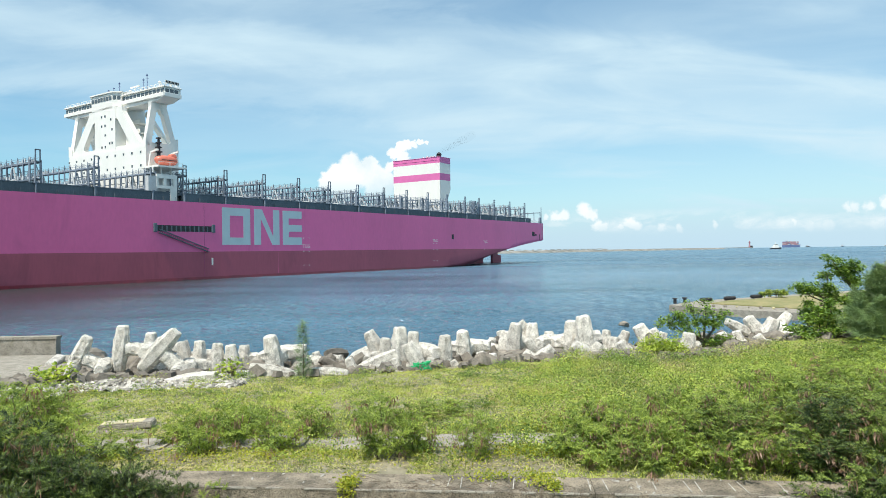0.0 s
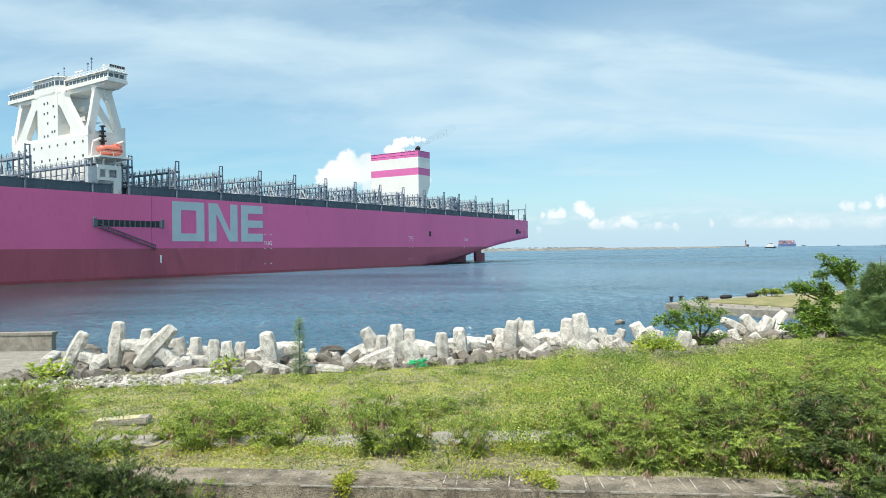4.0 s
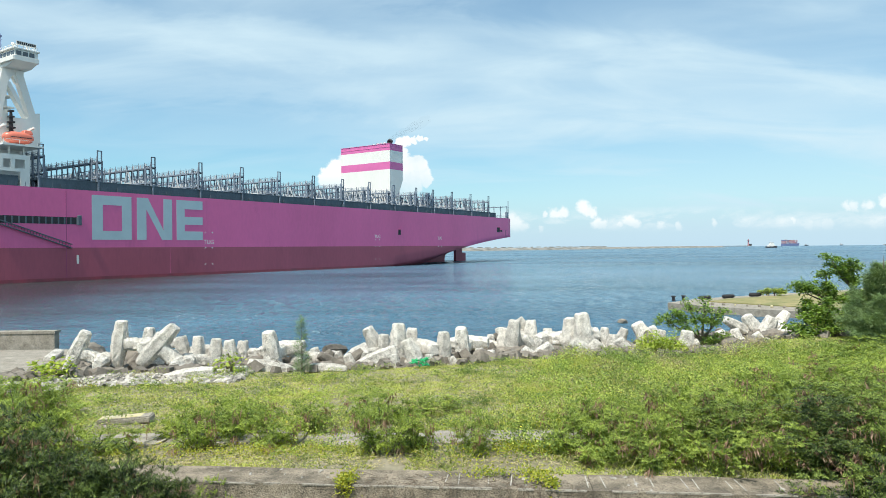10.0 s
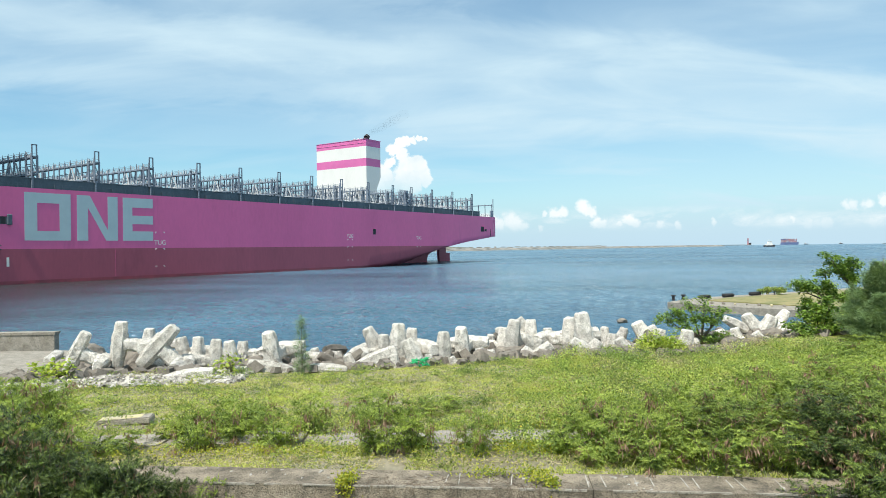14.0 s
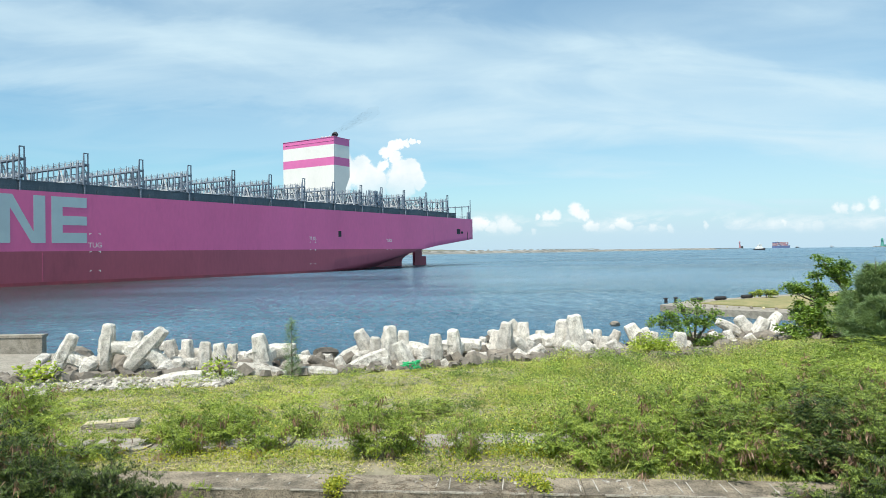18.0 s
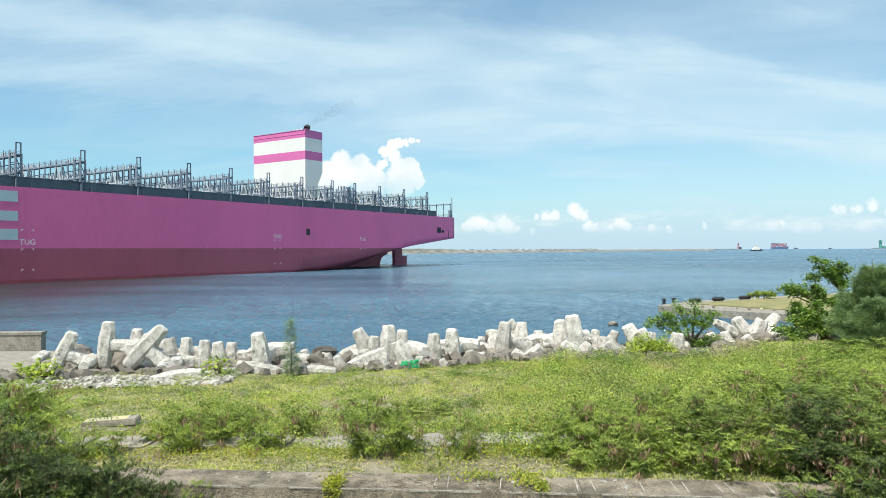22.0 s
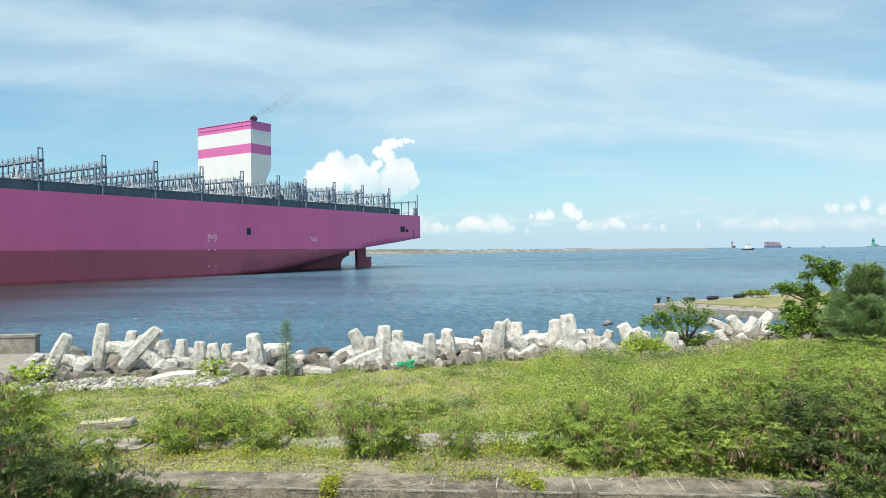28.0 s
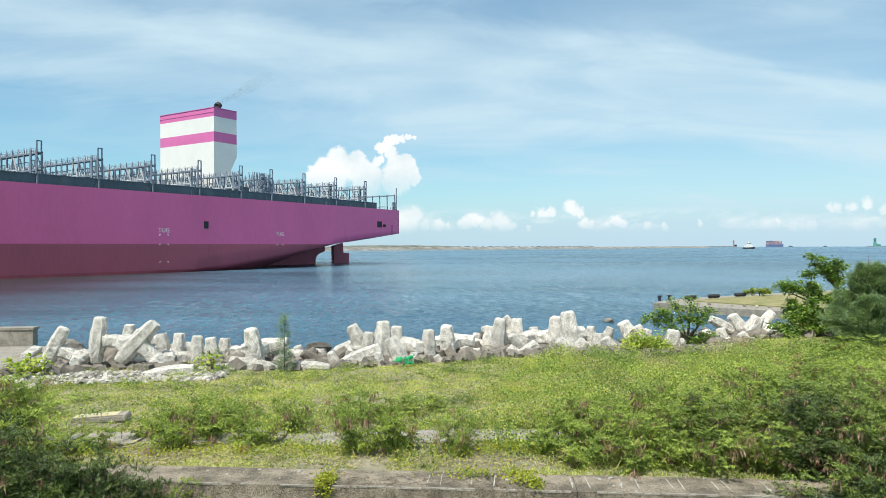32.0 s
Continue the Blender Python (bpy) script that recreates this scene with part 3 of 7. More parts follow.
def build_sea():
    """One sheet: fine wind ripples near the shore, coarser rings out to the horizon."""
    rng = np.random.default_rng(5)
    radii = [30.0]
    while radii[-1] < 420:
        radii.append(radii[-1] + max(0.2, radii[-1] ** 2 / 26000))
    radii += [460, 520, 600, 720, 900, 1200, 1700, 2600, 3800, 4950]
    radii = np.array(radii)
    inner = np.linspace(-0.72, 0.72, 430)
    outer = np.linspace(0.80, 2 * math.pi - 0.80, 40)
    ang = np.concatenate((inner, outer))
    r, a = np.meshgrid(radii, ang, indexing="ij")
    x, y = r * np.sin(a), r * np.cos(a)
    gap = np.gradient(radii)[:, None]
    z = np.zeros_like(x)
    for k in range(52):
        wave = 0.38 * (1.9 / 0.38) ** rng.random()
        way = rng.normal(1.9, 0.6)
        size = 0.0125 * wave ** 0.75
        fade = np.clip(wave / (2.2 * gap) - 0.6, 0, 1)
        z += size * fade * np.sin((x * math.cos(way) + y * math.sin(way)) * math.tau / wave + rng.uniform(0, 6.28))
    calm = 0.85 + 0.4 * np.sin(x * 0.021 + 1.2 * np.sin(y * 0.013)) * np.sin(y * 0.045 + 0.8 * np.sin(x * 0.017))
    lee = np.clip((x + 0.15 * y + 42) / 45, 0, 1)
    z = np.where(r < 430, z * np.clip(calm, 0.45, 1.2) * (0.32 + 0.68 * lee * lee * (3 - 2 * lee)), 0.0) - 0.02
    verts = np.stack((x, y, z), -1).reshape(-1, 3)
    n, m = x.shape
    i, j = np.meshgrid(np.arange(n - 1), np.arange(m), indexing="ij")
    k = (j + 1) % m
    faces = np.stack((i * m + j, (i + 1) * m + j, (i + 1) * m + k, i * m + k), -1).reshape(-1, 4)[:, ::-1]
    ob = arrays("water", verts, faces, "water", smooth=True)
    tagged(ob, "rippled blue-green harbour water reaching the horizon", "water", kind="structure")
    return ob


def build_ground():
    bm = bmesh.new()
    xs = [-400, -200, -100, -60, -40] + [-30 + i * 0.6 for i in range(134)] + [55, 70, 100, 200, 400]
    ys = [-300, -100, -30, 0, 8, 10] + [11 + i * 0.22 for i in range(19)] + [15.2 + i * 0.5 for i in range(66)]
    grid = []
    for y in ys:
        row = []
        for x in xs:
            if y > max(11.0, kerb_back(x) - 0.45):
                z = ground_z(x, y)
            else:
                z = 1.35 + 0.05 * noise.noise(Vector((x, y, 0)))
            row.append(bm.verts.new((x, y, z)))
        grid.append(row)
    for j in range(len(ys) - 1):
        for i in range(len(xs) - 1):
            bm.faces.new((grid[j][i], grid[j][i + 1], grid[j + 1][i + 1], grid[j + 1][i]))
    for f in bm.faces:
        f.smooth = True
    tagged(part("ground", bm, "soil"), "sandy ground with thin grass sloping to the sea", "ground", kind="structure")


SEA = build_sea()
build_ground()

# the old sea wall that runs along the front of the grass
KERB_A, KERB_B = Vector((-11.0, 14.7, 0)), Vector((12.0, 12.5, 0))


def build_wall_wear(root, along, across, length):
    """The chipped pale lip of the wall, flakes broken from its top, and dry grass stems against its face."""
    rng = random.Random(44)
    turn = math.atan2(along.y, along.x)
    s = 0.2
    while s < length - 1.5:
        run = rng.uniform(0.25, 1.3)
        bm = bmesh.new()
        box(bm, 0, 0, 0, run, 0.05, 0.03)
        bmesh.ops.subdivide_edges(bm, edges=bm.edges[:], cuts=3, use_grid_fill=True)
        for v in bm.verts:
            v.co += Vector((0, noise.noise(v.co * 9 + Vector((s, 0, 0))), noise.noise(v.co * 7 + Vector((0, s, 0))))) * 0.014
        ob = part("worn_lip", bm, "paving", root)
        p = KERB_A + along * (s + run / 2) - across * 0.893
        ob.matrix_basis = Matrix.Translation((p.x, p.y, 2.534)) @ Matrix.Rotation(turn, 4, "Z")
        s += run + rng.uniform(0.02, 0.5)
    for k in range(46):
        p = KERB_A + along * rng.uniform(3, length - 2) - across * rng.uniform(0.05, 0.85)
        bm = bmesh.new()
        d = rng.uniform(0.015, 0.06)
        box(bm, 0, 0, 0, d * 2, d, 0.02, Euler((0.2 * rng.random(), 0.2 * rng.random(), rng.uniform(0, 6))).to_matrix(), 0.6)
        ob = part("loose_chip", bm, "rubble", root)
        ob.matrix_basis = Matrix.Translation((p.x, p.y, 2.555))


def build_kerb():
    root = thing("sea_wall", "weathered grey concrete sea wall with stained top and cracks", "wall", kind="structure")
    along = (KERB_B - KERB_A).normalized()
    across = Vector((-along.y, along.x, 0))
    length = (KERB_B - KERB_A).length
    pieces = 5
    step = length / pieces
    for k in range(pieces):
        bm = bmesh.new()
        mid = KERB_A + along * step * (k + 0.5) - across * 0.45
        turn = Matrix.Rotation(math.atan2(along.y, along.x), 3, "Z")
        box(bm, 0, 0, 0, step - 0.012, 0.92, 1.35)
        bmesh.ops.subdivide_edges(bm, edges=bm.edges[:], cuts=10, use_grid_fill=True)
        for v in bm.verts:
            p = v.co + Vector((k * 7.3, 0, 0))
            v.co += Vector((0, noise.noise(p * 2.3), noise.noise(p * 3.1))) * 0.018
        ob = part("wall_block", bm, "old_concrete", root)
        ob.matrix_basis = Matrix.Translation((mid.x, mid.y, 2.5 - 0.675 + 0.04)) @ turn.to_4x4()
    # worn white lines across the top
    spots = [11.14, 11.38, 11.95, 12.38, 13.2, 13.8, 14.1, 14.7, 15.0, 15.6, 15.8, 16.4, 16.6, 17.3]
    for s in spots:
        bm = bmesh.new()
        box(bm, 0, 0, 0, 0.022, 0.4 + 0.22 * abs(math.sin(s * 9)), 0.006)
        ob = part("painted_line", bm, "rubble", root)
        p = KERB_A + along * s - across * 0.45
        ob.matrix_basis = Matrix.Translation((p.x, p.y, 2.5 + 0.055)) @ Matrix.Rotation(math.atan2(along.y, along.x) + 0.05 * math.sin(s * 5), 4, "Z")
    build_wall_wear(root, along, across, length)


build_kerb()

# ---- the container ship ----
PSI = radians(33.467)
AHEAD = Vector((-math.sin(PSI), -math.cos(PSI), 0))
PORT = Vector((math.cos(PSI), -math.sin(PSI), 0))
HALF = 30.75
DECK = 21.9
PAINT = 7.9


def smooth(x, a, b):
    k = min(1, max(0, (x - a) / (b - a)))
    return k * k * (3 - 2 * k)


def between(x, rows):
    for (x0, y0), (x1, y1) in zip(rows, rows[1:]):
        if x <= x1:
            k = max(0, (x - x0) / (x1 - x0))
            return y0 + (y1 - y0) * k
    return rows[-1][1]


KEEL = [(0, 10.2), (6, 9.2), (14, 8.3), (26, 7.2), (38, 5.6), (52, 1.2), (78, -7.6), (110, -10.5), (140, -10.5), (375, -10.5), (392, -2), (400, 12)]
FLAT = [(0, 12.4), (10, 11.6), (30, 9.6), (55, 6.3), (80, 3.2), (105, 0.6), (135, -5.5), (160, -6.0), (255, -6.0), (285, 4.0), (320, 14.0), (400, 21.0)]
BEAM = [(0, 29.2), (18, 30.0), (45, 30.7), (60, 30.75), (300, 30.75), (325, 29.5), (350, 25.0), (375, 16.5), (392, 7.0), (400, 1.0)]


def section(u):
    zk, zs, b = between(u, KEEL), between(u, FLAT), between(u, BEAM)
    pts = []
    for k in range(11):
        a = k / 10 * math.pi / 2
        y = b * math.sin(a) ** (0.62 + 0.12 * smooth(u, 190, 150))
        z = zs - (zs - zk) * math.cos(a) ** 0.9 if k < 10 else zs
        # towards the stern the side turns under in a knuckle
        w = smooth(u, 125, 75)
        y += (b * (k / 10) ** 0.8 - y) * w
        z += (zk + (zs - zk) * (k / 10) ** 1.5 - z) * w
        pts.append((y, z))
    pts[0] = (0.0, zk)
    for k in range(1, 7):
        pts.append((b, zs + (DECK - zs) * k / 6))
    return pts


def build_hull(ship):
    stations = [0, 3, 6, 10, 14, 20, 26, 34, 42, 52, 62, 74, 86, 100, 116, 132, 160, 190, 220, 250, 262, 275, 288, 300, 312, 325, 338, 350, 362, 375, 384, 392, 397, 400]
    bm = bmesh.new()
    rows = []
    for u in stations:
        pts = section(u)
        half = [(y, z) for y, z in pts]
        full = [(-y, z) for y, z in reversed(half[1:])] + half
        rows.append([bm.verts.new((u, y, z)) for y, z in full])
    for a, b in zip(rows, rows[1:]):
        for k in range(len(a) - 1):
            bm.faces.new((a[k], b[k], b[k + 1], a[k + 1]))
    bm.faces.new(list(reversed(rows[0])))
    bmesh.ops.recalc_face_normals(bm, faces=bm.faces[:])
    bmesh.ops.bisect_plane(bm, geom=bm.verts[:] + bm.edges[:] + bm.faces[:], plane_co=(0, 0, PAINT), plane_no=(0, 0, 1))
    low = bm.copy()
    bmesh.ops.delete(bm, geom=[f for f in bm.faces if f.calc_center_median().z < PAINT], context="FACES")
    bmesh.ops.delete(low, geom=[f for f in low.faces if f.calc_center_median().z >= PAINT], context="FACES")
    bmesh.ops.bisect_plane(low, geom=low.verts[:] + low.edges[:] + low.faces[:], plane_co=(0, 0, 0.75), plane_no=(0, 0, 1))
    wet = low.copy()
    bmesh.ops.delete(low, geom=[f for f in low.faces if f.calc_center_median().z < 0.75], context="FACES")
    bmesh.ops.delete(wet, geom=[f for f in wet.faces if f.calc_center_median().z >= 0.75], context="FACES")
    for mesh in (bm, low, wet):
        for f in mesh.faces:
            f.smooth = True
    top = part("hull_topside", bm, "magenta", ship, "magenta-painted hull side")
    part("hull_bottom", low, "red", ship, "dark red lower hull paint")
    part("wet_strake", wet, "wet_red", ship, "wet brighter red strip at the waterline")
    bm = bmesh.new()
    deck = [(u, between(u, BEAM)) for u in stations]
    vs = [(bm.verts.new((u, b - 0.02, DECK - 0.15)), bm.verts.new((u, -b + 0.02, DECK - 0.15))) for u, b in deck]
    for a, b in zip(vs, vs[1:]):
        bm.faces.new((a[1], b[1], b[0], a[0]))
    part("deck", bm, "grey", ship, "dark grey steel deck")
    return top


def plate(name, ship, u0, u1, w0, w1, material, out=0.05, thick=0.05, parent=None, label=""):
    """A flat piece on the port side of the ship."""
    bm = bmesh.new()
    b = between((u0 + u1) / 2, BEAM)
    box(bm, (u0 + u1) / 2, b + out - thick / 2 + 0.01, (w0 + w1) / 2, abs(u1 - u0), thick, abs(w1 - w0))
    return part(name, bm, material, parent or ship, label)


def side_shape(name, ship, outline, material, label=""):
    """An outline of (u, w) laid on the port side."""
    bm = bmesh.new()
    m = Matrix(((1, 0, 0, 0), (0, 0, 1, HALF + 0.012), (0, 1, 0, 0), (0, 0, 0, 1)))
    slab(bm, list(outline), 0.03, m)
    bmesh.ops.recalc_face_normals(bm, faces=bm.faces[:])
    return part(name, bm, material, ship, label)


def build_side(ship):
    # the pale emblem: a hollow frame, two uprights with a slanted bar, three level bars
    lo, hi = 9.85, 20.9
    o0, o1, o2, o3 = 222.7, 219.9, 214.85, 212.2
    for u0, u1, w0, w1 in ((o0, o1, lo, hi), (o2, o3, lo, hi), (o1, o2, hi - 2.35, hi), (o1, o2, lo, lo + 2.2)):
        side_shape("emblem_bar", ship, ((u0, w0), (u1, w0), (u1, w1), (u0, w1)), "mark", "pale blue-grey painted bar")
    for u0, u1 in ((210.7, 208.0), (202.95, 200.3)):
        side_shape("emblem_bar", ship, ((u0, lo), (u1, lo), (u1, hi), (u0, hi)), "mark", "pale blue-grey painted bar")
    side_shape("emblem_bar", ship, ((208.0, hi), (207.5, hi), (202.95, lo + 2.6), (202.95, lo), (203.4, lo), (208.0, hi - 3.0)), "mark", "pale blue-grey slanted bar")
    for w0, w1 in ((lo, lo + 2.45), (14.15, 16.35), (hi - 2.45, hi)):
        side_shape("emblem_bar", ship, ((198.9, w0), (190.4, w0), (190.4, w1), (198.9, w1)), "mark", "pale blue-grey painted bar")
    side_shape("emblem_bar", ship, ((198.9, lo + 2.45), (196.3, lo + 2.45), (196.3, 14.15), (198.9, 14.15)), "mark", "pale blue-grey painted bar")
    side_shape("emblem_bar", ship, ((198.9, 16.35), (196.3, 16.35), (196.3, hi - 2.45), (198.9, hi - 2.45)), "mark", "pale blue-grey painted bar")
    # tug push marks
    for uc, wt, rows in ((188.35, 9.3, (12.1, 7.7, 3.0)), (111.3, 11.6, (10.4, 7.8, 3.0)), (68.2, 11.2, (7.7,))):
        text = bpy.data.curves.new("push_mark", "FONT")
        text.body, text.size, text.align_x, text.align_y, text.extrude = "TUG", 1.75, "CENTER", "CENTER", 0.01
        drawn = new("push_mark", text)
        bpy.context.view_layer.update()
        ob = new("push_mark", bpy.data.meshes.new_from_object(drawn))
        bpy.data.objects.remove(drawn)
        ob.data.materials.clear()
        ob.data.materials.append(M["white"])
        ob["label"] = "white painted tug push mark"
        ob.parent = ship
        b = between(uc, BEAM)
        ob.matrix_basis = Matrix.Translation((uc, b + 0.04, wt)) @ Matrix(((-1, 0, 0, 0), (0, 0, 1, 0), (0, 1, 0, 0), (0, 0, 0, 1)))
        for w in rows:
            for side in (-1, 1):
                plate("push_bracket", ship, uc + side * 1.15 - 0.25, uc + side * 1.15 + 0.25, w, w + 0.16, "white")
                plate("push_bracket", ship, uc + side * 1.35 - 0.08, uc + side * 1.35 + 0.08, w - 0.25, w, "white")
    plate("load_mark", ship, 226.55, 226.0, 4.0, 6.1, "white", label="white upright mark")
    # open pilot port and mooring openings
    for u0, u1, w0, w1 in ((98.1, 96.5, 12.4, 14.5), (16.4, 12.4, 14.6, 17.0), (11.9, 9.6, 14.8, 15.9), (5.5, 5.0, 12.3, 15.8)):
        hole = plate("hull_opening", ship, u0, u1, w0, w1, "dark", out=0.03, label="dark opening in the hull plating")
        plate("opening_rim", ship, u0 + 0.12, u1 - 0.12, w1, w1 + 0.12, "magenta", out=0.12, thick=0.14, parent=hole)
    # recess with the accommodation ladder, and the ladder let down
    niche = plate("ladder_recess", ship, 244.6, 225.8, 13.5, 15.2, "dark", out=0.02, label="long dark recess in the hull")
    for k in range(13):
        u = 244 - k * 1.45
        plate("recess_rib", ship, u, u - 0.3, 13.5, 15.1, "grey", out=0.14, thick=0.14, parent=niche)
    for u in (244.6, 225.9):
        bm = bmesh.new()
        box(bm, u, HALF + 0.25, 14.5, 1.0, 0.5, 2.4)
        soften(bm, 0.12)
        part("ladder_davit", bm, "grey", ship, "dark ladder davit on the hull")
    bm = bmesh.new()
    a, b = Vector((243.5, HALF + 0.4, 13.2)), Vector((227.8, HALF + 0.4, 7.8))
    for dz in (0, 0.9):
        beam(bm, a + Vector((0, 0, dz)), b + Vector((0, 0, dz)), 0.3, 0.2)
    for k in range(24):
        p = a.lerp(b, (k + 0.5) / 24)
        beam(bm, p, p + Vector((0, 0, 0.9)), 0.09)
        box(bm, p.x, p.y, p.z, 0.5, 0.9, 0.08)
    part("boarding_ladder", bm, "grey", ship, "slanting boarding ladder on the hull side")
    # weld seams
    plate("weld_seam", ship, 229.0, 228.9, 0.8, 21.5, "seam", out=0.03)
    plate("weld_seam", ship, 201.0, 200.95, 0.8, 7.6, "magenta", out=0.02)


def build_coaming(ship):
    """Hatch coaming: a long steel band along the deck edge, with brackets at each bay."""
    spans = ((14, 234.6), (239.0, 380))
    for u0, u1 in spans:
        n = int((u1 - u0) / 7)
        for side in (-1, 1):
            for k in range(n):
                a = u0 + (u1 - u0) * k / n
                b = u0 + (u1 - u0) * (k + 1) / n
                w = min(between(a, BEAM), between(b, BEAM)) - 1.5
                bm = bmesh.new()
                box(bm, (a + b) / 2, side * w, DECK + 1.2, b - a - 0.02, 0.35, 2.5)
                box(bm, (a + b) / 2, side * (w + 0.2), DECK + 2.35, b - a - 0.02, 0.3, 0.22)
                part("coaming_plate", bm, "grey", ship, "dark blue-grey hatch coaming plate")
                if side > 0 and k % 2 == 0:
                    bm = bmesh.new()
                    box(bm, a + 1.5, w + 0.35, DECK + 0.7, 1.1, 0.4, 1.1)
                    part("deck_locker", bm, "grey", ship)
        bm = bmesh.new()
        box(bm, (u0 + u1) / 2, 0, DECK + 2.1, u1 - u0, 44 if u1 > 300 else 56, 0.5)
        part("hatch_cover", bm, "grey", ship)
    bm = bmesh.new()
    box(bm, 0, 0, 1.2, 0.32, 0.4, 2.5)
    box(bm, 0, 0.1, 2.5, 0.9, 0.6, 0.3)
    first = None
    for u in BAYS:
        at = Matrix.Translation((u, between(u, BEAM) - 0.9, DECK))
        if first is None:
            first = part("deck_bracket", bm, "lash", ship, "grey steel stanchion at the deck edge")
            first.matrix_basis = at
        else:
            again(first, "deck_bracket", at)
    # railing along the deck edge
    bm = bmesh.new()
    for w in (0.55, 1.1):
        for a, b in ((2, 18), (18, 60), (60, 230), (246, 320)):
            beam(bm, (a, between(a, BEAM) - 0.15, DECK + w), (b, between(b, BEAM) - 0.15, DECK + w), 0.06)
    for k in range(158):
        u = 2 + k * 2.0
        beam(bm, (u, between(u, BEAM) - 0.15, DECK - 0.1), (u, between(u, BEAM) - 0.15, DECK + 1.1), 0.07)
    part("deck_railing", bm, "grey", ship)


BAYS = [22, 39.2, 55.6, 70.8, 83.4, 98.8, 114.0, 129.2, 144.2, 160.0, 175.2, 190.3, 205.4, 220.4, 234.6, 244.4, 260.2, 274.3, 289.2, 304.2, 319.2, 334.2]


def build_lashing(ship):
    """Lashing bridges across the deck at each bay."""
    wide = 27.6
    walkway = bmesh.new()
    box(walkway, 0, 0, 0, 1.5, 2 * wide, 0.16)
    edge = bmesh.new()
    box(edge, 0, 0, 0, 0.18, 2 * wide, 0.36)
    hand = bmesh.new()
    box(hand, 0, 0, 0, 0.06, 2 * wide, 0.06)
    post = bmesh.new()
    for x in (-0.7, 0.7):
        box(post, x, 0, 4.0, 0.25, 0.26, 8.0)
    box(post, 0, 0, 5.6, 1.4, 0.12, 0.18)
    thin = bmesh.new()
    box(thin, 0.7, 0, 8.35, 0.10, 0.10, 1.5)
    box(thin, 0.7, 0, 8.2, 0.26, 0.3, 0.55)
    stubs = bmesh.new()
    draw = random.Random(8)
    for j in range(64):
        y = -wide + 2 * wide * (j + draw.random()) / 64
        high = draw.uniform(0.35, 1.25)
        box(stubs, draw.choice((-0.72, 0.72)), y, 7.6 + high / 2, draw.uniform(0.1, 0.3), draw.uniform(0.1, 0.32), high)
        if j % 3 == 0:
            box(stubs, 0.78, y, 3.7 + high / 2, 0.16, 0.4, high)
    for j in range(10):
        y = -wide + 2 * wide * (j + 0.5) / 10
        beam(stubs, (0.6, y - 1.2, 0.2), (0.6, y + 1.2, 3.4), 0.09)
        beam(stubs, (-0.6, y + 1.2, 0.2), (-0.6, y - 1.2, 3.4), 0.09)
    brace = bmesh.new()
    for x in (-0.72, 0.72):
        beam(brace, (x, -3.0, 0.3), (x, -0.25, 7.0), 0.26)
        beam(brace, (x, 3.0, 0.3), (x, 0.25, 7.0), 0.26)
        beam(brace, (x, -1.7, 3.9), (x, 1.7, 3.9), 0.24)
    end = bmesh.new()
    for x in (-0.2, 0.85):
        box(end, x, 0, 5.2, 0.24, 0.26, 10.4)
    for z in (3.5, 7.6, 10.35):
        box(end, 0.32, 0, z, 1.25, 0.26, 0.24)
    for z in (1.6, 5.6):
        beam(end, (-0.2, 0, z - 1.4), (0.85, 0, z + 1.4), 0.14)
    words = "grey galvanised steel lashing bridge with walkways"
    root = thing("lashing_bridge", words, "", Matrix.Translation((BAYS[0] - 1.6, 0, DECK)))
    root.parent = ship
    first_walk = part("walkway", walkway, "lash", root)
    first_edge = part("edge_beam", edge, "lash", root)
    first_hand = part("hand_rail", hand, "lash", root)
    first_post = part("lashing_post", post, "lash", root)
    first_thin = part("rail_post", thin, "lash", root)
    first_stub = part("lashing_gear", stubs, "pale", root, "pale turnbuckles and rods along the walkways")
    first_stub["kind"] = "stuff"
    first_brace = part("diagonal_brace", brace, "pale", root, "pale grey inverted V brace")
    first_end = part("end_frame", end, "lash", root, "tall dark grey end frame")
    n = 20
    for k, u in enumerate(BAYS):
        if k:
            root = thing("lashing_bridge", words, "", Matrix.Translation((u - 1.6, 0, DECK)))
            root.parent = ship
        shrink = min(1.0, (between(u, BEAM) - 2.2) / 28.4) if u > 300 else 1.0
        narrow = Matrix.Diagonal((1, shrink, 1, 1))
        bars = [(first_walk, 0, z) for z in (3.6, 7.6)] + [(first_edge, x, z) for x in (-0.7, 0.7) for z in (3.5, 7.5)] + [(first_hand, x, z) for x in (-0.7, 0.7) for z in (4.2, 4.7, 8.15, 8.65)]
        seen = set()
        for bar, x, z in bars:
            at = Matrix.Translation((x, 0, z)) @ narrow
            if k == 0 and bar not in seen:
                seen.add(bar)
                bar.matrix_basis = at
            else:
                again(bar, bar.name.split(".")[0], at, root)
        for j in range(n + 1):
            y = (-wide + 2 * wide * j / n) * shrink
            at = Matrix.Translation((0, y, 0))
            if k == 0 and j == 0:
                first_post.matrix_basis = at
                first_thin.matrix_basis = at
            else:
                again(first_post, "lashing_post", at, root)
                again(first_thin, "rail_post", at, root)
        if k:
            again(first_stub, "lashing_gear", narrow, root)["kind"] = "stuff"
        for i, y in enumerate((-17, 0, 17) if u > 120 else (-24, -17, -8.5, 0, 8.5, 17, 23)):
            at = Matrix.Translation((0, y * shrink, 0))
            if k == 0 and i == 0:
                first_brace.matrix_basis = at
            else:
                again(first_brace, "diagonal_brace", at, root)
        for i, y in enumerate((-28.2, -25.6, 25.6, 28.2)):
            if 240 < u < 250 and abs(y) > 27:
                continue
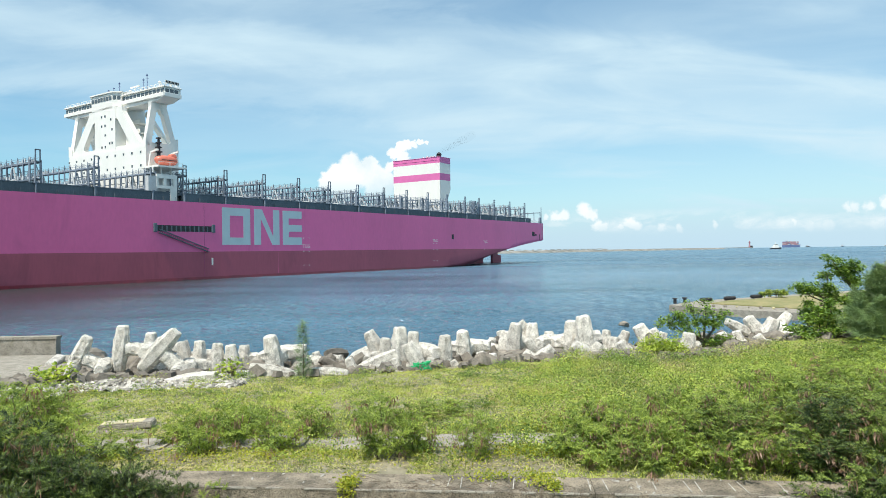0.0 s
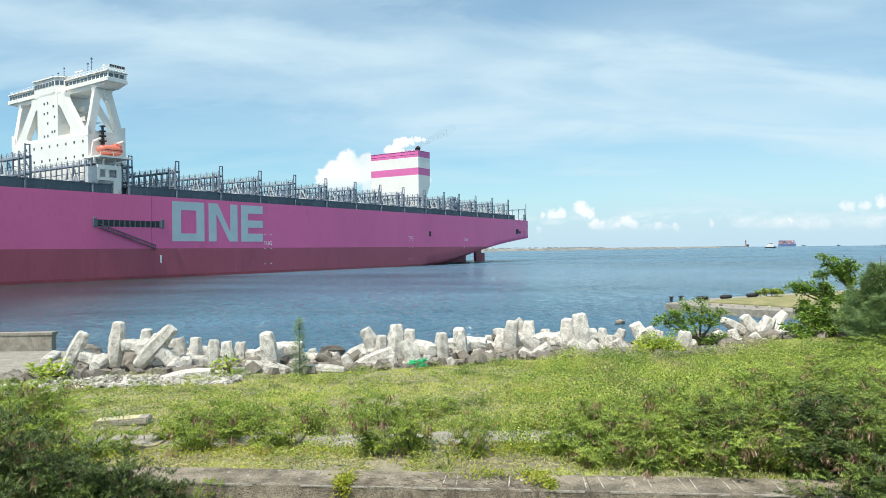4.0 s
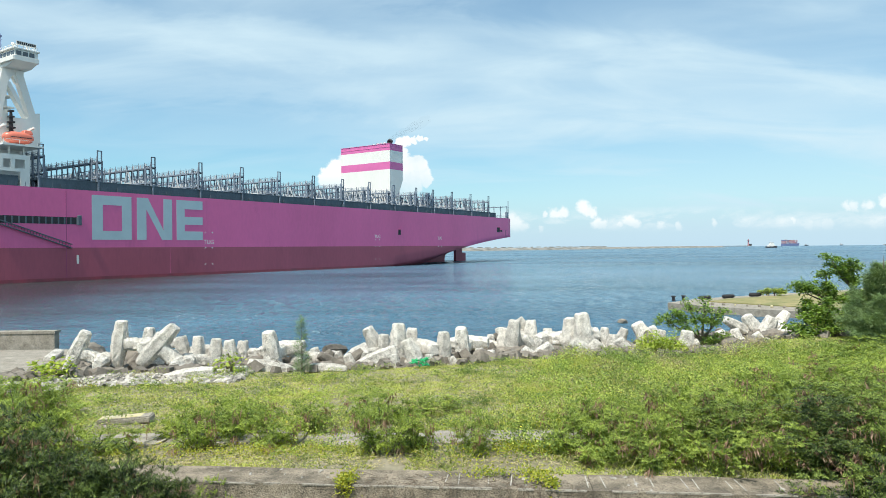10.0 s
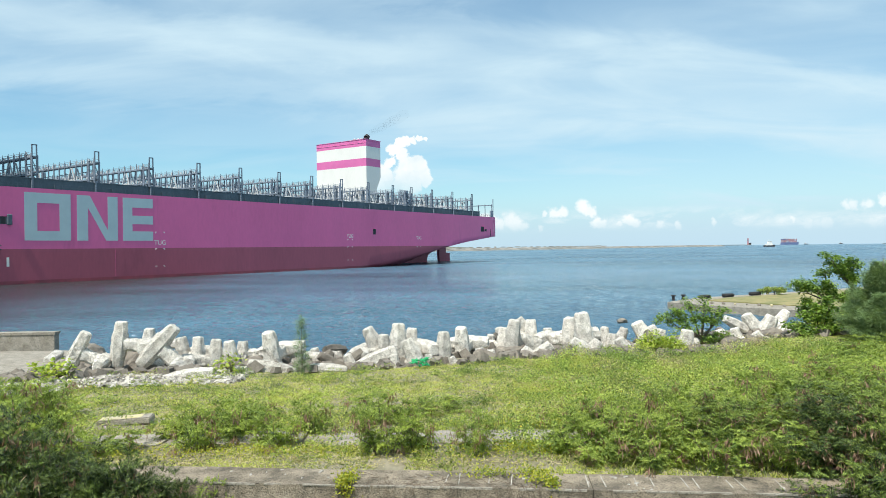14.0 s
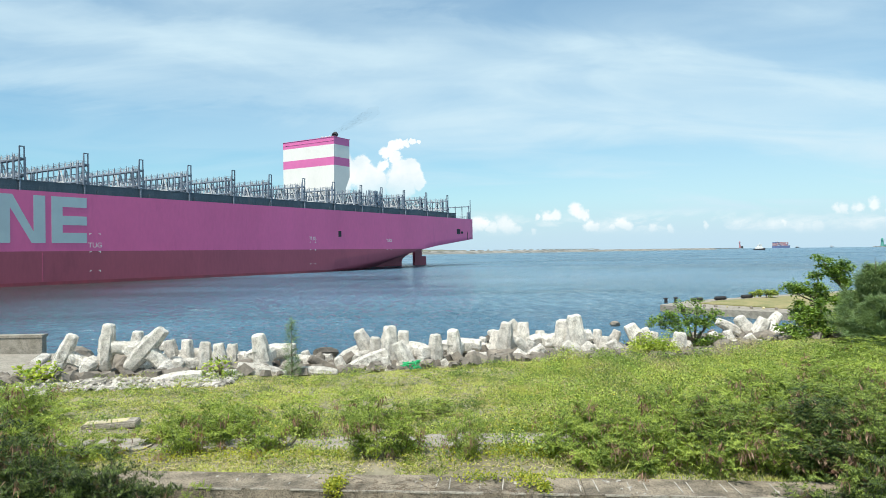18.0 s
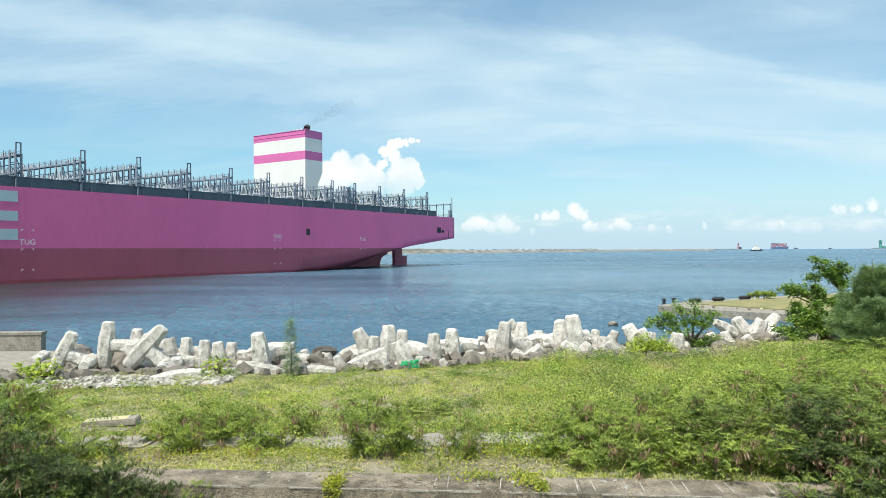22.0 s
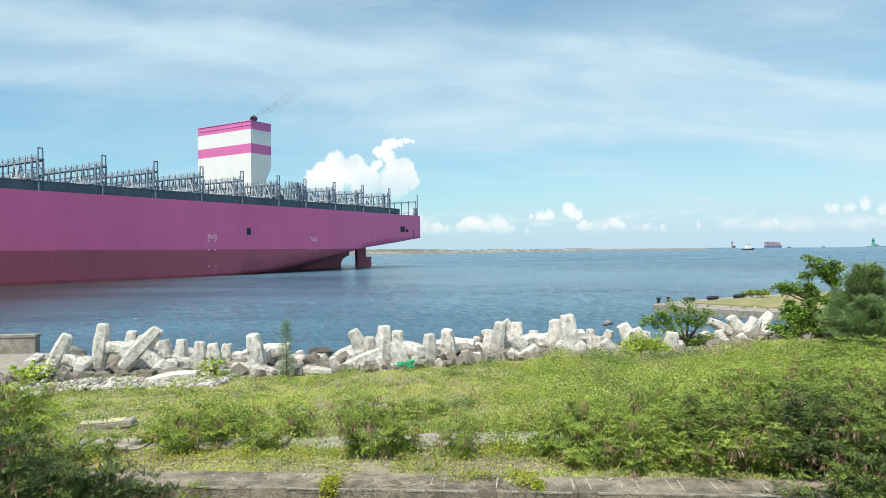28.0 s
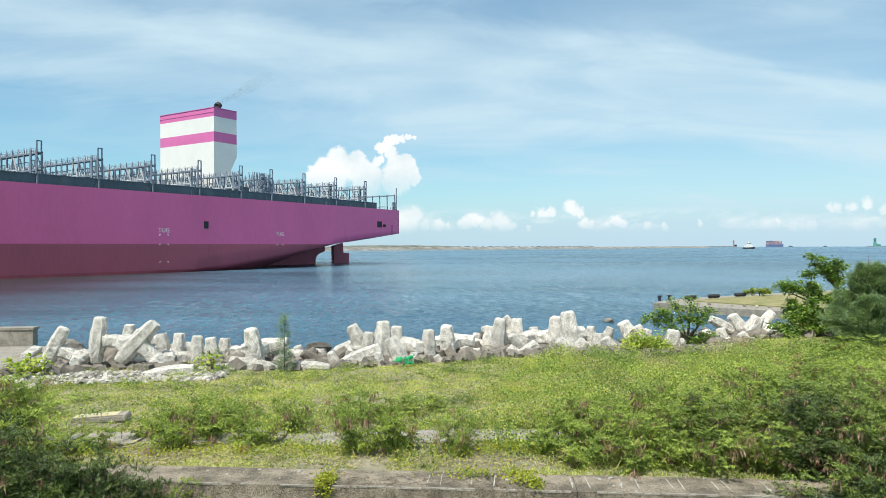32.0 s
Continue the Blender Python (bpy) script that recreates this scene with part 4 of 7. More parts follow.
            at = Matrix.Translation((0, y * shrink, 0)) @ (Matrix.Diagonal((1, 1, 0.78, 1)) if abs(y) < 27 else Matrix.Identity(4))
            if k == 0 and i == 0:
                first_end.matrix_basis = at
            else:
                again(first_end, "end_frame", at, root)


def build_funnel(ship):
    uf, ub = 79.5, 70.1
    y0, y1 = HALF - 18.3, HALF - 46.4
    mid, wid = (y0 + y1) / 2, y0 - y1
    bands = ((49.9, 52.7, "pink"), (44.9, 49.9, "white"), (41.6, 44.9, "pink"), (37.4, 41.6, "white"))
    body = None
    for lo, hi, paint in bands:
        bm = bmesh.new()
        box(bm, (uf + ub) / 2, mid, (lo + hi) / 2, uf - ub, wid, hi - lo)
        ob = part("funnel_band" if body else "funnel", bm, paint, body or ship, "" if body else "white funnel casing with two pink bands")
        body = body or ob
    # lower casing narrows aft
    bm = bmesh.new()
    m = Matrix(((1, 0, 0, 0), (0, 0, 1, y1), (0, 1, 0, 0), (0, 0, 0, 1)))
    slab(bm, [(uf, 37.4), (ub, 37.4), (72.6, 32.6), (72.6, 22.0), (uf, 22.0)], wid, m)
    bmesh.ops.recalc_face_normals(bm, faces=bm.faces[:])
    part("funnel_casing", bm, "white", body)
    bm = bmesh.new()
    box(bm, (uf + ub) / 2, mid, 52.78, uf - ub + 0.3, wid + 0.3, 0.16)
    box(bm, uf + 0.06, mid, 51.3, 0.1, wid, 0.12)
    part("funnel_cap", bm, "pink", body)
    for y, r, h in ((y0 - 3.2, 1.2, 1.2), (y0 - 6.4, 0.45, 0.9), (y0 - 8.2, 0.45, 0.9), (y0 - 10.2, 0.5, 0.9), (y0 - 12.6, 0.4, 0.7)):
        bm = bmesh.new()
        tube(bm, (75.5, y, 52.8), (75.5, y, 52.8 + h), r, r, 14)
        tube(bm, (75.5, y, 52.8 + h), (74.6, y, 52.8 + h + r * 0.7), r, r * 0.9, 14)
        part("exhaust_pipe", bm, "dark" if r > 1 else "pale", body, "dark exhaust pipe" if r > 1 else "small vent pipe")
    # engine casing house round the funnel foot
    bm = bmesh.new()
    box(bm, 76, 0, 24.2, 9, 40, 5)
    part("engine_casing", bm, "grey", ship, "grey steel engine casing")
    bm = bmesh.new()
    for k in range(9):
        box(bm, 71 + 1.3 * (k % 3), 28.2 - 0.6 * (k % 2), 23 + 0.9 * k, 1.1, 1.2, 0.8)
        beam(bm, (71 + k * 0.7, 27.4, 22), (71 + k * 0.7, 27.4, 31), 0.16)
    for k in range(6):
        beam(bm, (70 + k * 1.6, 28.5, 22), (71.2 + k * 1.6, 28.5, 30.5), 0.2)
    part("deck_gear", bm, "lash", ship, "grey steel gear beside the funnel")["kind"] = "stuff"


def build_bridge(ship):
    """The white navigation bridge house on braced legs."""
    house = thing("bridge_house", "", "")
    house.parent = ship
    house["label"] = "white navigation bridge house with braced legs"
    uf, ub = 240.0, 229.5
    ya, yb = HALF - 10.6, HALF - 50.8
    bm = bmesh.new()
    box(bm, (uf + ub) / 2, (ya + yb) / 2, 30.0, uf - ub, ya - yb, 16.2)
    part("lower_house", bm, "white", house)
    ty0, ty1 = HALF - 25.8, HALF - 36.6
    bm = bmesh.new()
    box(bm, 235.0, (ty0 + ty1) / 2, 44.6, 9.6, ty0 - ty1, 13.2)
    part("tower", bm, "white", house)
    # stepped inner walls beside the tower
    for s, yt in ((1, ty0), (-1, ty1)):
        for k, (w, z0, z1) in enumerate(((5.2, 38.1, 40.6), (3.4, 40.6, 43.2), (2.2, 43.2, 47.6))):
            bm = bmesh.new()
            box(bm, 234.0, yt + s * w / 2, (z0 + z1) / 2, 5.0, w, z1 - z0)
            part("inner_wall", bm, "white", house)
        bm = bmesh.new()
        for z in (43.4, 46.2):
            box(bm, 233.0, yt + s * 2.7, z, 4.5, 5.2, 0.25)
            box(bm, 235.2, yt + s * 2.7, z + 0.6, 0.08, 5.2, 1.0)
        part("gallery", bm, "white", house)
    # braced frame: legs and diagonals
    for s, ye, yt in ((1, ya, ty0), (-1, yb, ty1)):
        bm = bmesh.new()
        beam(bm, (239.2, ye - s * 0.9, 37.5), (237.0, ye - s * 0.7, 50.6), 1.6, 1.7)
        part("front_leg", bm, "white", house)
        bm = bmesh.new()
        beam(bm, (230.5, ye - s * 0.9, 37.5), (234.4, ye - s * 0.7, 50.4), 1.6, 1.7)
        part("rear_leg", bm, "white", house)
        bm = bmesh.new()
        beam(bm, (231.6, yt + s * 3.2, 49.8), (231.0, ye - s * 2.4, 38.6), 1.2, 1.3)
        part("rear_diagonal", bm, "white", house)
        # the front plate: a broad diagonal with eased corners, and its sill on the house
        m = Matrix(((0, 0, 1, 238.2), (1, 0, 0, 0), (0, 1, 0, 0), (0, 0, 0, 1)))
        mid = (ty0 + ty1) / 2

        def across(rows):
            return [(mid + s * (y - mid), z) for y, z in rows]

        bm = bmesh.new()
        slab(bm, across([(10.9, 39.1), (11.4, 39.6), (11.3, 40.3), (6.2, 46.9), (5.4, 47.5), (4.8, 47.4), (4.8, 50.6), (8.2, 50.6), (8.4, 49.4), (9.1, 48.3), (15.9, 40.2), (16.6, 39.5), (17.4, 39.3), (17.4, 39.1)]), 1.5, m)
        bmesh.ops.recalc_face_normals(bm, faces=bm.faces[:])
        part("diagonal_leg", bm, "white", house)
        bm = bmesh.new()
        slab(bm, across([(4.8, 38.1), (20.1, 38.1), (20.1, 41.5), (19.2, 40.0), (18.3, 39.3), (17.4, 39.1), (4.8, 39.1)]), 1.5, m)
        bmesh.ops.recalc_face_normals(bm, faces=bm.faces[:])
        part("front_sill", bm, "white", house)
        bm = bmesh.new()
        side = Matrix(((1, 0, 0, 0), (0, 0, 1, ye - s * 0.8 - 0.75), (0, 1, 0, 0), (0, 0, 0, 1)))
        slab(bm, [(240.0, 38.0), (239.9, 40.4), (238.9, 39.6), (237.6, 39.1), (232.6, 39.2), (231.6, 40.6), (229.5, 41.0), (229.5, 38.0)], 1.5, side)
        bmesh.ops.recalc_face_normals(bm, faces=bm.faces[:])
        part("side_sill", bm, "white", house)
        bm = bmesh.new()
        slab(bm, [(238.2, 50.6), (237.6, 47.0), (236.6, 47.6), (235.6, 49.2), (234.8, 47.6), (233.9, 47.0), (233.0, 50.6)], 1.5, side)
        bmesh.ops.recalc_face_normals(bm, faces=bm.faces[:])
        part("gusset", bm, "white", house)
    # wings and wheelhouse
    w0, w1 = HALF - 4.9, HALF - 56.6
    for s, y0, y1 in ((1, w0, HALF - 25.5), (-1, HALF - 40.0, w1)):
        bm = bmesh.new()
        m = Matrix(((0, 0, 1, 232.6), (1, 0, 0, 0), (0, 1, 0, 0), (0, 0, 0, 1)))
        inner, outer = (y1, y0) if s > 0 else (y0, y1)
        slab(bm, [(inner, 50.4), (outer - s * 3.4, 50.7), (outer, 51.6), (outer, 54.4), (inner, 54.4)], 5.2, m)
        bmesh.ops.recalc_face_normals(bm, faces=bm.faces[:])
        wing = part("bridge_wing", bm, "white", house)
        n = 11
        for k in range(n):
            y = inner + (outer - inner) * (k + 0.5) / n
            bm = bmesh.new()
            box(bm, 237.83, y, 53.3, 0.1, abs(outer - inner) / n * 0.74, 0.95)
            part("window_pane", bm, "glass", wing)
        for k in range(3):
            bm = bmesh.new()
            box(bm, 234 + k * 1.45, outer + s * 0.03, 53.3, 1.1, 0.1, 0.95)
            part("window_pane", bm, "glass", wing)
        # the roof stands proud over the windows, the bulwark under them
        bm = bmesh.new()
        box(bm, 235.3, (inner + outer) / 2 + s * 0.2, 54.3, 6.0, abs(outer - inner) + 0.4, 0.34)
        soften(bm, 0.06)
        part("wing_roof", bm, "white", wing)
        bm = bmesh.new()
        box(bm, 238.05, (inner + outer) / 2 + s * 0.2, 52.05, 0.55, abs(outer - inner) + 0.1, 1.1)
        box(bm, 235.3, outer + s * 0.18, 52.05, 5.6, 0.4, 1.1)
        soften(bm, 0.08)
        part("bulwark", bm, "white", wing)
        bm = bmesh.new()
        for x in (232.8, 237.6):
            for z in (54.95, 55.4):
                beam(bm, (x, inner, z), (x, outer, z), 0.07)
            for k in range(14):
                y = inner + (outer - inner) * k / 13
                beam(bm, (x, y, 54.4), (x, y, 55.4), 0.07)
        part("wing_railing", bm, "white", wing)
    bm = bmesh.new()
    m = Matrix(((1, 0, 0, 0), (0, 1, 0, 0), (0, 0, 1, 50.6), (0, 0, 0, 1)))
    slab(bm, [(231.5, HALF - 25.0), (231.5, HALF - 40.5), (238.2, HALF - 40.5), (239.8, HALF - 38.2), (239.8, HALF - 27.2), (238.2, HALF - 25.0)], 4.6, m)
    bmesh.ops.recalc_face_normals(bm, faces=bm.faces[:])
    wheel = part("wheelhouse", bm, "white", house)
    bm = bmesh.new()
    slab(bm, [(231.2, HALF - 24.6), (231.2, HALF - 40.9), (238.4, HALF - 40.9), (240.2, HALF - 38.4), (240.2, HALF - 27.0), (238.4, HALF - 24.6)], 0.35, Matrix.Translation((0, 0, 55.2)))
    part("roof", bm, "white", wheel)
    for k in range(7):
        bm = bmesh.new()
        box(bm, 239.85, HALF - 28.1 - k * 1.53, 53.75, 0.1, 1.2, 1.15)
        part("window_pane", bm, "glass", wheel)
    for s in (0, 1):
        for k in (0.3, 0.75):
            a, b = Vector((238.2, HALF - (25.0 if s == 0 else 40.5), 53.7)), Vector((239.8, HALF - (27.2 if s == 0 else 38.2), 53.7))
            p = a.lerp(b, k)
            bm = bmesh.new()
            box(bm, 0, 0, 0.05, 0.1, 1.0, 1.15)
            ob = part("window_pane", bm, "glass", wheel)
            ob.matrix_basis = Matrix.Translation(p) @ Matrix.Rotation(radians(36 if s == 0 else -36), 4, "Z")
    # small port lights in the fronts
    spots = [(uf, HALF - 13 - 4.2 * k, 36.4) for k in range(10)] + [(uf, HALF - 13 - 4.2 * k, 32.6) for k in range(10)]
    spots += [(239.8, ty0 - 5.2, z) for z in (39.5, 43.0, 45.8, 48.6)] + [(239.8, ty0 - 7.0, z) for z in (39.5, 45.8, 48.6)]
    spots += [(239.8, ty0 - 1.6, z) for z in (40.4, 44.4)] + [(239.8, ty0 - 2.9, 40.4), (239.8, ty0 - 2.2, 47.4)]
    pane = None
    for u, y, z in spots:
        at = Matrix.Translation((u + 0.02, y, z))
        if pane is None:
            bm = bmesh.new()
            box(bm, 0, 0, 0, 0.12, 0.62, 0.66)
            pane = part("port_light", bm, "glass", house)
            pane.matrix_basis = at
        else:
            again(pane, "port_light", at)
    # masts and domes on the roof
    for u, y, h, r in ((236, HALF - 35.4, 3.6, 0.13), (236, HALF - 32.6, 4.0, 0.12), (235.4, HALF - 30.6, 5.4, 0.16), (236, HALF - 17.4, 4.4, 0.12), (236, HALF - 15.6, 5.6, 0.16)):
        bm = bmesh.new()
        tube(bm, (u, y, 54.3), (u, y, 54.3 + h), r * 0.8, r * 0.45, 8)
        beam(bm, (u, y - 0.6, 54.3 + h * 0.72), (u, y + 0.6, 54.3 + h * 0.72), 0.1)
        beam(bm, (u, y - 0.4, 54.3 + h * 0.5), (u, y + 0.4, 54.3 + h * 0.5), 0.1)
        box(bm, u, y, 54.3 + h * 0.9, 0.4, 0.4, 0.35)
        part("mast", bm, "far_blue", house, "slim dark blue-grey aerial mast")
    for u, y, h in ((236, HALF - 23.8, 1.2), (236, HALF - 9.6, 1.8), (234, HALF - 7.2, 1.5)):
        bm = bmesh.new()
        tube(bm, (u, y, 54.3), (u, y, 54.3 + h), 0.2, 0.2, 8)
        bmesh.ops.create_icosphere(bm, subdivisions=2, radius=0.45, matrix=Matrix.Translation((u, y, 54.6 + h)))
        part("radar_dome", bm, "white", house, "white satellite dome")
    bm = bmesh.new()
    tube(bm, (236, HALF - 21.6, 54.3), (236, HALF - 21.6, 56.6), 0.16, 0.12, 8)
    box(bm, 236, HALF - 21.6, 56.8, 0.4, 4.2, 0.35)
    part("radar_scanner", bm, "white", house, "white radar scanner bar")
    bm = bmesh.new()
    box(bm, 235, HALF - 5.4, 55.75, 4.4, 0.24, 0.95)
    for k in range(4):
        beam(bm, (233 + k * 1.3, HALF - 5.5, 54.4), (233 + k * 1.3, HALF - 5.5, 55.9), 0.14)
    board = part("name_board", bm, "white", house, "white board with dark bars on the wing roof")
    for k in range(9):
        bm = bmesh.new()
        box(bm, 233.1 + k * 0.47, HALF - 5.26, 55.8, 0.33, 0.06, 0.55)
        part("letter_bar", bm, "dark", board)
    # lifeboat and its station
    bm = bmesh.new()
    bmesh.ops.create_uvsphere(bm, u_segments=20, v_segments=12, radius=1.0)
    for v in bm.verts:
        x, y, z = v.co
        v.co = (math.copysign(abs(x) ** 0.6, x) * 3.4, math.copysign(abs(y) ** 0.8, y) * 1.6, (z * 1.45 if z < 0 else z * 1.35))
    bmesh.ops.translate(bm, verts=bm.verts[:], vec=(236.65, HALF - 6.2, 33.7))
    for f in bm.faces:
        f.smooth = True
    boat = part("lifeboat", bm, "orange", house, "orange enclosed lifeboat")
    bm = bmesh.new()
    box(bm, 234.7, HALF - 6.2, 35.1, 2.2, 1.9, 1.0, taper=0.75)
    soften(bm, 0.15)
    part("canopy", bm, "orange", boat)
    bm = bmesh.new()
    box(bm, 236.65, HALF - 4.64, 33.6, 4.6, 0.14, 0.16)
    part("fender_strip", bm, "dark", boat)
    for u in (233.4, 239.8):
        bm = bmesh.new()
        beam(bm, (u, HALF - 9.5, 31.5), (u, HALF - 8.4, 36.0), 0.5)
        beam(bm, (u, HALF - 8.4, 36.0), (u, HALF - 5.2, 36.4), 0.45)
        part("boat_davit", bm, "white", house, "white boat davit")
    bm = bmesh.new()
    box(bm, 237.2, HALF - 6.5, 31.5, 9.0, 8.4, 0.4)
    for w0, w1 in ((28.2, 29.3), (25.4, 26.2)):
        box(bm, 238.9, HALF - 2.9, (w0 + w1) / 2, 6.4, 0.5, w1 - w0)
    for u0, u1 in ((241.5, 242.1), (239.0, 239.9), (235.7, 236.9)):
        box(bm, (u0 + u1) / 2, HALF - 2.9, 27.2, u1 - u0, 0.5, 2.2)
    box(bm, 236.8, HALF - 2.9, 23.8, 2.1, 0.5, 3.4)
    for u in (236.2, 239.4, 241.8):
        box(bm, u, HALF - 4.6, 30.3, 0.35, 0.35, 2.2)
    for u in (234.0, 238.0, 241.4):
        beam(bm, (u, HALF - 2.5, 31.6), (u, HALF - 2.5, 32.7), 0.1)
    beam(bm, (233.0, HALF - 2.5, 32.7), (241.6, HALF - 2.5, 32.7), 0.08)
    part("boat_platform", bm, "white", house, "white steel boat platform")
    bm = bmesh.new()
    box(bm, 243.3, HALF - 3.4, 26.0, 2.4, 1.4, 5.2)
    part("stair_tower", bm, "pale", house, "pale grey steel stair tower")
    bm = bmesh.new()
    tube(bm, (236.5, HALF - 9.8, 35.0), (236.5, HALF - 9.8, 40.5), 0.55, 0.3, 8)
    for k in range(4):
        box(bm, 236.5, HALF - 9.8, 36.5 + k * 1.3, 1.5 - 0.2 * k, 1.3, 0.35)
    part("boat_winch", bm, "dark", house, "dark winch post")


def build_ship():
    ship = thing("container_ship", "huge magenta container ship with empty deck under way", "ship")
    build_hull(ship)
    build_side(ship)
    build_coaming(ship)
    build_lashing(ship)
    build_funnel(ship)
    build_bridge(ship)
    # skeg, rudder and stern rail
    bm = bmesh.new()
    m = Matrix(((1, 0, 0, 0), (0, 0, 1, -1.2), (0, 1, 0, 0), (0, 0, 0, 1)))
    slab(bm, [(19.6, -9), (19.6, 1.5), (18.9, 3.2), (17.0, 4.4), (14.0, 5.2), (14.0, 8.8), (40, 6.5), (60, 2.5), (60, -9)], 2.4, m)
    bmesh.ops.recalc_face_normals(bm, faces=bm.faces[:])
    part("skeg", bm, "red", ship, "dark red stern skeg")
    bm = bmesh.new()
    m = Matrix(((1, 0, 0, 0), (0, 0, 1, -0.7), (0, 1, 0, 0), (0, 0, 0, 1)))
    slab(bm, [(7.4, -9), (8.0, 7.4), (2.0, 8.6), (1.6, 4.4), (-2.0, 4.3), (-2.2, -9)], 1.4, m)
    bmesh.ops.recalc_face_normals(bm, faces=bm.faces[:])
    part("rudder", bm, "red", ship, "dark red rudder half above water")
    bm = bmesh.new()
    for k in range(16):
        y = -28.5 + 57 * k / 15
        box(bm, 2.2, y, DECK + 3.2, 0.3, 0.3, 6.6)
    box(bm, 2.2, 0, DECK + 6.0, 1.4, 57, 0.35)
    for y in (-28.7, 28.7):
        box(bm, 1.2, y, DECK + 4.5, 0.3, 0.3, 9.2)
        box(bm, 3.0, y, DECK + 1.6, 1.6, 0.8, 3.2)
    part("stern_lashing_frame", bm, "lash", ship, "grey steel lashing frame at the stern")
    return ship


SHIP = build_ship()


def ship_pose(t):
    q = t / 32
    s = -354.61 + 123.905 * q + 0.085 * q * q + 0.856 * q ** 3 + 0.8 * q ** 10
    p = AHEAD * s - PORT * (164.745 + HALF)
    return Matrix.Translation(p) @ Matrix.Rotation(math.atan2(AHEAD.y, AHEAD.x), 4, "Z")

# ---- shore: concrete armour units, rocks, rubble ----


def limb(bm, a, b, r_mid, r_end, rng):
    """One tapered eight-sided limb with chamfered ends, thick in the middle."""
    a, b = Vector(a), Vector(b)
    q = (b - a).to_track_quat("Z", "Y").to_matrix()
    spots = ((0.0, r_end * 0.86), (0.025, r_end), (0.3, r_mid * 0.96), (0.5, r_mid), (0.7, r_mid * 0.96), (0.975, r_end), (1.0, r_end * 0.86))
    rings = []
    for k, r in spots:
        c = a.lerp(b, k)
        ring = []
        for j in range(8):
            ang = (j // 2) * math.tau / 4 + math.pi / 4 + (0.27 if j % 2 else -0.27)
            d = r * (1 + rng.uniform(-0.035, 0.035))
            ring.append(bm.verts.new(c + q @ Vector((d * math.cos(ang), d * math.sin(ang), rng.uniform(-0.015, 0.015)))))
        rings.append(ring)
    for r0, r1 in zip(rings, rings[1:]):
        for j in range(8):
            i = (j + 1) % 8
            bm.faces.new((r0[j], r0[i], r1[i], r1[j]))
    bm.faces.new(list(reversed(rings[0])))
    bm.faces.new(rings[-1])


def dolos_mesh(seed):
    """Two crossed flukes on a waisted shank, with pitted faces and worn edges."""
    rng = random.Random(seed)
    bm = bmesh.new()
    limb(bm, (0, 0, -1.15), (0, 0, 1.15), 0.41, 0.30, rng)
    limb(bm, (1.35, -1.1, 0), (1.35, 1.1, 0), 0.41, 0.30, rng)
    rings = []
    for k in range(9):
        c = k / 8
        r = 0.34 + 0.24 * abs(2 * c - 1) ** 2.2
        ring = []
        for j in range(8):
            ang = (j // 2) * math.tau / 4 + math.pi / 4 + (0.25 if j % 2 else -0.25)
            # the shank widens into the upright fluke at one end, into the level one at the other
            ry, rz = (0.36, r) if c < 0.5 else (r, 0.36)
            ring.append(bm.verts.new((c * 1.35, ry * math.cos(ang), rz * math.sin(ang))))
        rings.append(ring)
    for r0, r1 in zip(rings, rings[1:]):
        for j in range(8):
            i = (j + 1) % 8
            bm.faces.new((r0[j], r0[i], r1[i], r1[j]))
    bmesh.ops.recalc_face_normals(bm, faces=bm.faces[:])
    bmesh.ops.subdivide_edges(bm, edges=[e for e in bm.edges if e.calc_length() > 0.16], cuts=2, use_grid_fill=True)
    for v in bm.verts:
        p = v.co + Vector((seed * 5.3, 0, 0))
        v.co += v.normal * (0.026 * noise.noise(p * 4.5) + 0.034 * noise.noise(p * 13))
    mesh = bpy.data.meshes.new("armour_unit")
    bm.to_mesh(mesh)
    bm.free()
    mesh.materials.append(M["concrete"])
    return mesh


ARMOUR_WEST = [
    (-14.15, 26.50, 3.14, 25, 20, 0.74), (-12.74, 27.00, 3.37, 6, 15, 0.78), (-11.03, 26.50, 3.33, 42, 5, 0.86),
    (-12.31, 29.00, 2.79, 32, -30, 0.72), (-13.28, 31.00, 2.66, 2, 90, 0.76), (-10.97, 29.00, 2.52, -8, 80, 0.74),
    (-10.37, 29.00, 2.54, 0, 165, 0.72), (-9.15, 27.50, 2.57, 3, 195, 0.76), (-9.01, 24.40, 2.52, 82, -10, 0.8),
    (-8.50, 27.60, 2.53, -8, 100, 0.74), (-8.37, 28.50, 2.44, 4, 80, 0.68), (-7.71, 28.60, 2.16, 0, 120, 0.62),
    (-6.80, 27.30, 2.75, -8, 90, 0.88), (-6.45, 25.80, 2.52, -78, 180, 0.78), (-7.84, 25.00, 2.49, 80, 10, 0.62),
    (-6.08, 28.50, 2.37, 3, 80, 0.72),
]
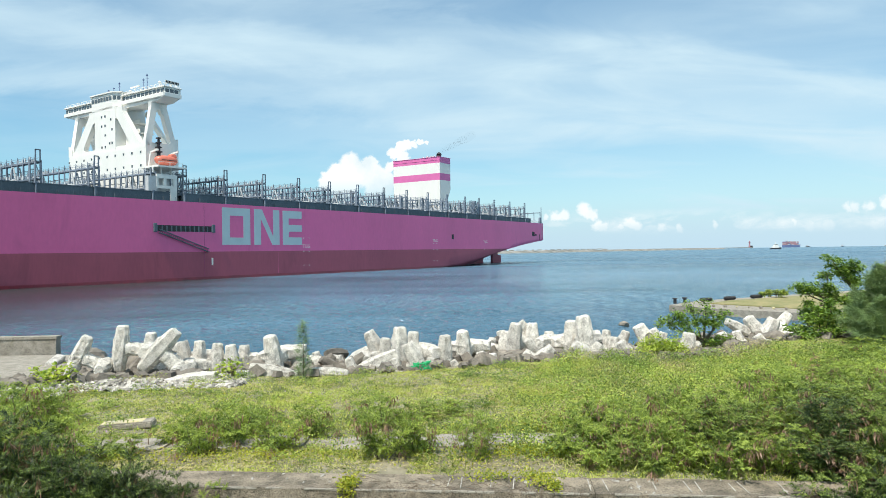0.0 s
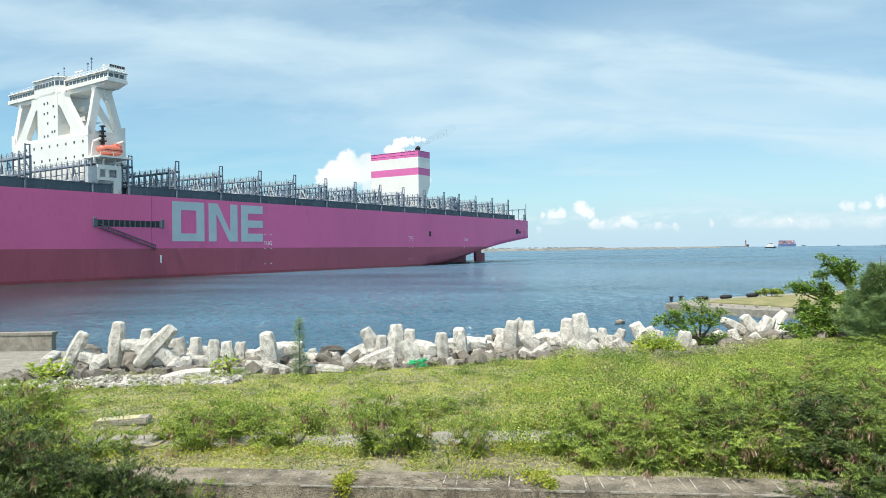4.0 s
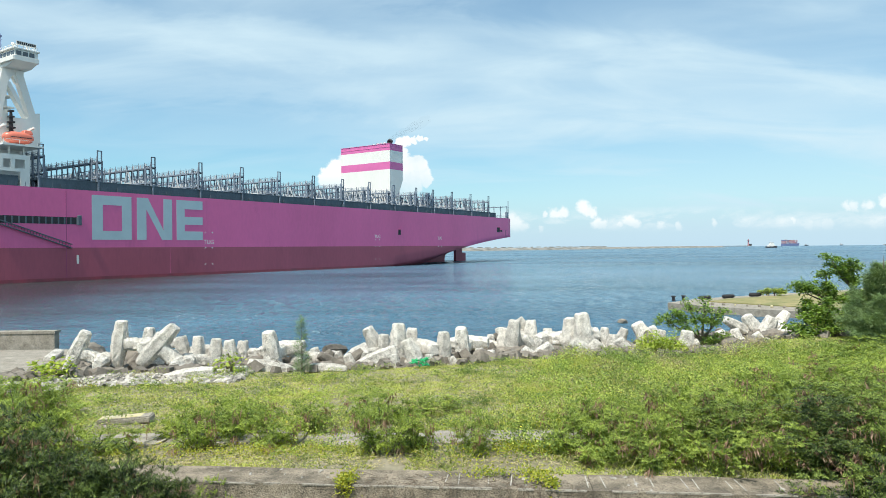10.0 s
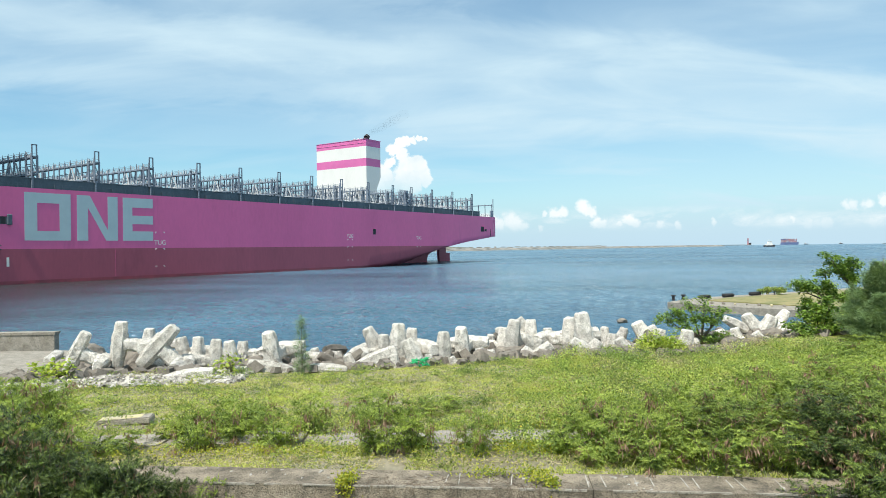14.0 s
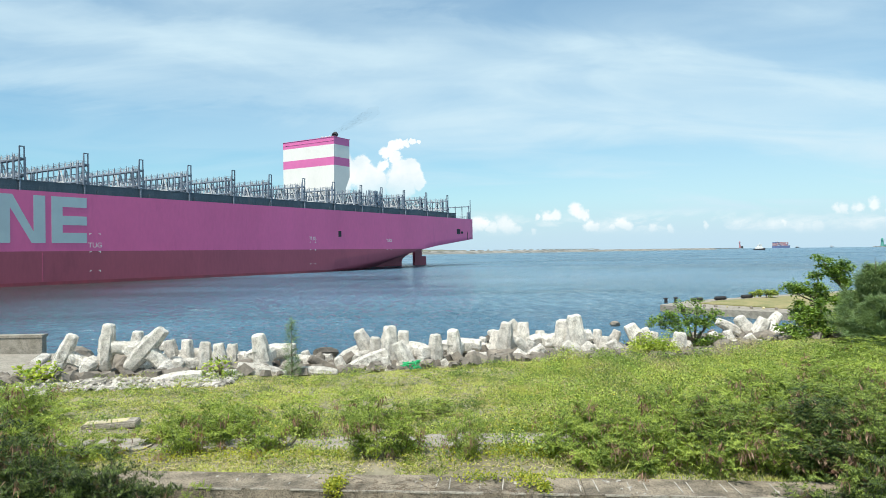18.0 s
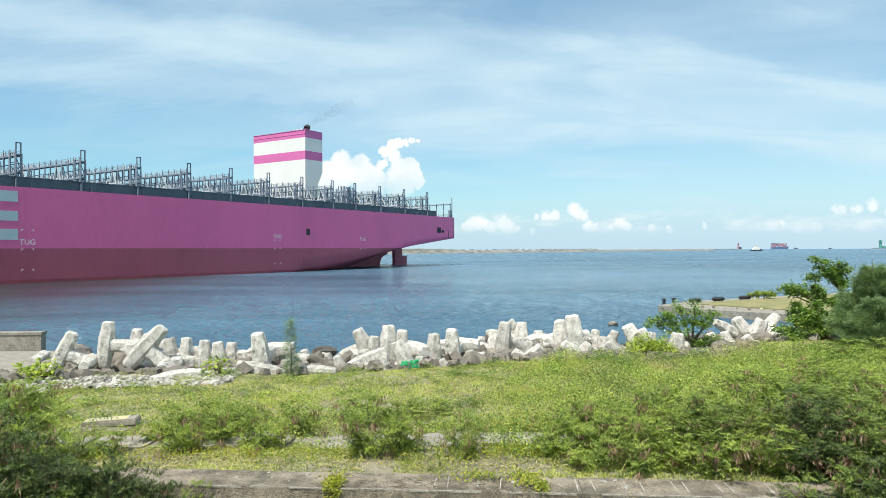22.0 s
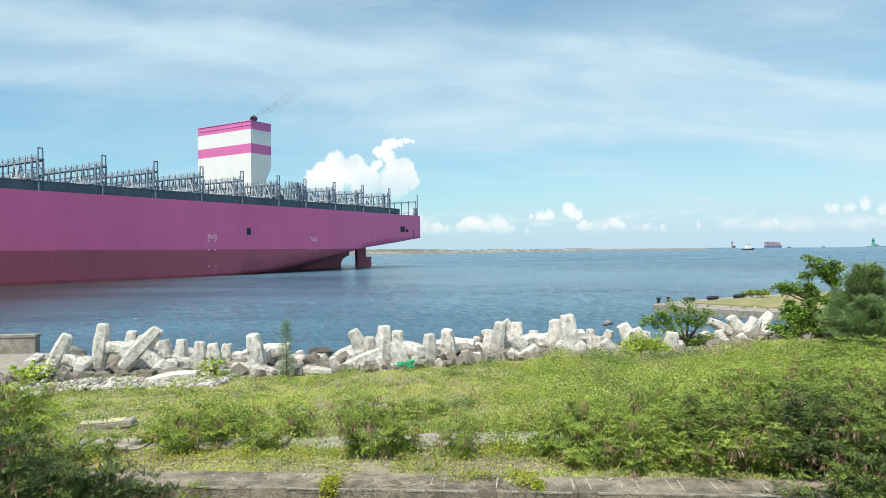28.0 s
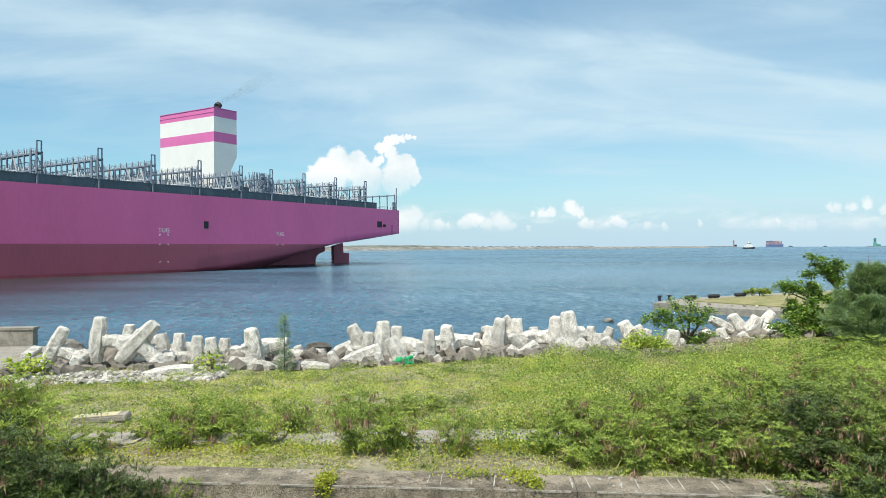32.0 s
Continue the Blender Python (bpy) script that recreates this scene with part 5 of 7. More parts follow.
ARMOUR_MIDDLE = [
    (-5.46, 30.00, 2.02, -15, 60, 0.6), (-4.28, 25.50, 2.51, -86, 160, 0.6), (-3.70, 28.00, 2.08, -20, 170, 0.58),
    (-2.97, 30.50, 2.62, -25, 150, 0.84), (-2.77, 27.60, 2.50, 66, -10, 0.86), (-2.61, 30.00, 2.42, 3, 200, 0.72),
    (-1.91, 29.00, 2.76, 2, 30, 0.92), (-1.43, 30.00, 2.56, 5, 90, 0.82), (-1.07, 27.50, 2.49, -28, 150, 0.82),
    (-1.86, 27.20, 2.16, -10, 250, 0.55), (0.02, 29.00, 2.56, 1, 120, 0.78), (0.87, 30.50, 2.46, -4, 80, 0.88),
    (-0.61, 28.00, 2.03, 5, 260, 0.55), (0.60, 28.00, 2.01, -28, 190, 0.52), (-0.44, 30.00, 2.05, 5, 120, 0.5),
    (1.54, 33.00, 1.88, 4, 70, 0.6),
]
ARMOUR_BACK = [
    (2.35, 34.00, 1.96, 2, 110, 0.62), (1.66, 29.50, 1.96, -8, 250, 0.62), (2.05, 29.00, 1.95, -3, 80, 0.62),
    (2.45, 30.00, 1.89, 8, 100, 0.5), (3.17, 37.00, 2.06, -20, 150, 0.55), (2.86, 33.00, 2.19, 8, 160, 0.82),
    (3.24, 32.00, 2.53, 6, 60, 0.94), (4.09, 33.50, 3.01, -32, 170, 0.55), (4.22, 33.00, 2.48, 3, 80, 0.88),
    (4.14, 31.00, 2.40, -38, 150, 0.62), (5.26, 34.00, 2.10, -5, 110, 0.74), (5.41, 33.00, 2.04, 6, 60, 0.68),
    (4.08, 31.00, 2.06, 22, 0, 0.72), (6.03, 32.50, 2.57, 0, 150, 0.92), (6.52, 31.50, 2.72, -7, 90, 1.08),
    (8.01, 34.00, 2.19, 3, 70, 0.68),
]
ARMOUR_EAST = [
    (4.15, 30.00, 1.98, -50, 170, 0.74), (4.09, 30.20, 2.09, 48, 10, 0.8), (6.35, 29.80, 2.36, -55, 200, 0.78),
    (6.29, 30.20, 2.10, 40, -30, 0.82), (8.32, 30.40, 2.11, -35, 170, 0.8), (8.00, 32.50, 2.00, 6, 70, 0.72),
    (8.89, 34.50, 2.11, 20, -30, 0.7), (10.22, 34.00, 2.11, -28, 180, 1.05), (11.37, 36.00, 2.04, -30, 150, 0.72),
    (11.35, 36.00, 1.82, 15, 100, 0.68), (11.10, 31.50, 1.97, 8, 80, 0.98), (16.36, 38.00, 2.51, -62, 190, 0.75),
    (14.50, 35.00, 1.74, -20, 170, 0.82), (15.17, 35.00, 1.82, -15, 60, 0.8), (17.49, 38.00, 2.06, -32, 190, 1.05),
    (17.26, 37.00, 1.92, 25, 0, 1.14),
]
ARMOUR_FAR_EAST = [
    (16.03, 34.00, 1.82, -30, 170, 0.8), (17.21, 35.50, 2.06, 60, -10, 1.0), (19.56, 37.00, 1.81, -25, 150, 0.7),
    (20.50, 42.00, 2.01, 40, -30, 0.95), (12.51, 33.50, 2.02, 30, -10, 0.7), (11.22, 33.00, 1.85, -20, 150, 0.7),
    (7.97, 36.00, 2.17, -4, 60, 0.5), (10.72, 33.00, 2.00, -40, 180, 0.8), (11.27, 31.80, 2.14, 55, -30, 0.62),
    (14.97, 33.00, 1.91, -50, 180, 0.7),
]


def build_armour():
    meshes = [dolos_mesh(s) for s in range(5)]
    rng = random.Random(4)
    k = 0
    for rows in (ARMOUR_WEST, ARMOUR_MIDDLE, ARMOUR_BACK, ARMOUR_EAST, ARMOUR_FAR_EAST):
        for x, y, z, lean, yaw, size in rows:
            ob = new("armour_unit", meshes[k % 5])
            ob.matrix_basis = Matrix.Translation((x, y, z)) @ Matrix.Rotation(radians(lean), 4, "Y") @ Matrix.Rotation(radians(rng.uniform(-6, 6)), 4, "X") @ Matrix.Rotation(radians(yaw + rng.uniform(-8, 8)), 4, "Z") @ Matrix.Scale(size, 4)
            state = "toppled " if abs(lean) > 60 else ("leaning " if abs(lean) > 20 else "upright ")
            tagged(ob, f"{state}weathered concrete armour unit in the breakwater heap", "armour unit", "breakwater armour units")
            k += 1
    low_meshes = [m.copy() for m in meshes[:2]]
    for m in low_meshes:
        m.materials[0] = M["shaded_concrete"]
    # smaller units wedged between the others, two in three darkened as shade
    for i in range(30):
        x = -4 + 25 * (i + rng.random()) / 30
        y = shore(x) + rng.uniform(1.4, 3.8)
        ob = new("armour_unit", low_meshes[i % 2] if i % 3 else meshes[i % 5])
        ob.matrix_basis = Matrix.Translation((x, y, ground_z(x, y) - 0.05)) @ Euler((rng.uniform(-0.5, 0.5), rng.uniform(1.1, 1.9), rng.uniform(0, 6))).to_matrix().to_4x4() @ Matrix.Scale(rng.uniform(0.40, 0.5), 4)
        tagged(ob, "small weathered concrete armour unit wedged in the heap", "armour unit", "breakwater armour units")
    # the lower layer, towards the water, with gap shade in its colour
    for i in range(64):
        x = -16 + 37 * (i + rng.random()) / 64
        y = shore(x) + rng.uniform(5.0, 11.5)
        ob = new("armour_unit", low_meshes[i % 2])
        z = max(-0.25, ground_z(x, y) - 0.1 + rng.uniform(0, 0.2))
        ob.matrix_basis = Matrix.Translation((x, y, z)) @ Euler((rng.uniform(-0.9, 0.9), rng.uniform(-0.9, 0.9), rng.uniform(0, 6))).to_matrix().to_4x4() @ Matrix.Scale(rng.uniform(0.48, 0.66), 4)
        tagged(ob, "shade-darkened concrete armour unit lying low in the heap", "armour unit", "breakwater armour units")


def rock_mesh(seed, flat=0.7):
    bm = bmesh.new()
    bmesh.ops.create_icosphere(bm, subdivisions=2, radius=1.0)
    for v in bm.verts:
        k = 1 + 0.35 * noise.noise(v.co * 1.1 + Vector((seed * 7.1, 0, 0))) + 0.12 * noise.noise(v.co * 3 + Vector((0, seed * 3.3, 0)))
        v.co = Vector((v.co.x * k, v.co.y * k * 0.85, v.co.z * k * flat))
    mesh = bpy.data.meshes.new("rock")
    bm.to_mesh(mesh)
    bm.free()
    mesh.materials.append(M["rock"])
    return mesh


def build_rocks():
    rng = random.Random(9)
    meshes = [rock_mesh(s) for s in range(4)]
    spots = [(-6.0, 30.2, 1.9, 0.62), (-5.0, 30.8, 1.5, 0.55), (-4.6, 29.4, 1.6, 0.45), (-5.4, 28.2, 1.9, 0.4), (16.36, 62.2, 0.1, 0.55), (-17.2, 33.0, 2.1, 0.7), (-16.4, 32.0, 2.2, 0.6), (-17.8, 34.5, 1.9, 0.75), (-16.0, 30.5, 2.2, 0.65), (-15.6, 29.0, 2.3, 0.5), (-13.4, 29.6, 2.4, 0.7), (0.0, 33.0, 1.6, 0.7), (2.2, 35.2, 1.6, 0.6), (3.4, 36.0, 1.6, 0.6)]
    for i in range(90):
        x = -18 + 40 * rng.random()
        y = shore(x) + rng.uniform(2.5, 13)
        spots.append((x, y, max(0.05, ground_z(x, y) + 0.15), rng.uniform(0.25, 0.6)))
    for x, y, z, s in spots:
        ob = new("rock", meshes[int(x * 10) % 4])
        ob.matrix_basis = Matrix.Translation((x, y, z)) @ Matrix.Rotation(rng.uniform(0, 6), 4, "Z") @ Matrix.Scale(s, 4)
        tagged(ob, "rounded brown-grey rock between the armour units", "rock", "shore rocks")
    # the bed of stones under the armour units, its dark colour painting their shade
    bm = bmesh.new()
    for i in range(1500):
        x = -17 + 40 * rng.random()
        y = shore(x) + rng.uniform(0.6, 13.5)
        s = rng.uniform(0.16, 0.5)
        m = Euler((rng.uniform(-0.6, 0.6), rng.uniform(-0.6, 0.6), rng.uniform(0, 6))).to_matrix()
        box(bm, x, y, ground_z(x, y) + 0.12, s * 1.4, s, s * 0.85, m, rng.uniform(0.6, 0.95))
    tagged(part("stone_bed", bm, "shaded_concrete"), "stones coloured dark as the shade under the armour units", "stones", kind="stuff")
    # broken pale rubble in front of the armour units
    bm = bmesh.new()
    for i in range(2600):
        x = -15.5 + 8.6 * rng.random()
        y = shore(x) + rng.uniform(-1.6, 2.4)
        s = 0.03 + 0.15 * rng.random() ** 2
        m = Euler((rng.uniform(-0.6, 0.6), rng.uniform(-0.6, 0.6), rng.uniform(0, 6))).to_matrix()
        box(bm, x, y, ground_z(x, y) + 0.05, s * 1.6, s, s * 0.5, m, rng.uniform(0.5, 0.95))
    tagged(part("rubble", bm, "rubble"), "pale broken concrete and shell rubble on the shore", "rubble", kind="stuff")


build_armour()
build_rocks()


def build_west_ramp():
    """The concrete apron and parapet west of the armour units."""
    ramp = thing("concrete_apron", "stained pale concrete apron with low parapet at the shore", "apron", kind="structure")
    bm = bmesh.new()
    lean = Matrix(((1, 0, 0, 0), (0, 1, 0, 0), (0, -0.058, 1, 1.36 + 0.058 * 22), (0, 0, 0, 1)))
    slab(bm, [(-33, 21.8), (-13.7, 22.1), (-14.9, 25.2), (-16.6, 29.4), (-18.5, 34.2), (-18.9, 37.3), (-33, 37.3)], 1.2, lean)
    bmesh.ops.triangulate(bm, faces=bm.faces[:])
    bmesh.ops.recalc_face_normals(bm, faces=bm.faces[:])
    part("apron_slab", bm, "paving", ramp)
    bm = bmesh.new()
    box(bm, 0, 0, 0, 14, 0.5, 1.5)
    box(bm, 0, 0.02, 0.72, 14.1, 0.62, 0.14)
    ob = part("parapet", bm, "paving", ramp, "pale concrete parapet wall")
    ob.matrix_basis = Matrix.Translation((-28.35, 37.6, 1.85)) @ Matrix.Rotation(radians(2.5), 4, "Z")
    bm = bmesh.new()
    box(bm, 0, 0, 0, 0.45, 2.6, 1.0)
    soften(bm, 0.05)
    ob = part("end_block", bm, "concrete", ramp)
    ob.matrix_basis = Matrix.Translation((-18.6, 32.6, 1.7)) @ Matrix.Rotation(radians(20), 4, "Z") @ Matrix.Rotation(radians(14), 4, "Y")


def build_block():
    ob = thing("kerb_block", "loose concrete kerb block with faded yellow paint in grass", "kerb block", pose(-8.30, 17.9, 2.60, 3, -3, 5))
    bm = bmesh.new()
    box(bm, 0, 0, 0, 1.35, 0.42, 0.17)
    soften(bm, 0.03, 2)
    for v in bm.verts:
        v.co += Vector((noise.noise(v.co * 6), noise.noise(v.co * 7 + Vector((4, 0, 0))), noise.noise(v.co * 5))) * 0.012
    part("block_body", bm, "paving", ob)
    bm = bmesh.new()
    box(bm, -0.1, 0, 0.088, 1.05, 0.3, 0.006)
    part("painted_top", bm, "yellow", ob, "faded yellow paint")


def build_paths():
    """The old paved walk behind the sea wall: worn slabs that show between the weeds."""
    rng = random.Random(17)
    walkway = thing("paved_walk", "worn pale concrete walk half buried under weeds", "paving", kind="structure")
    x = -9.5
    while x < 11.5:
        w = rng.uniform(1.1, 1.7)
        bm = bmesh.new()
        ring = []
        for k in range(20):
            a = k * math.tau / 20
            r = 1 + 0.10 * noise.noise(Vector((math.cos(a) * 3 + x, math.sin(a) * 3, 1)))
            ring.append((math.copysign(abs(math.cos(a)) ** 0.35, math.cos(a)) * w / 2 * r, math.copysign(abs(math.sin(a)) ** 0.35, math.sin(a)) * 0.52 * r))
        slab(bm, ring, 0.12, Matrix.Identity(4))
        ob = part("slab", bm, "paving", walkway)
        y = 16.2 + 0.10 * math.sin(x * 0.7)
        ob.matrix_basis = pose(x + w / 2, y, ground_z(x + w / 2, y) - 0.085 + rng.uniform(-0.01, 0.012), rng.uniform(-0.8, 0.8), rng.uniform(-0.8, 0.8), rng.uniform(-2, 2))
        x += w + 0.02


def build_net():
    bm = bmesh.new()
    rng = random.Random(3)
    for k in range(30):
        a = Vector((rng.uniform(-0.4, 0.4), rng.uniform(-0.25, 0.25), rng.uniform(0, 0.32)))
        b = a + Vector((rng.uniform(-0.3, 0.3), rng.uniform(-0.2, 0.2), rng.uniform(-0.12, 0.12)))
        tube(bm, a, b, 0.045, 0.03, 5)
    ob = part("fishing_net", bm, "net")
    ob.matrix_basis = pose(-0.85, 25.5, ground_z(-0.85, 25.5) + 0.12) @ Matrix.Scale(0.75, 4)
    tagged(ob, "crumpled bright green fishing net on the grass edge", "fishing net")


build_west_ramp()
build_block()
build_paths()
build_net()


def build_quay():
    """The low quay that juts into the water to the east."""
    quay = thing("quay", "low weathered concrete quay with grass on top", "quay", kind="structure")
    outline = [(24.9, 75.7), (27.9, 70.0), (33.0, 65.0), (48, 55), (90, 60), (90, 118), (56.3, 95.0), (30.0, 81.0)]
    bm = bmesh.new()
    slab(bm, outline, 1.7, Matrix.Translation((0, 0, -1.0)))
    bmesh.ops.recalc_face_normals(bm, faces=bm.faces[:])
    part("quay_body", bm, "paving", quay)
    inner = [(29.6, 76.3), (35.4, 68.6), (49, 59), (88, 62), (88, 112), (56.6, 92.0), (33.0, 79.5)]
    bm = bmesh.new()
    slab(bm, inner, 0.12, Matrix.Translation((0, 0, 0.68)))
    bmesh.ops.recalc_face_normals(bm, faces=bm.faces[:])
    part("grass_top", bm, "far_grass", quay, "dry yellow-green grass")
    rng = random.Random(2)
    for k in range(16):
        p = Vector((28.6, 72.6, 0)).lerp(Vector((42, 61.0, 0)), k / 15)
        bm = bmesh.new()
        bmesh.ops.create_icosphere(bm, subdivisions=1, radius=rng.uniform(0.1, 0.2))
        ob = part("edge_stone", bm, "yellow" if k in (2, 5) else "rock", quay)
        ob.matrix_basis = Matrix.Translation((p.x, p.y, 0.8))
    for i, (x, y, turn) in enumerate(((30.4, 79.3, 25), (33.8, 80.9, 22), (38.0, 83.2, 20))):
        tyre = thing("tyre_fender", "black rubber tyre fender lying on the quay edge", "tyre", pose(x, y, 0.98, 86, 0, turn), "quay tyres")
        bm = bmesh.new()
        n, m = 20, 8
        rings = []
        for a in range(n):
            ring = []
            for b in range(m):
                ra = a * math.tau / n
                rb = b * math.tau / m
                r = 0.46 + 0.17 * math.cos(rb)
                ring.append(bm.verts.new((r * math.cos(ra) * 1.25, 0.21 * math.sin(rb), r * math.sin(ra))))
            rings.append(ring)
        for a in range(n):
            for b in range(m):
                bm.faces.new((rings[a][b], rings[(a + 1) % n][b], rings[(a + 1) % n][(b + 1) % m], rings[a][(b + 1) % m]))
        part("tread", bm, "black", tyre)
    for x, y in ((26.2, 77.6), (27.6, 78.4), (40.6, 85.4)):
        bm = bmesh.new()
        tube(bm, (0, 0, 0), (0, 0, 0.5), 0.2, 0.16, 10)
        tube(bm, (0, 0, 0.5), (0, 0, 0.62), 0.3, 0.28, 10)
        ob = part("mooring_bollard", bm, "dark")
        ob.matrix_basis = pose(x, y, 0.7)
        tagged(ob, "dark iron mooring bollard on the quay", "bollard", "quay bollards")


build_quay()

# ---- distance ----


def build_far():
    # breakwater: a long low bank of rubble with a paler crest
    bm = bmesh.new()
    rng = random.Random(12)
    a, b = Vector((-420, 960, 0)), Vector((955, 2337, 0))
    n = 150
    side = Vector((0.7, -0.7, 0))
    rows = []
    for k in range(n + 1):
        p = a.lerp(b, k / n)
        h = 6.3 - 1.8 * (k / n) + rng.uniform(-0.5, 0.7)
        ends = 1.0 if k < n else 0.3
        rows.append([bm.verts.new(p + side * d + Vector((0, 0, z * ends))) for d, z in ((16, -0.5), (11, 2.2 + rng.uniform(-0.5, 0.5)), (6, h - 0.6), (0, h), (-12, h), (-18, -0.5))])
    for r0, r1 in zip(rows, rows[1:]):
        for k in range(5):
            bm.faces.new((r0[k], r1[k], r1[k + 1], r0[k + 1]))
    bmesh.ops.recalc_face_normals(bm, faces=bm.faces[:])
    tagged(part("far_breakwater", bm, "far_land"), "long low sandy rubble breakwater on the horizon", "breakwater", kind="structure")
    bm = bmesh.new()
    rng = random.Random(5)
    for k in range(46):
        p = a.lerp(b, 0.02 + 0.62 * k / 46) + Vector((-8, 8, 0))
        box(bm, p.x, p.y, 6.4 + rng.uniform(0, 1), rng.uniform(3, 14), rng.uniform(2, 5), rng.uniform(0.8, 2.4))
    tagged(part("far_blocks", bm, "far_land"), "scattered blocks and sheds along the far breakwater", "blocks", kind="stuff")
    # a low green ridge behind the bank
    bm = bmesh.new()
    rng = random.Random(8)
    pts = [(-260 + 12 * k, 1380 + 6 * k) for k in range(30)]
    low = [bm.verts.new((x, y, 3)) for x, y in pts]
    high = [bm.verts.new((x, y + 14, 3 + 7.5 * math.sin(math.pi * k / 29) ** 0.4 + rng.uniform(-0.6, 0.6))) for k, (x, y) in enumerate(pts)]
    for k in range(29):
        bm.faces.new((low[k], low[k + 1], high[k + 1], high[k]))
    tagged(part("far_bank", bm, "far_scrub"), "low dull green bank beyond the breakwater", "bank", kind="structure")
    # the outer mole under the red and the green towers
    for name, x0, x1, y in (("far_mole", 1290, 1878, 4150), ("far_mole", 2680, 3100, 4150)):
        bm = bmesh.new()
        box(bm, (x0 + x1) / 2, y, 1, x1 - x0, 20, 6, taper=0.98)
        tagged(part(name, bm, "far_land"), "far pale stone mole at the harbour mouth", "mole", kind="structure")
    for name, x, paint, wide, h, words in (("lighthouse", 1858, "far_red", 5.5, 40, "red lighthouse tower at the end of the mole"), ("lighthouse", 2733, "far_green", 10, 50, "green lighthouse tower at the harbour mouth")):
        tower = thing(name, words, "lighthouse", pose(x, 4150, 3.95))
        bm = bmesh.new()
        tube(bm, (0, 0, 0), (0, 0, h * 0.72), wide, wide * 0.62, 12)
        part("tower", bm, paint, tower)
        bm = bmesh.new()
        tube(bm, (0, 0, h * 0.72), (0, 0, h * 0.78), wide * 1.2, wide * 1.2, 12)
        part("gallery", bm, paint, tower)
        bm = bmesh.new()
        tube(bm, (0, 0, h * 0.78), (0, 0, h * 0.92), wide * 0.6, wide * 0.6, 12)
        tube(bm, (0, 0, h * 0.92), (0, 0, h), wide * 0.7, wide * 0.1, 12)
        part("lantern", bm, paint, tower)
        bm = bmesh.new()
        box(bm, wide * 2.2, 0, 5, wide * 2, 12, 10)
        part("keeper_house", bm, "dark" if paint == "far_red" else paint, tower)
    # far container ship
    ship = thing("far_container_ship", "distant loaded container ship with blue hull and mixed boxes", "ship", pose(2034, 4000, 0, 0, 0, 14))
    bm = bmesh.new()
    slab(bm, [(-52, 14), (-54, 0), (50, 0), (56, 16), (44, 14)], 22, Matrix(((1, 0, 0, 0), (0, 0, 1, -11), (0, 1, 0, 0), (0, 0, 0, 1))))
    bmesh.ops.recalc_face_normals(bm, faces=bm.faces[:])
    part("hull", bm, "far_blue", ship)
    rng = random.Random(6)
    paints = ["far_red", "far_red", "far_box", "far_blue", "pale", "far_red"]
    for k in range(11):
        for j in range(4):
            if rng.random() < 0.12 and j > 2:
                continue
            bm = bmesh.new()
            box(bm, -47 + k * 8.6, 0, 16.5 + j * 5.2, 8.0, 20, 5.0)
            part("container_stack", bm, paints[rng.randrange(6)], ship)
    bm = bmesh.new()
    box(bm, -30, 0, 27, 7, 20, 26)
    part("bridge", bm, "pale", ship)
    # tug
    tug = thing("tugboat", "white and black tugboat under way in the channel", "boat", pose(720.8, 1500, 0, 0, 0, 10))
    bm = bmesh.new()
    slab(bm, [(-12, 3.2), (-12.5, -0.5), (12, -0.5), (13.5, 4.4), (4, 3.4)], 8, Matrix(((1, 0, 0, 0), (0, 0, 1, -4), (0, 1, 0, 0), (0, 0, 0, 1))))
    bmesh.ops.recalc_face_normals(bm, faces=bm.faces[:])
    part("hull", bm, "dark", tug)
    for x, z, sx, sz, paint in ((0, 5.2, 17, 4.0, "white"), (1, 8.6, 10, 3.2, "white"), (1.4, 11.6, 7, 2.8, "white"), (1.4, 11.8, 7.1, 1.1, "glass")):
        bm = bmesh.new()
        box(bm, x, 0, z, sx, 6.6 if paint == "white" else 6.7, sz, taper=0.94)
        part("deckhouse" if paint == "white" else "window_band", bm, paint, tug)
    bm = bmesh.new()
    tube(bm, (0, 0, 12.5), (0, 0, 18.5), 0.5, 0.3, 6)
    part("mast", bm, "white", tug)
    # two specks of boats on the horizon
    for x, y, s in ((2290, 4300, 1.0), (2510, 4300, 0.8)):
        boat = thing("far_boat", "tiny distant fishing boat on the horizon", "boat", pose(x, y, 0))
        bm = bmesh.new()
        slab(bm, [(-12 * s, 4), (-10 * s, 0), (10 * s, 0), (14 * s, 5)], 6, Matrix(((1, 0, 0, 0), (0, 0, 1, -3), (0, 1, 0, 0), (0, 0, 0, 1))))
        bmesh.ops.recalc_face_normals(bm, faces=bm.faces[:])
        part("hull", bm, "dark", boat)
        bm = bmesh.new()
        box(bm, -3 * s, 0, 8, 8 * s, 5, 7)
        part("cabin", bm, "pale", boat)
    return tug


TUG = build_far()


# ---- plants ----


def unit(a):
    return a / np.maximum(np.linalg.norm(a, axis=-1, keepdims=True), 1e-6)


def leaves(rng, base, way, length, width, bend=0.0):
    """Diamond leaves: base points (n, 3), directions (n, 3). Returns verts and quads."""
    n = len(base)
    side = unit(np.cross(way, rng.normal(size=(n, 3)) * 0.35 + np.array((0, 0, 1.0))))
    length = np.broadcast_to(np.asarray(length), (n,))[:, None]
    width = np.broadcast_to(np.asarray(width), (n,))[:, None]
    mid = base + way * length * 0.5
    tip = base + way * length
    tip = tip - np.array((0, 0, 1.0)) * length * bend
    verts = np.stack((base, mid + side * width / 2, tip, mid - side * width / 2), 1).reshape(-1, 3)
    faces = np.arange(4 * n).reshape(n, 4)
    return verts, faces


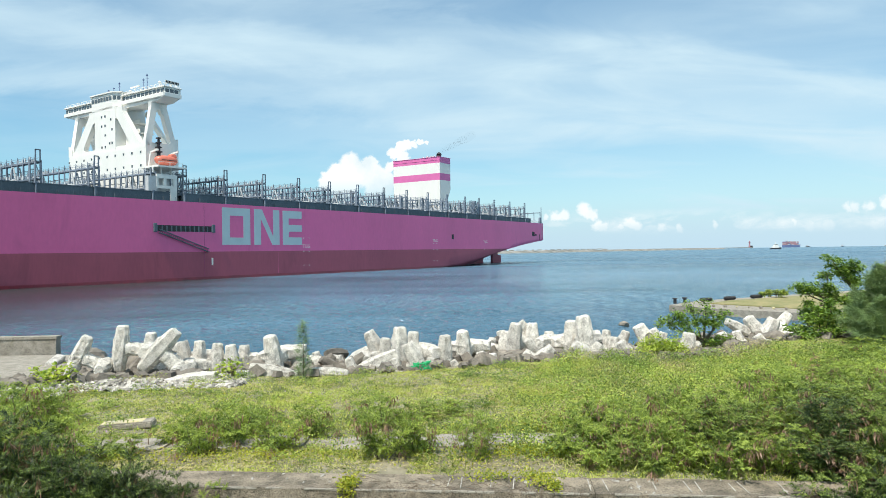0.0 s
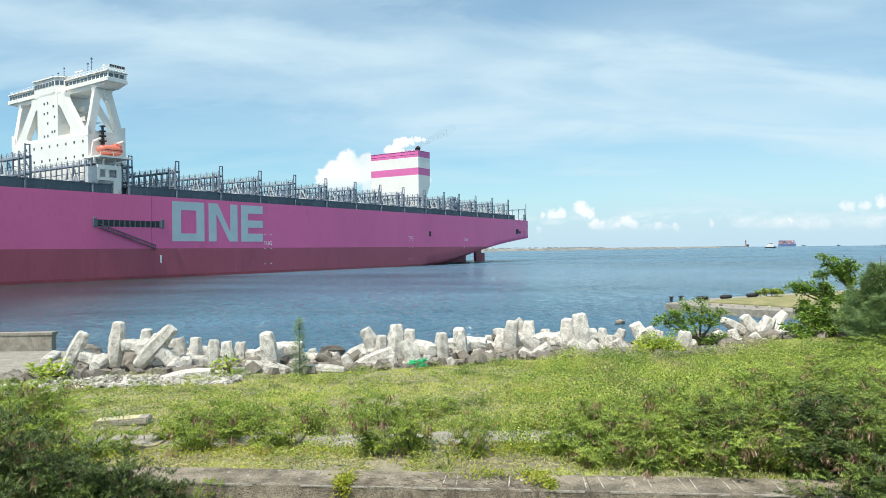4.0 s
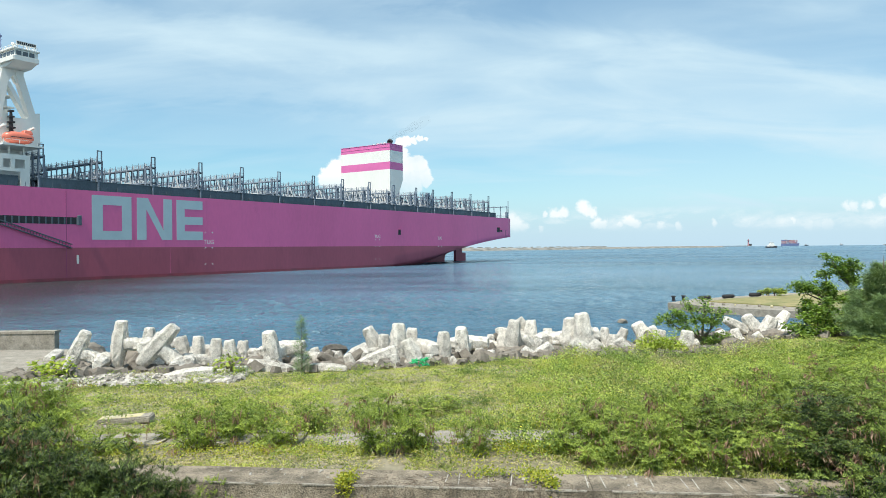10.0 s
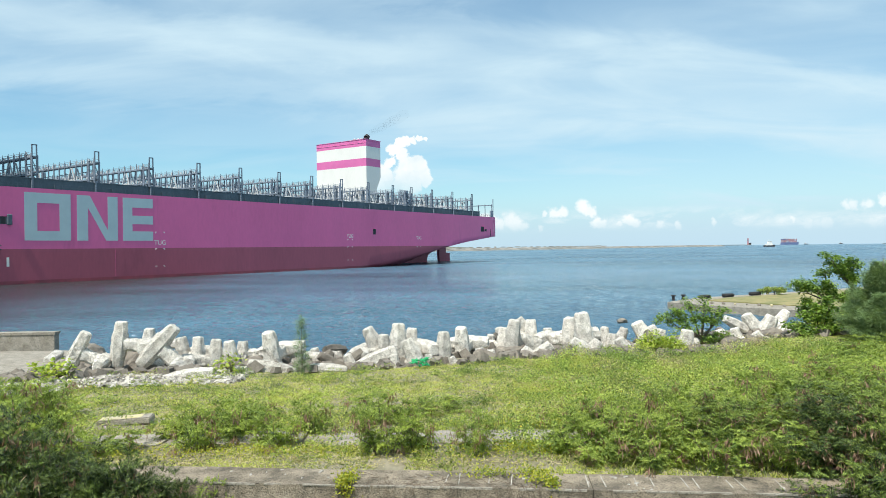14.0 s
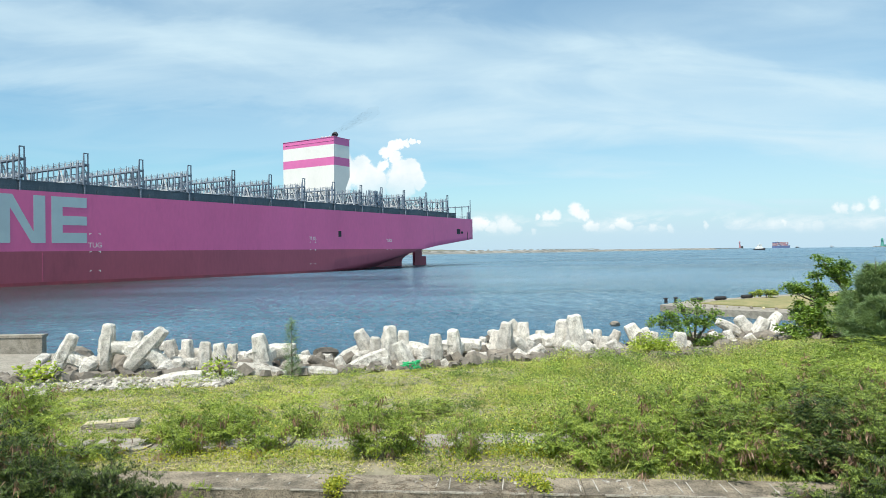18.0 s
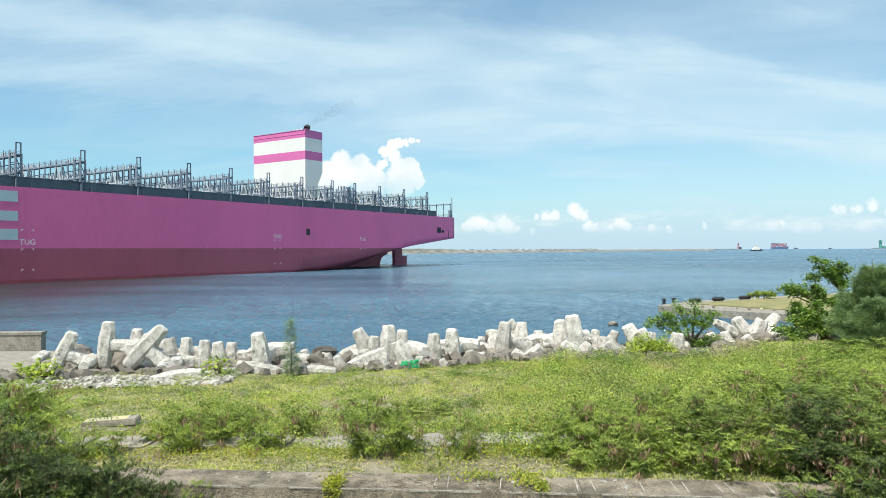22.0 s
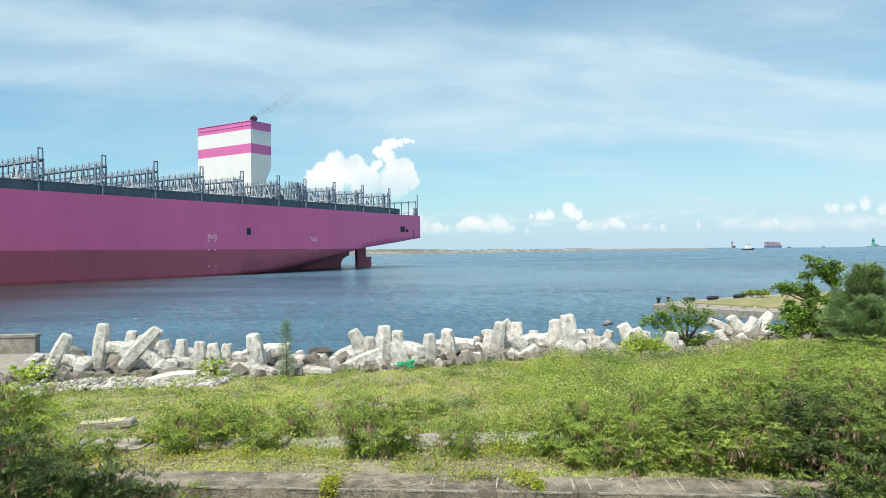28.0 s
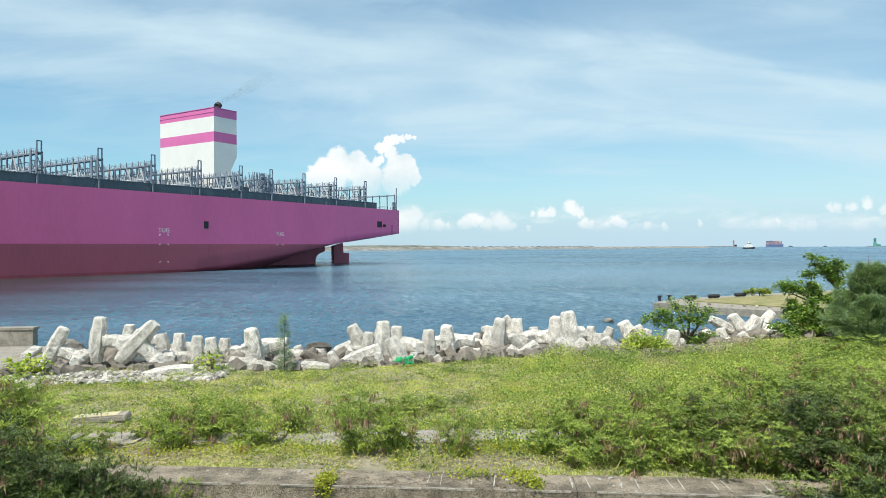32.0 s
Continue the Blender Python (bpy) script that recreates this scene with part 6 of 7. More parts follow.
def blades(rng, base, way, length, wide, bend):
    """Slender three-cornered leaves."""
    n = len(base)
    length = np.broadcast_to(np.asarray(length), (n,))[:, None]
    wide = np.broadcast_to(np.asarray(wide), (n,))[:, None]
    side = unit(np.cross(way, rng.normal(size=(n, 3)) * 0.35 + np.array((0, 0, 1.0)))) * wide / 2
    tip = base + way * length - np.array((0, 0, bend)) * length
    verts = np.stack((base - side, base + side, tip), 1).reshape(-1, 3)
    return verts, np.arange(3 * n).reshape(n, 3)


def fronds(rng, base, way, length, pairs, pinna, wide):
    """Feathery fronds: pairs of narrow pinnae along a drooping stalk."""
    n = len(base)
    k = np.linspace(0.18, 1.0, pairs)
    side = unit(np.cross(way, np.array((0, 0, 1.0)) + rng.normal(size=(n, 3)) * 0.7))
    length = length[:, None, None]
    spine = base[:, None, :] + way[:, None, :] * length * k[None, :, None]
    spine = spine - np.array((0, 0, 1.0)) * (length * 0.35 * (k ** 2)[None, :, None])
    out = []
    for s in (-1, 1):
        d = unit(side[:, None, :] * s + way[:, None, :] * 0.55 + rng.normal(size=(n, pairs, 3)) * 0.22)
        out.append((spine.reshape(-1, 3), d.reshape(-1, 3)))
    b = np.concatenate([o[0] for o in out])
    d = np.concatenate([o[1] for o in out])
    size = pinna * rng.uniform(0.7, 1.15, len(b))
    return blades(rng, b, d, size, wide, 0.15)


def bush(seed, r, h, wands, nodes, leaf="leaf_bush", start=0.3, size=1.0, pods=0.4, pairs=10, slim=0.022):
    """A feathery shrub: slender wands from one foot, whorls of drooping pinnate fronds at their nodes, bunches of dry pods."""
    rng = np.random.default_rng(seed)
    root = thing("shrub", "", "")
    a = rng.uniform(0, math.tau, wands)
    far = r * np.sqrt(rng.uniform(0.02, 1, wands))
    high = h * np.sqrt(np.maximum(0.12, 1 - 0.75 * (far / r) ** 2)) * rng.uniform(0.55, 1.08, wands)
    tip = np.stack((far * np.cos(a), far * np.sin(a), high), 1)
    foot = tip * np.array((0.3, 0.3, 0.0)) + rng.normal(size=tip.shape) * np.array((0.06, 0.06, 0))
    k = np.tile(np.linspace(start, 1.0, nodes), wands) + rng.normal(size=wands * nodes) * 0.05
    pick = np.repeat(np.arange(wands), nodes)
    node = foot[pick] + (tip - foot)[pick] * np.stack((np.abs(k) ** 1.5, np.abs(k) ** 1.5, k), 1)
    node += rng.normal(size=node.shape) * 0.03
    whorl = 7
    base = np.repeat(node, whorl, 0)
    n = len(base)
    turn = np.tile(np.arange(whorl) * math.tau / whorl, len(node)) + np.repeat(rng.uniform(0, math.tau, len(node)), whorl) + rng.normal(size=n) * 0.25
    rise = np.repeat(0.25 + 0.85 * np.clip(k, 0, 1) ** 2, whorl) + rng.normal(size=n) * 0.35
    way = unit(np.stack((np.cos(turn), np.sin(turn), rise), 1) + (tip * np.array((0.45 / r, 0.45 / r, 0)))[np.repeat(pick, whorl)])
    v, f = fronds(rng, base, way, rng.uniform(0.2, 0.36, n) * size, pairs, 0.064 * size, slim * size)
    arrays("crown", v, f, leaf, root)
    bunch = max(2, int(wands * pods))
    each = 22
    spots = np.repeat(rng.choice(np.nonzero(k > 0.5)[0], bunch, replace=False), each)
    hung = node[spots] + (tip * np.array((0.16 / r, 0.16 / r, 0)))[pick[spots]] + np.repeat(rng.normal(size=(bunch, 3)) * 0.08, each, 0) + rng.normal(size=(len(spots), 3)) * np.array((0.06, 0.06, 0.07))
    v, f = leaves(rng, hung, unit(rng.normal(size=hung.shape) * 0.4 + np.array((0, 0, -1.0))), rng.uniform(0.12, 0.22, len(spots)), 0.026)
    arrays("seed_pod", v, f, "dry", root)["kind"] = "stuff"
    for j in range(min(wands, 9)):
        bm = bmesh.new()
        lo, hi = Vector([float(c) for c in foot[j]]), Vector([float(c) for c in tip[j]])
        mid = Vector((lo.x + (hi.x - lo.x) * 0.35, lo.y + (hi.y - lo.y) * 0.35, hi.z * 0.5))
        tube(bm, lo - Vector((0, 0, 0.08)), mid, 0.013, 0.010, 5)
        tube(bm, mid, hi, 0.010, 0.004, 5)
        part("stem", bm, "bark", root)
    return root


# low, knee-high and tall forms: radius, height
FORMS = {"low": (0.8, 0.7), "knee-high": (1.0, 1.2), "tall": (1.1, 2.0), "arching": (1.1, 2.0)}
SHRUBS = {
    "low": [bush(s, 0.8, 0.7, 15, 3) for s in (1, 2, 3)],
    "knee-high": [bush(s, 1.0, 1.2, 24, 4, pods=0.7, slim=0.019) for s in (4, 5, 6)],
    # tall and arching crowns take the leaf colours darkened as shade
    "tall": [bush(s, 1.1, 2.0, 25, 5, leaf, 0.52, 1.15, 1.3, 11, 0.018) for s, leaf in ((7, "leaf_tall"), (8, "leaf_shade"), (9, "leaf_shade"))],
    "arching": [bush(s, 1.1, 2.0, 22, 4, leaf, 0.6, 1.35, 1.0, 16, 0.012) for s, leaf in ((10, "leaf_shade"), (11, "leaf_shade"), (12, "leaf_shade"))],
}
SHRUB_WORDS = "feathery green shrub with fine pinnate leaves and brown pods"


def plant_shrubs():
    rng = random.Random(31)
    west = [(-8.9, 12.7, 1.3, 2.9, 1.2), (-7.6, 12.5, 1.3, 2.7, 1.0), (-6.7, 12.3, 1.3, 2.4, 0.9), (-6.0, 12.5, 1.3, 2.0, 0.7), (-5.5, 12.6, 1.3, 1.6, 0.5), (-7.1, 12.1, 1.3, 2.1, 0.9), (-5.9, 12.1, 1.3, 2.15, 0.75), (-5.3, 12.3, 1.3, 1.9, 0.65), (-4.9, 12.4, 1.3, 1.55, 0.5), (-8.1, 12.0, 1.3, 2.3, 1.0), (-9.2, 12.1, 1.3, 2.5, 1.0), (-9.4, 14.1, 2.3, 1.25, 1.1), (-6.4, 12.8, 1.3, 1.5, 0.9), (-10.9, 13.6, 2.0, 2.0, 1.3), (-9.5, 15.3, 2.5, 1.5, 1.2), (-8.3, 14.8, 2.5, 0.8, 0.8), (-10.0, 13.1, 1.3, 2.5, 1.3), (-8.2, 13.0, 1.3, 2.2, 1.1), (-7.2, 12.9, 1.3, 1.7, 0.9), (-11.2, 16.6, 2.5, 1.5, 1.2), (-10.6, 18.6, 2.5, 1.1, 1.0), (-12.3, 18.2, 2.5, 1.2, 1.1)]
    middle = [(-6.4, 16.6, 2.5, 0.7, 0.7), (-5.7, 15.6, 2.5, 0.75, 0.7), (-4.9, 16.6, 2.5, 0.85, 0.8), (-4.0, 15.7, 2.5, 0.7, 0.7), (-3.3, 17.0, 2.5, 0.8, 0.7), (-5.2, 17.8, 2.5, 0.6, 0.8), (-7.3, 15.4, 2.5, 0.5, 0.6), (-1.35, 15.1, 2.5, 1.25, 0.85), (-0.75, 15.4, 2.5, 0.8, 0.6), (0.65, 15.0, 2.5, 0.9, 0.55), (-1.7, 18.3, 2.5, 0.55, 0.8), (-0.2, 18.6, 2.5, 0.45, 0.8), (-4.4, 12.9, 1.3, 1.4, 0.45)]
    east = [(2.9, 15.0, 2.5, 0.75, 0.8), (3.7, 15.3, 2.5, 1.0, 0.9), (4.5, 14.7, 2.5, 1.05, 0.9), (5.3, 15.6, 2.5, 1.35, 1.0), (6.1, 14.7, 2.5, 1.35, 1.0), (7.0, 15.5, 2.5, 1.35, 1.1), (7.9, 14.4, 2.5, 1.5, 1.0), (9.0, 15.6, 2.5, 1.55, 1.2), (10.2, 14.8, 2.5, 1.6, 1.2), (7.4, 13.4, 2.4, 1.2, 0.9), (8.7, 13.2, 2.4, 1.6, 1.0), (9.8, 12.6, 2.3, 1.7, 1.2), (6.2, 17.4, 2.5, 0.8, 1.0), (7.7, 18.0, 2.5, 1.05, 1.2), (9.3, 18.5, 2.5, 1.25, 1.3), (11.1, 18.0, 2.5, 1.35, 1.3), (12.8, 19.0, 2.5, 1.15, 1.3)]
    east2 = [(4.9, 18.0, 2.5, 0.5, 0.9), (8.3, 11.9, 1.3, 2.4, 0.9), (9.3, 11.6, 1.3, 2.6, 1.0), (7.2, 12.0, 1.3, 1.9, 0.9), (6.5, 12.2, 1.3, 1.6, 0.8), (7.8, 11.7, 1.3, 1.9, 0.9), (3.9, 17.2, 2.5, 0.7, 0.9), (10.3, 20.2, 2.5, 0.7, 1.3), (3.3, 14.3, 2.5, 0.55, 0.7), (4.5, 14.0, 2.5, 0.7, 0.8), (5.5, 13.9, 2.5, 0.75, 0.85), (6.6, 13.7, 2.5, 0.9, 0.9), (8.2, 16.6, 2.5, 1.1, 1.1), (10.6, 16.4, 2.5, 1.3, 1.2)]
    far = [(13.2, 23.0, 2.5, 0.55, 1.2), (14.9, 24.4, 2.5, 0.6, 1.3), (16.3, 26.3, 2.5, 0.6, 1.3), (17.6, 27.8, 2.5, 0.65, 1.4), (15.9, 28.6, 2.4, 0.4, 1.2), (14.3, 27.0, 2.4, 0.4, 1.1), (17.2, 30.2, 2.3, 0.55, 1.2), (12.6, 21.0, 2.5, 0.65, 1.2), (14.4, 21.6, 2.5, 0.8, 1.3)]
    used = set()
    for x, y, z, h, r in west + middle + east + east2 + far:
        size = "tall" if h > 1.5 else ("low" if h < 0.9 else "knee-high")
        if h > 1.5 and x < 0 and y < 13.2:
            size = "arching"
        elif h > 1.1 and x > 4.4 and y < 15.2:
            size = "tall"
        k = rng.randrange(3)
        m = Matrix.Translation((x, y, z)) @ Matrix.Rotation(rng.uniform(0, 6.28), 4, "Z")
        if (size, k) not in used:
            used.add((size, k))
            ob = SHRUBS[size][k]
            ob.matrix_basis = m
        else:
            ob = copy_thing(SHRUBS[size][k], m)
        ob.scale = (r / FORMS[size][0],) * 2 + (h / FORMS[size][1],)
        tagged(ob, f"{size} " + SHRUB_WORDS, "shrub", "feathery shrubs on the bank")
    for size, kinds in SHRUBS.items():
        for k, ob in enumerate(kinds):
            if (size, k) not in used:
                ob.matrix_basis = Matrix.Translation((12.5 + k, 17.5, 2.5))
                tagged(ob, f"{size} " + SHRUB_WORDS, "shrub", "feathery shrubs on the bank")


plant_shrubs()


def broadleaf(name, words, at, height, limbs, clusters, per, seed, leaf=0.17, flat=0.55, green="leaf_tree", near=0.45, fork=None):
    """A small shore tree: tapered trunk, limbs, and tiers of broad leaves in clusters."""
    rng = np.random.default_rng(seed)
    root = thing(name, words, "tree", pose(*at))
    bm = bmesh.new()
    top = Vector(fork) if fork else Vector((0.1, 0, height * 0.55))
    tube(bm, (0, 0, -1.3), top, 0.09, 0.05, 8)
    part("trunk", bm, "bark", root)
    heads = []
    for k, (x, y, z) in enumerate(limbs):
        bm = bmesh.new()
        a = top + Vector((0, 0, -0.3 * rng.random())) if fork else Vector((0.05, 0, height * (0.25 + 0.25 * rng.random())))
        b = Vector((x, y, z))
        mid = a.lerp(b, 0.55) + Vector((0, 0, -0.12))
        tube(bm, a, mid, 0.045, 0.032, 6)
        tube(bm, mid, b, 0.032, 0.015, 6)
        part("limb", bm, "bark", root)
        for j in range(clusters):
            s = rng.uniform(near, 1.05)
            p = np.array(a.lerp(b, s)) + rng.normal(size=3) * np.array((0.2, 0.2, 0.12))
            heads.append(p)
    heads = np.array(heads)
    n = len(heads) * per
    base = np.repeat(heads, per, 0) + rng.normal(size=(n, 3)) * np.array((0.13, 0.13, 0.08))
    way = unit(rng.normal(size=(n, 3)) * np.array((1, 1, flat)) + np.array((0, 0, 0.3)))
    v, f = leaves(rng, base, way, rng.uniform(0.7, 1.2, n) * leaf, leaf * 0.62, 0.2)
    arrays("crown", v, f, green, root)
    return root


def needle_tree(name, words, at, height, radius, sprays, seed, narrow=False):
    """A casuarina: a straight trunk and hazy, drooping sprays of needles."""
    rng = np.random.default_rng(seed)
    root = thing(name, words, "tree", pose(*at))
    bm = bmesh.new()
    tube(bm, (0, 0, -0.9), (0, 0, height * 0.95), 0.03 if narrow else 0.09, 0.008, 6)
    part("trunk", bm, "bark", root)
    if narrow:
        k = rng.uniform(0.05, 1.0, sprays)
        a = rng.uniform(0, math.tau, sprays)
        reach = radius * ((1 - k) ** 0.7 * 0.9 + 0.1) * np.sqrt(rng.uniform(0.1, 1, sprays))
        p = np.stack((reach * np.cos(a), reach * np.sin(a), k * height), 1)
    else:
        # sprays gather along ascending branches of uneven length
        arms = 170
        z0 = rng.uniform(0.02, 0.8, arms)
        turn = rng.uniform(0, math.tau, arms)
        far = radius * (1.05 - z0) * rng.uniform(0.55, 1.1, arms)
        arm = rng.integers(0, arms, sprays)
        along = rng.uniform(0.25, 1.0, sprays)
        a = turn[arm] + rng.normal(size=sprays) * 0.16
        reach = far[arm] * along
        p = np.stack((reach * np.cos(a), reach * np.sin(a), z0[arm] * height + reach * 0.55 + rng.normal(size=sprays) * 0.1), 1)
        p[:, 2] = np.clip(p[:, 2], 0.05, height * 1.05)
    out = np.stack((np.cos(a), np.sin(a), np.full(sprays, 0.7)), 1)
    each = 11
    base = np.repeat(p, each, 0) + rng.normal(size=(sprays * each, 3)) * 0.05
    way = unit(np.repeat(out, each, 0) + rng.normal(size=(sprays * each, 3)) * 0.5)
    v, f = blades(rng, base, way, rng.uniform(0.12, 0.3, sprays * each), 0.016 if narrow else 0.022, 0.3)
    arrays("crown", v, f, "leaf_pine", root)
    for j in range(0 if narrow else 7):
        bm = bmesh.new()
        z = height * (0.15 + 0.1 * j)
        ang = j * 2.4
        r = radius * (1 - z / height) * 0.8
        tube(bm, (0, 0, z), (r * math.cos(ang), r * math.sin(ang), z + r * 0.6), 0.03, 0.01, 5)
        part("limb", bm, "bark", root)
    return root


broadleaf("shore_tree", "green broad-leaved shore tree with tiered open branches", (21.6, 38.0, 1.7), 4.2, [(-2.0, 0, 3.05), (-1.6, 0.2, 3.15), (-1.1, -0.1, 3.0), (-0.3, 0, 3.8), (-0.35, 0.1, 3.2), (-0.2, -0.1, 2.8), (-1.8, -0.2, 2.0), (-1.3, 0.1, 1.5), (-0.6, -0.4, 1.2)], 9, 40, 5, 0.17, near=0.6, fork=(-0.2, 0, 2.3))
broadleaf("shore_tree", "spreading green shore tree with one long leafy bough", (22.95, 38.4, 1.7), 4.4, [(-1.2, 0, 4.55), (-0.95, 0.1, 4.3), (-0.6, 0, 4.05), (-0.2, 0.1, 3.6), (0.15, 0, 4.4), (0.05, 0.1, 4.0), (0.2, 0, 3.3), (-1.4, -0.3, 2.2), (-0.6, -0.4, 2.1), (0.3, -0.5, 2.4), (-2.2, -0.3, 1.6), (-1.0, -0.5, 1.4), (0.2, -0.6, 1.5)], 9, 40, 15, 0.17, near=0.6, fork=(0.1, 0, 2.9))
broadleaf("shore_bush", "low green broad-leaved bush spreading at the water edge", (20.3, 36.2, 1.7), 1.4, [(-1.5, 0, 0.9), (-0.8, 0, 1.2), (0.1, 0, 1.3), (0.9, 0, 1.35), (-1.0, -0.4, 0.55), (0.4, -0.6, 0.8), (1.7, 0, 1.4)], 9, 48, 6, 0.17, green="weed")
broadleaf("shore_tree", "small broad-leaved tree among the armour units", (12.25, 32.5, 1.9), 1.5, [(-1.8, 0, 1.75), (-1.4, 0.1, 1.85), (-1.0, 0, 1.85), (-0.5, 0.1, 2.35), (0.2, 0, 2.4), (0.75, 0, 1.85), (1.1, 0.1, 1.95), (0.05, -0.1, 1.8), (-0.75, -0.1, 1.3), (0.9, -0.2, 0.9), (0.4, -0.3, 0.7)], 7, 36, 7, 0.15, near=0.62)
broadleaf("quay_scrub", "low green scrub growing on the quay top", (40.2, 83.0, 0.8), 0.8, [(-1.6, 0, 0.6), (-0.8, 0, 0.8), (0.1, 0, 0.75), (0.9, 0, 0.65), (1.6, 0, 0.5)], 8, 34, 21, 0.24, green="weed")
broadleaf("young_shrub", "bright yellow-green leafy shrub at the grass edge", (9.0, 28.4, 2.5), 0.6, [(-0.8, 0, 0.4), (-0.3, 0, 0.66), (0.2, 0, 0.72), (0.7, 0, 0.5), (0.0, -0.3, 0.4), (-0.5, -0.2, 0.3), (0.5, -0.2, 0.3)], 9, 44, 8, 0.11, green="leaf_fresh")
broadleaf("shore_bush", "dense dark green broad-leaved bush under the trees", (18.45, 33.6, 2.0), 1.2, [(-1.4, 0, 0.9), (-0.8, 0, 1.4), (-0.1, 0, 1.9), (0.6, 0, 2.1), (1.2, 0, 1.7), (-0.9, -0.4, 0.6), (0.3, -0.5, 0.9), (1.5, -0.2, 1.0)], 8, 36, 14, 0.2)
broadleaf("leafy_weed", "bright green broad-leaved weed on the rubble edge", (-13.6, 24.0, 2.45), 0.6, [(-0.7, 0, 0.5), (0.0, 0, 0.75), (0.6, 0, 0.6), (0.2, -0.2, 0.4)], 4, 14, 9, 0.2, green="leaf_fresh")
broadleaf("leafy_weed", "bright green upright weed by the concrete blocks", (-7.7, 24.6, 2.4), 0.85, [(-0.15, 0, 0.5), (0.0, 0, 0.9), (0.15, 0, 0.6)], 5, 9, 10, 0.16, green="leaf_fresh")
needle_tree("casuarina_sapling", "slender grey-green casuarina sapling on the grass edge", (-5.15, 25.0, 2.4), 2.1, 0.28, 140, 11, True)
needle_tree("casuarina_tree", "dense hazy grey-green casuarina tree", (20.0, 31.0, 2.2), 4.5, 2.0, 15000, 12)
needle_tree("casuarina_tree", "low dense grey-green casuarina bush", (19.2, 29.5, 2.1), 2.9, 1.7, 6000, 13)


def on_apron(x, y):
    return y > 21.5 and x < -13.6 - (y - 22.0) * 0.36


def on_walk(x, y):
    """Where the old walk lies bare, with ragged edges."""
    half = 0.46 + 0.5 * noise.noise(Vector((x * 0.9, y * 0.5, 12))) - 0.25 * smooth(x, 4, 7)
    return abs(y - 16.2) < half or (y < 16.2 and -1.6 < x < 1.4 and noise.noise(Vector((x * 1.3, y * 1.6, 6))) > -0.05)


def build_grass():
    """Coastal grass, thick and thin by patches, as one sheet of blades."""
    rng = np.random.default_rng(77)
    n = 150000
    y = 12.6 + 24 * rng.random(n) ** 0.85
    x = (rng.random(n) - 0.5) * (y * 1.55) + 1.5
    keep = []
    zz = np.zeros(n)
    tall = np.zeros(n)
    for k in range(n):
        px, py = float(x[k]), float(y[k])
        edge = shore(px)
        if py < kerb_back(px) + 0.03:
            continue
        if py > edge + 1.0 + 0.8 * noise.noise(Vector((px, py, 0))):
            continue
        if on_apron(px, py) or (px < -9 and py > edge - 0.5):
            continue
        wet = noise.noise(Vector((px * 0.45, py * 0.6, 1.5)))
        if py < 18 and wet < -0.32 and rng.random() < 0.8:
            continue
        if on_walk(px, py) or (abs(px + 8.3) < 0.8 and 17.3 < py < 18.4):
            continue
        zz[k] = ground_z(px, py)
        tall[k] = 0.75 + 0.8 * wet + ((0.45 + 0.9 * max(0.0, noise.noise(Vector((px * 0.8, py * 0.8, 5))))) if px > 2 + (py - 22) * 0.4 else 0)
        keep.append(k)
    keep = np.array(keep)
    x, y, zz, tall = x[keep], y[keep], zz[keep], np.clip(tall[keep], 0.35, 2.6)
    per = 5
    base = np.repeat(np.stack((x, y, zz), 1), per, 0)
    base[:, :2] += rng.normal(size=(len(base), 2)) * 0.07
    t = np.repeat(tall, per)
    way = unit(rng.normal(size=(len(base), 3)) * np.array((0.6, 0.6, 0.25)) + np.array((0, 0, 0.75)))
    reach = t * rng.uniform(0.05, 0.14, len(base)) * np.repeat(0.7 + 1.2 * rng.random(len(x)) ** 5, per)
    v, f = blades(rng, base, way, reach, rng.uniform(0.016, 0.034, len(base)), 0.25)
    tagged(arrays("grass", v, f, "grass"), "bright green and straw-coloured coastal grass", "grass", kind="stuff")
    # clumps of weeds: fresh, deep green and dry ones, higher towards the east
    seeds = np.random.default_rng(78)
    kinds = {"weeds": [], "dark_weeds": [], "dry_tufts": []}
    for k in range(9000):
        px, py = float(seeds.uniform(-13, 17)), float(seeds.uniform(14.6, 30))
        lush = smooth(px, 0.5 + (py - 22) * 0.3, 5 + (py - 22) * 0.3)
        if py > shore(px) + 0.7 or on_walk(px, py) or on_apron(px, py) or noise.noise(Vector((px * 0.5, py * 0.65, 8))) < 0.05 - 0.45 * lush:
            continue
        r = (0.09 + 0.38 * float(seeds.random()) ** 3) * (1 + 0.4 * lush)
        h = r * float(seeds.uniform(0.5, 0.9)) * (1 + 0.3 * lush)
        n = int(20 + 150 * r * r + 60 * r)
        d = unit(seeds.normal(size=(n, 3)) + np.array((0, 0, 0.7)))
        d[:, 2] = np.abs(d[:, 2])
        at = d * np.array((r, r, h)) * seeds.uniform(0.75, 1.1, (n, 1)) + np.array((px, py, ground_z(px, py)))
        tone = noise.noise(Vector((px * 0.8, py * 0.9, 20))) + float(seeds.normal()) * 0.22
        # deep green mounds also stand in for the soft shadows of clumps
        kind = "dark_weeds" if tone > 0.10 else ("dry_tufts" if tone < -0.42 + 0.08 * (1 - lush) else "weeds")
        kinds[kind].append(np.concatenate((at, d, np.full((n, 1), 0.035 + 0.075 * r)), 1))
    words = {"weeds": ("weed", "bright green broad-leaved ground weeds in patches", "weeds"), "dark_weeds": ("weed_dark", "deep green leafy weeds in low mounds, darkened for clump shadow", "weeds"), "dry_tufts": ("straw", "dry straw-coloured tufts in the grass", "dry grass")}
    for kind, rows in kinds.items():
        rows = np.concatenate(rows)
        way = unit(rows[:, 3:6] * 0.7 + seeds.normal(size=(len(rows), 3)) * 0.6)
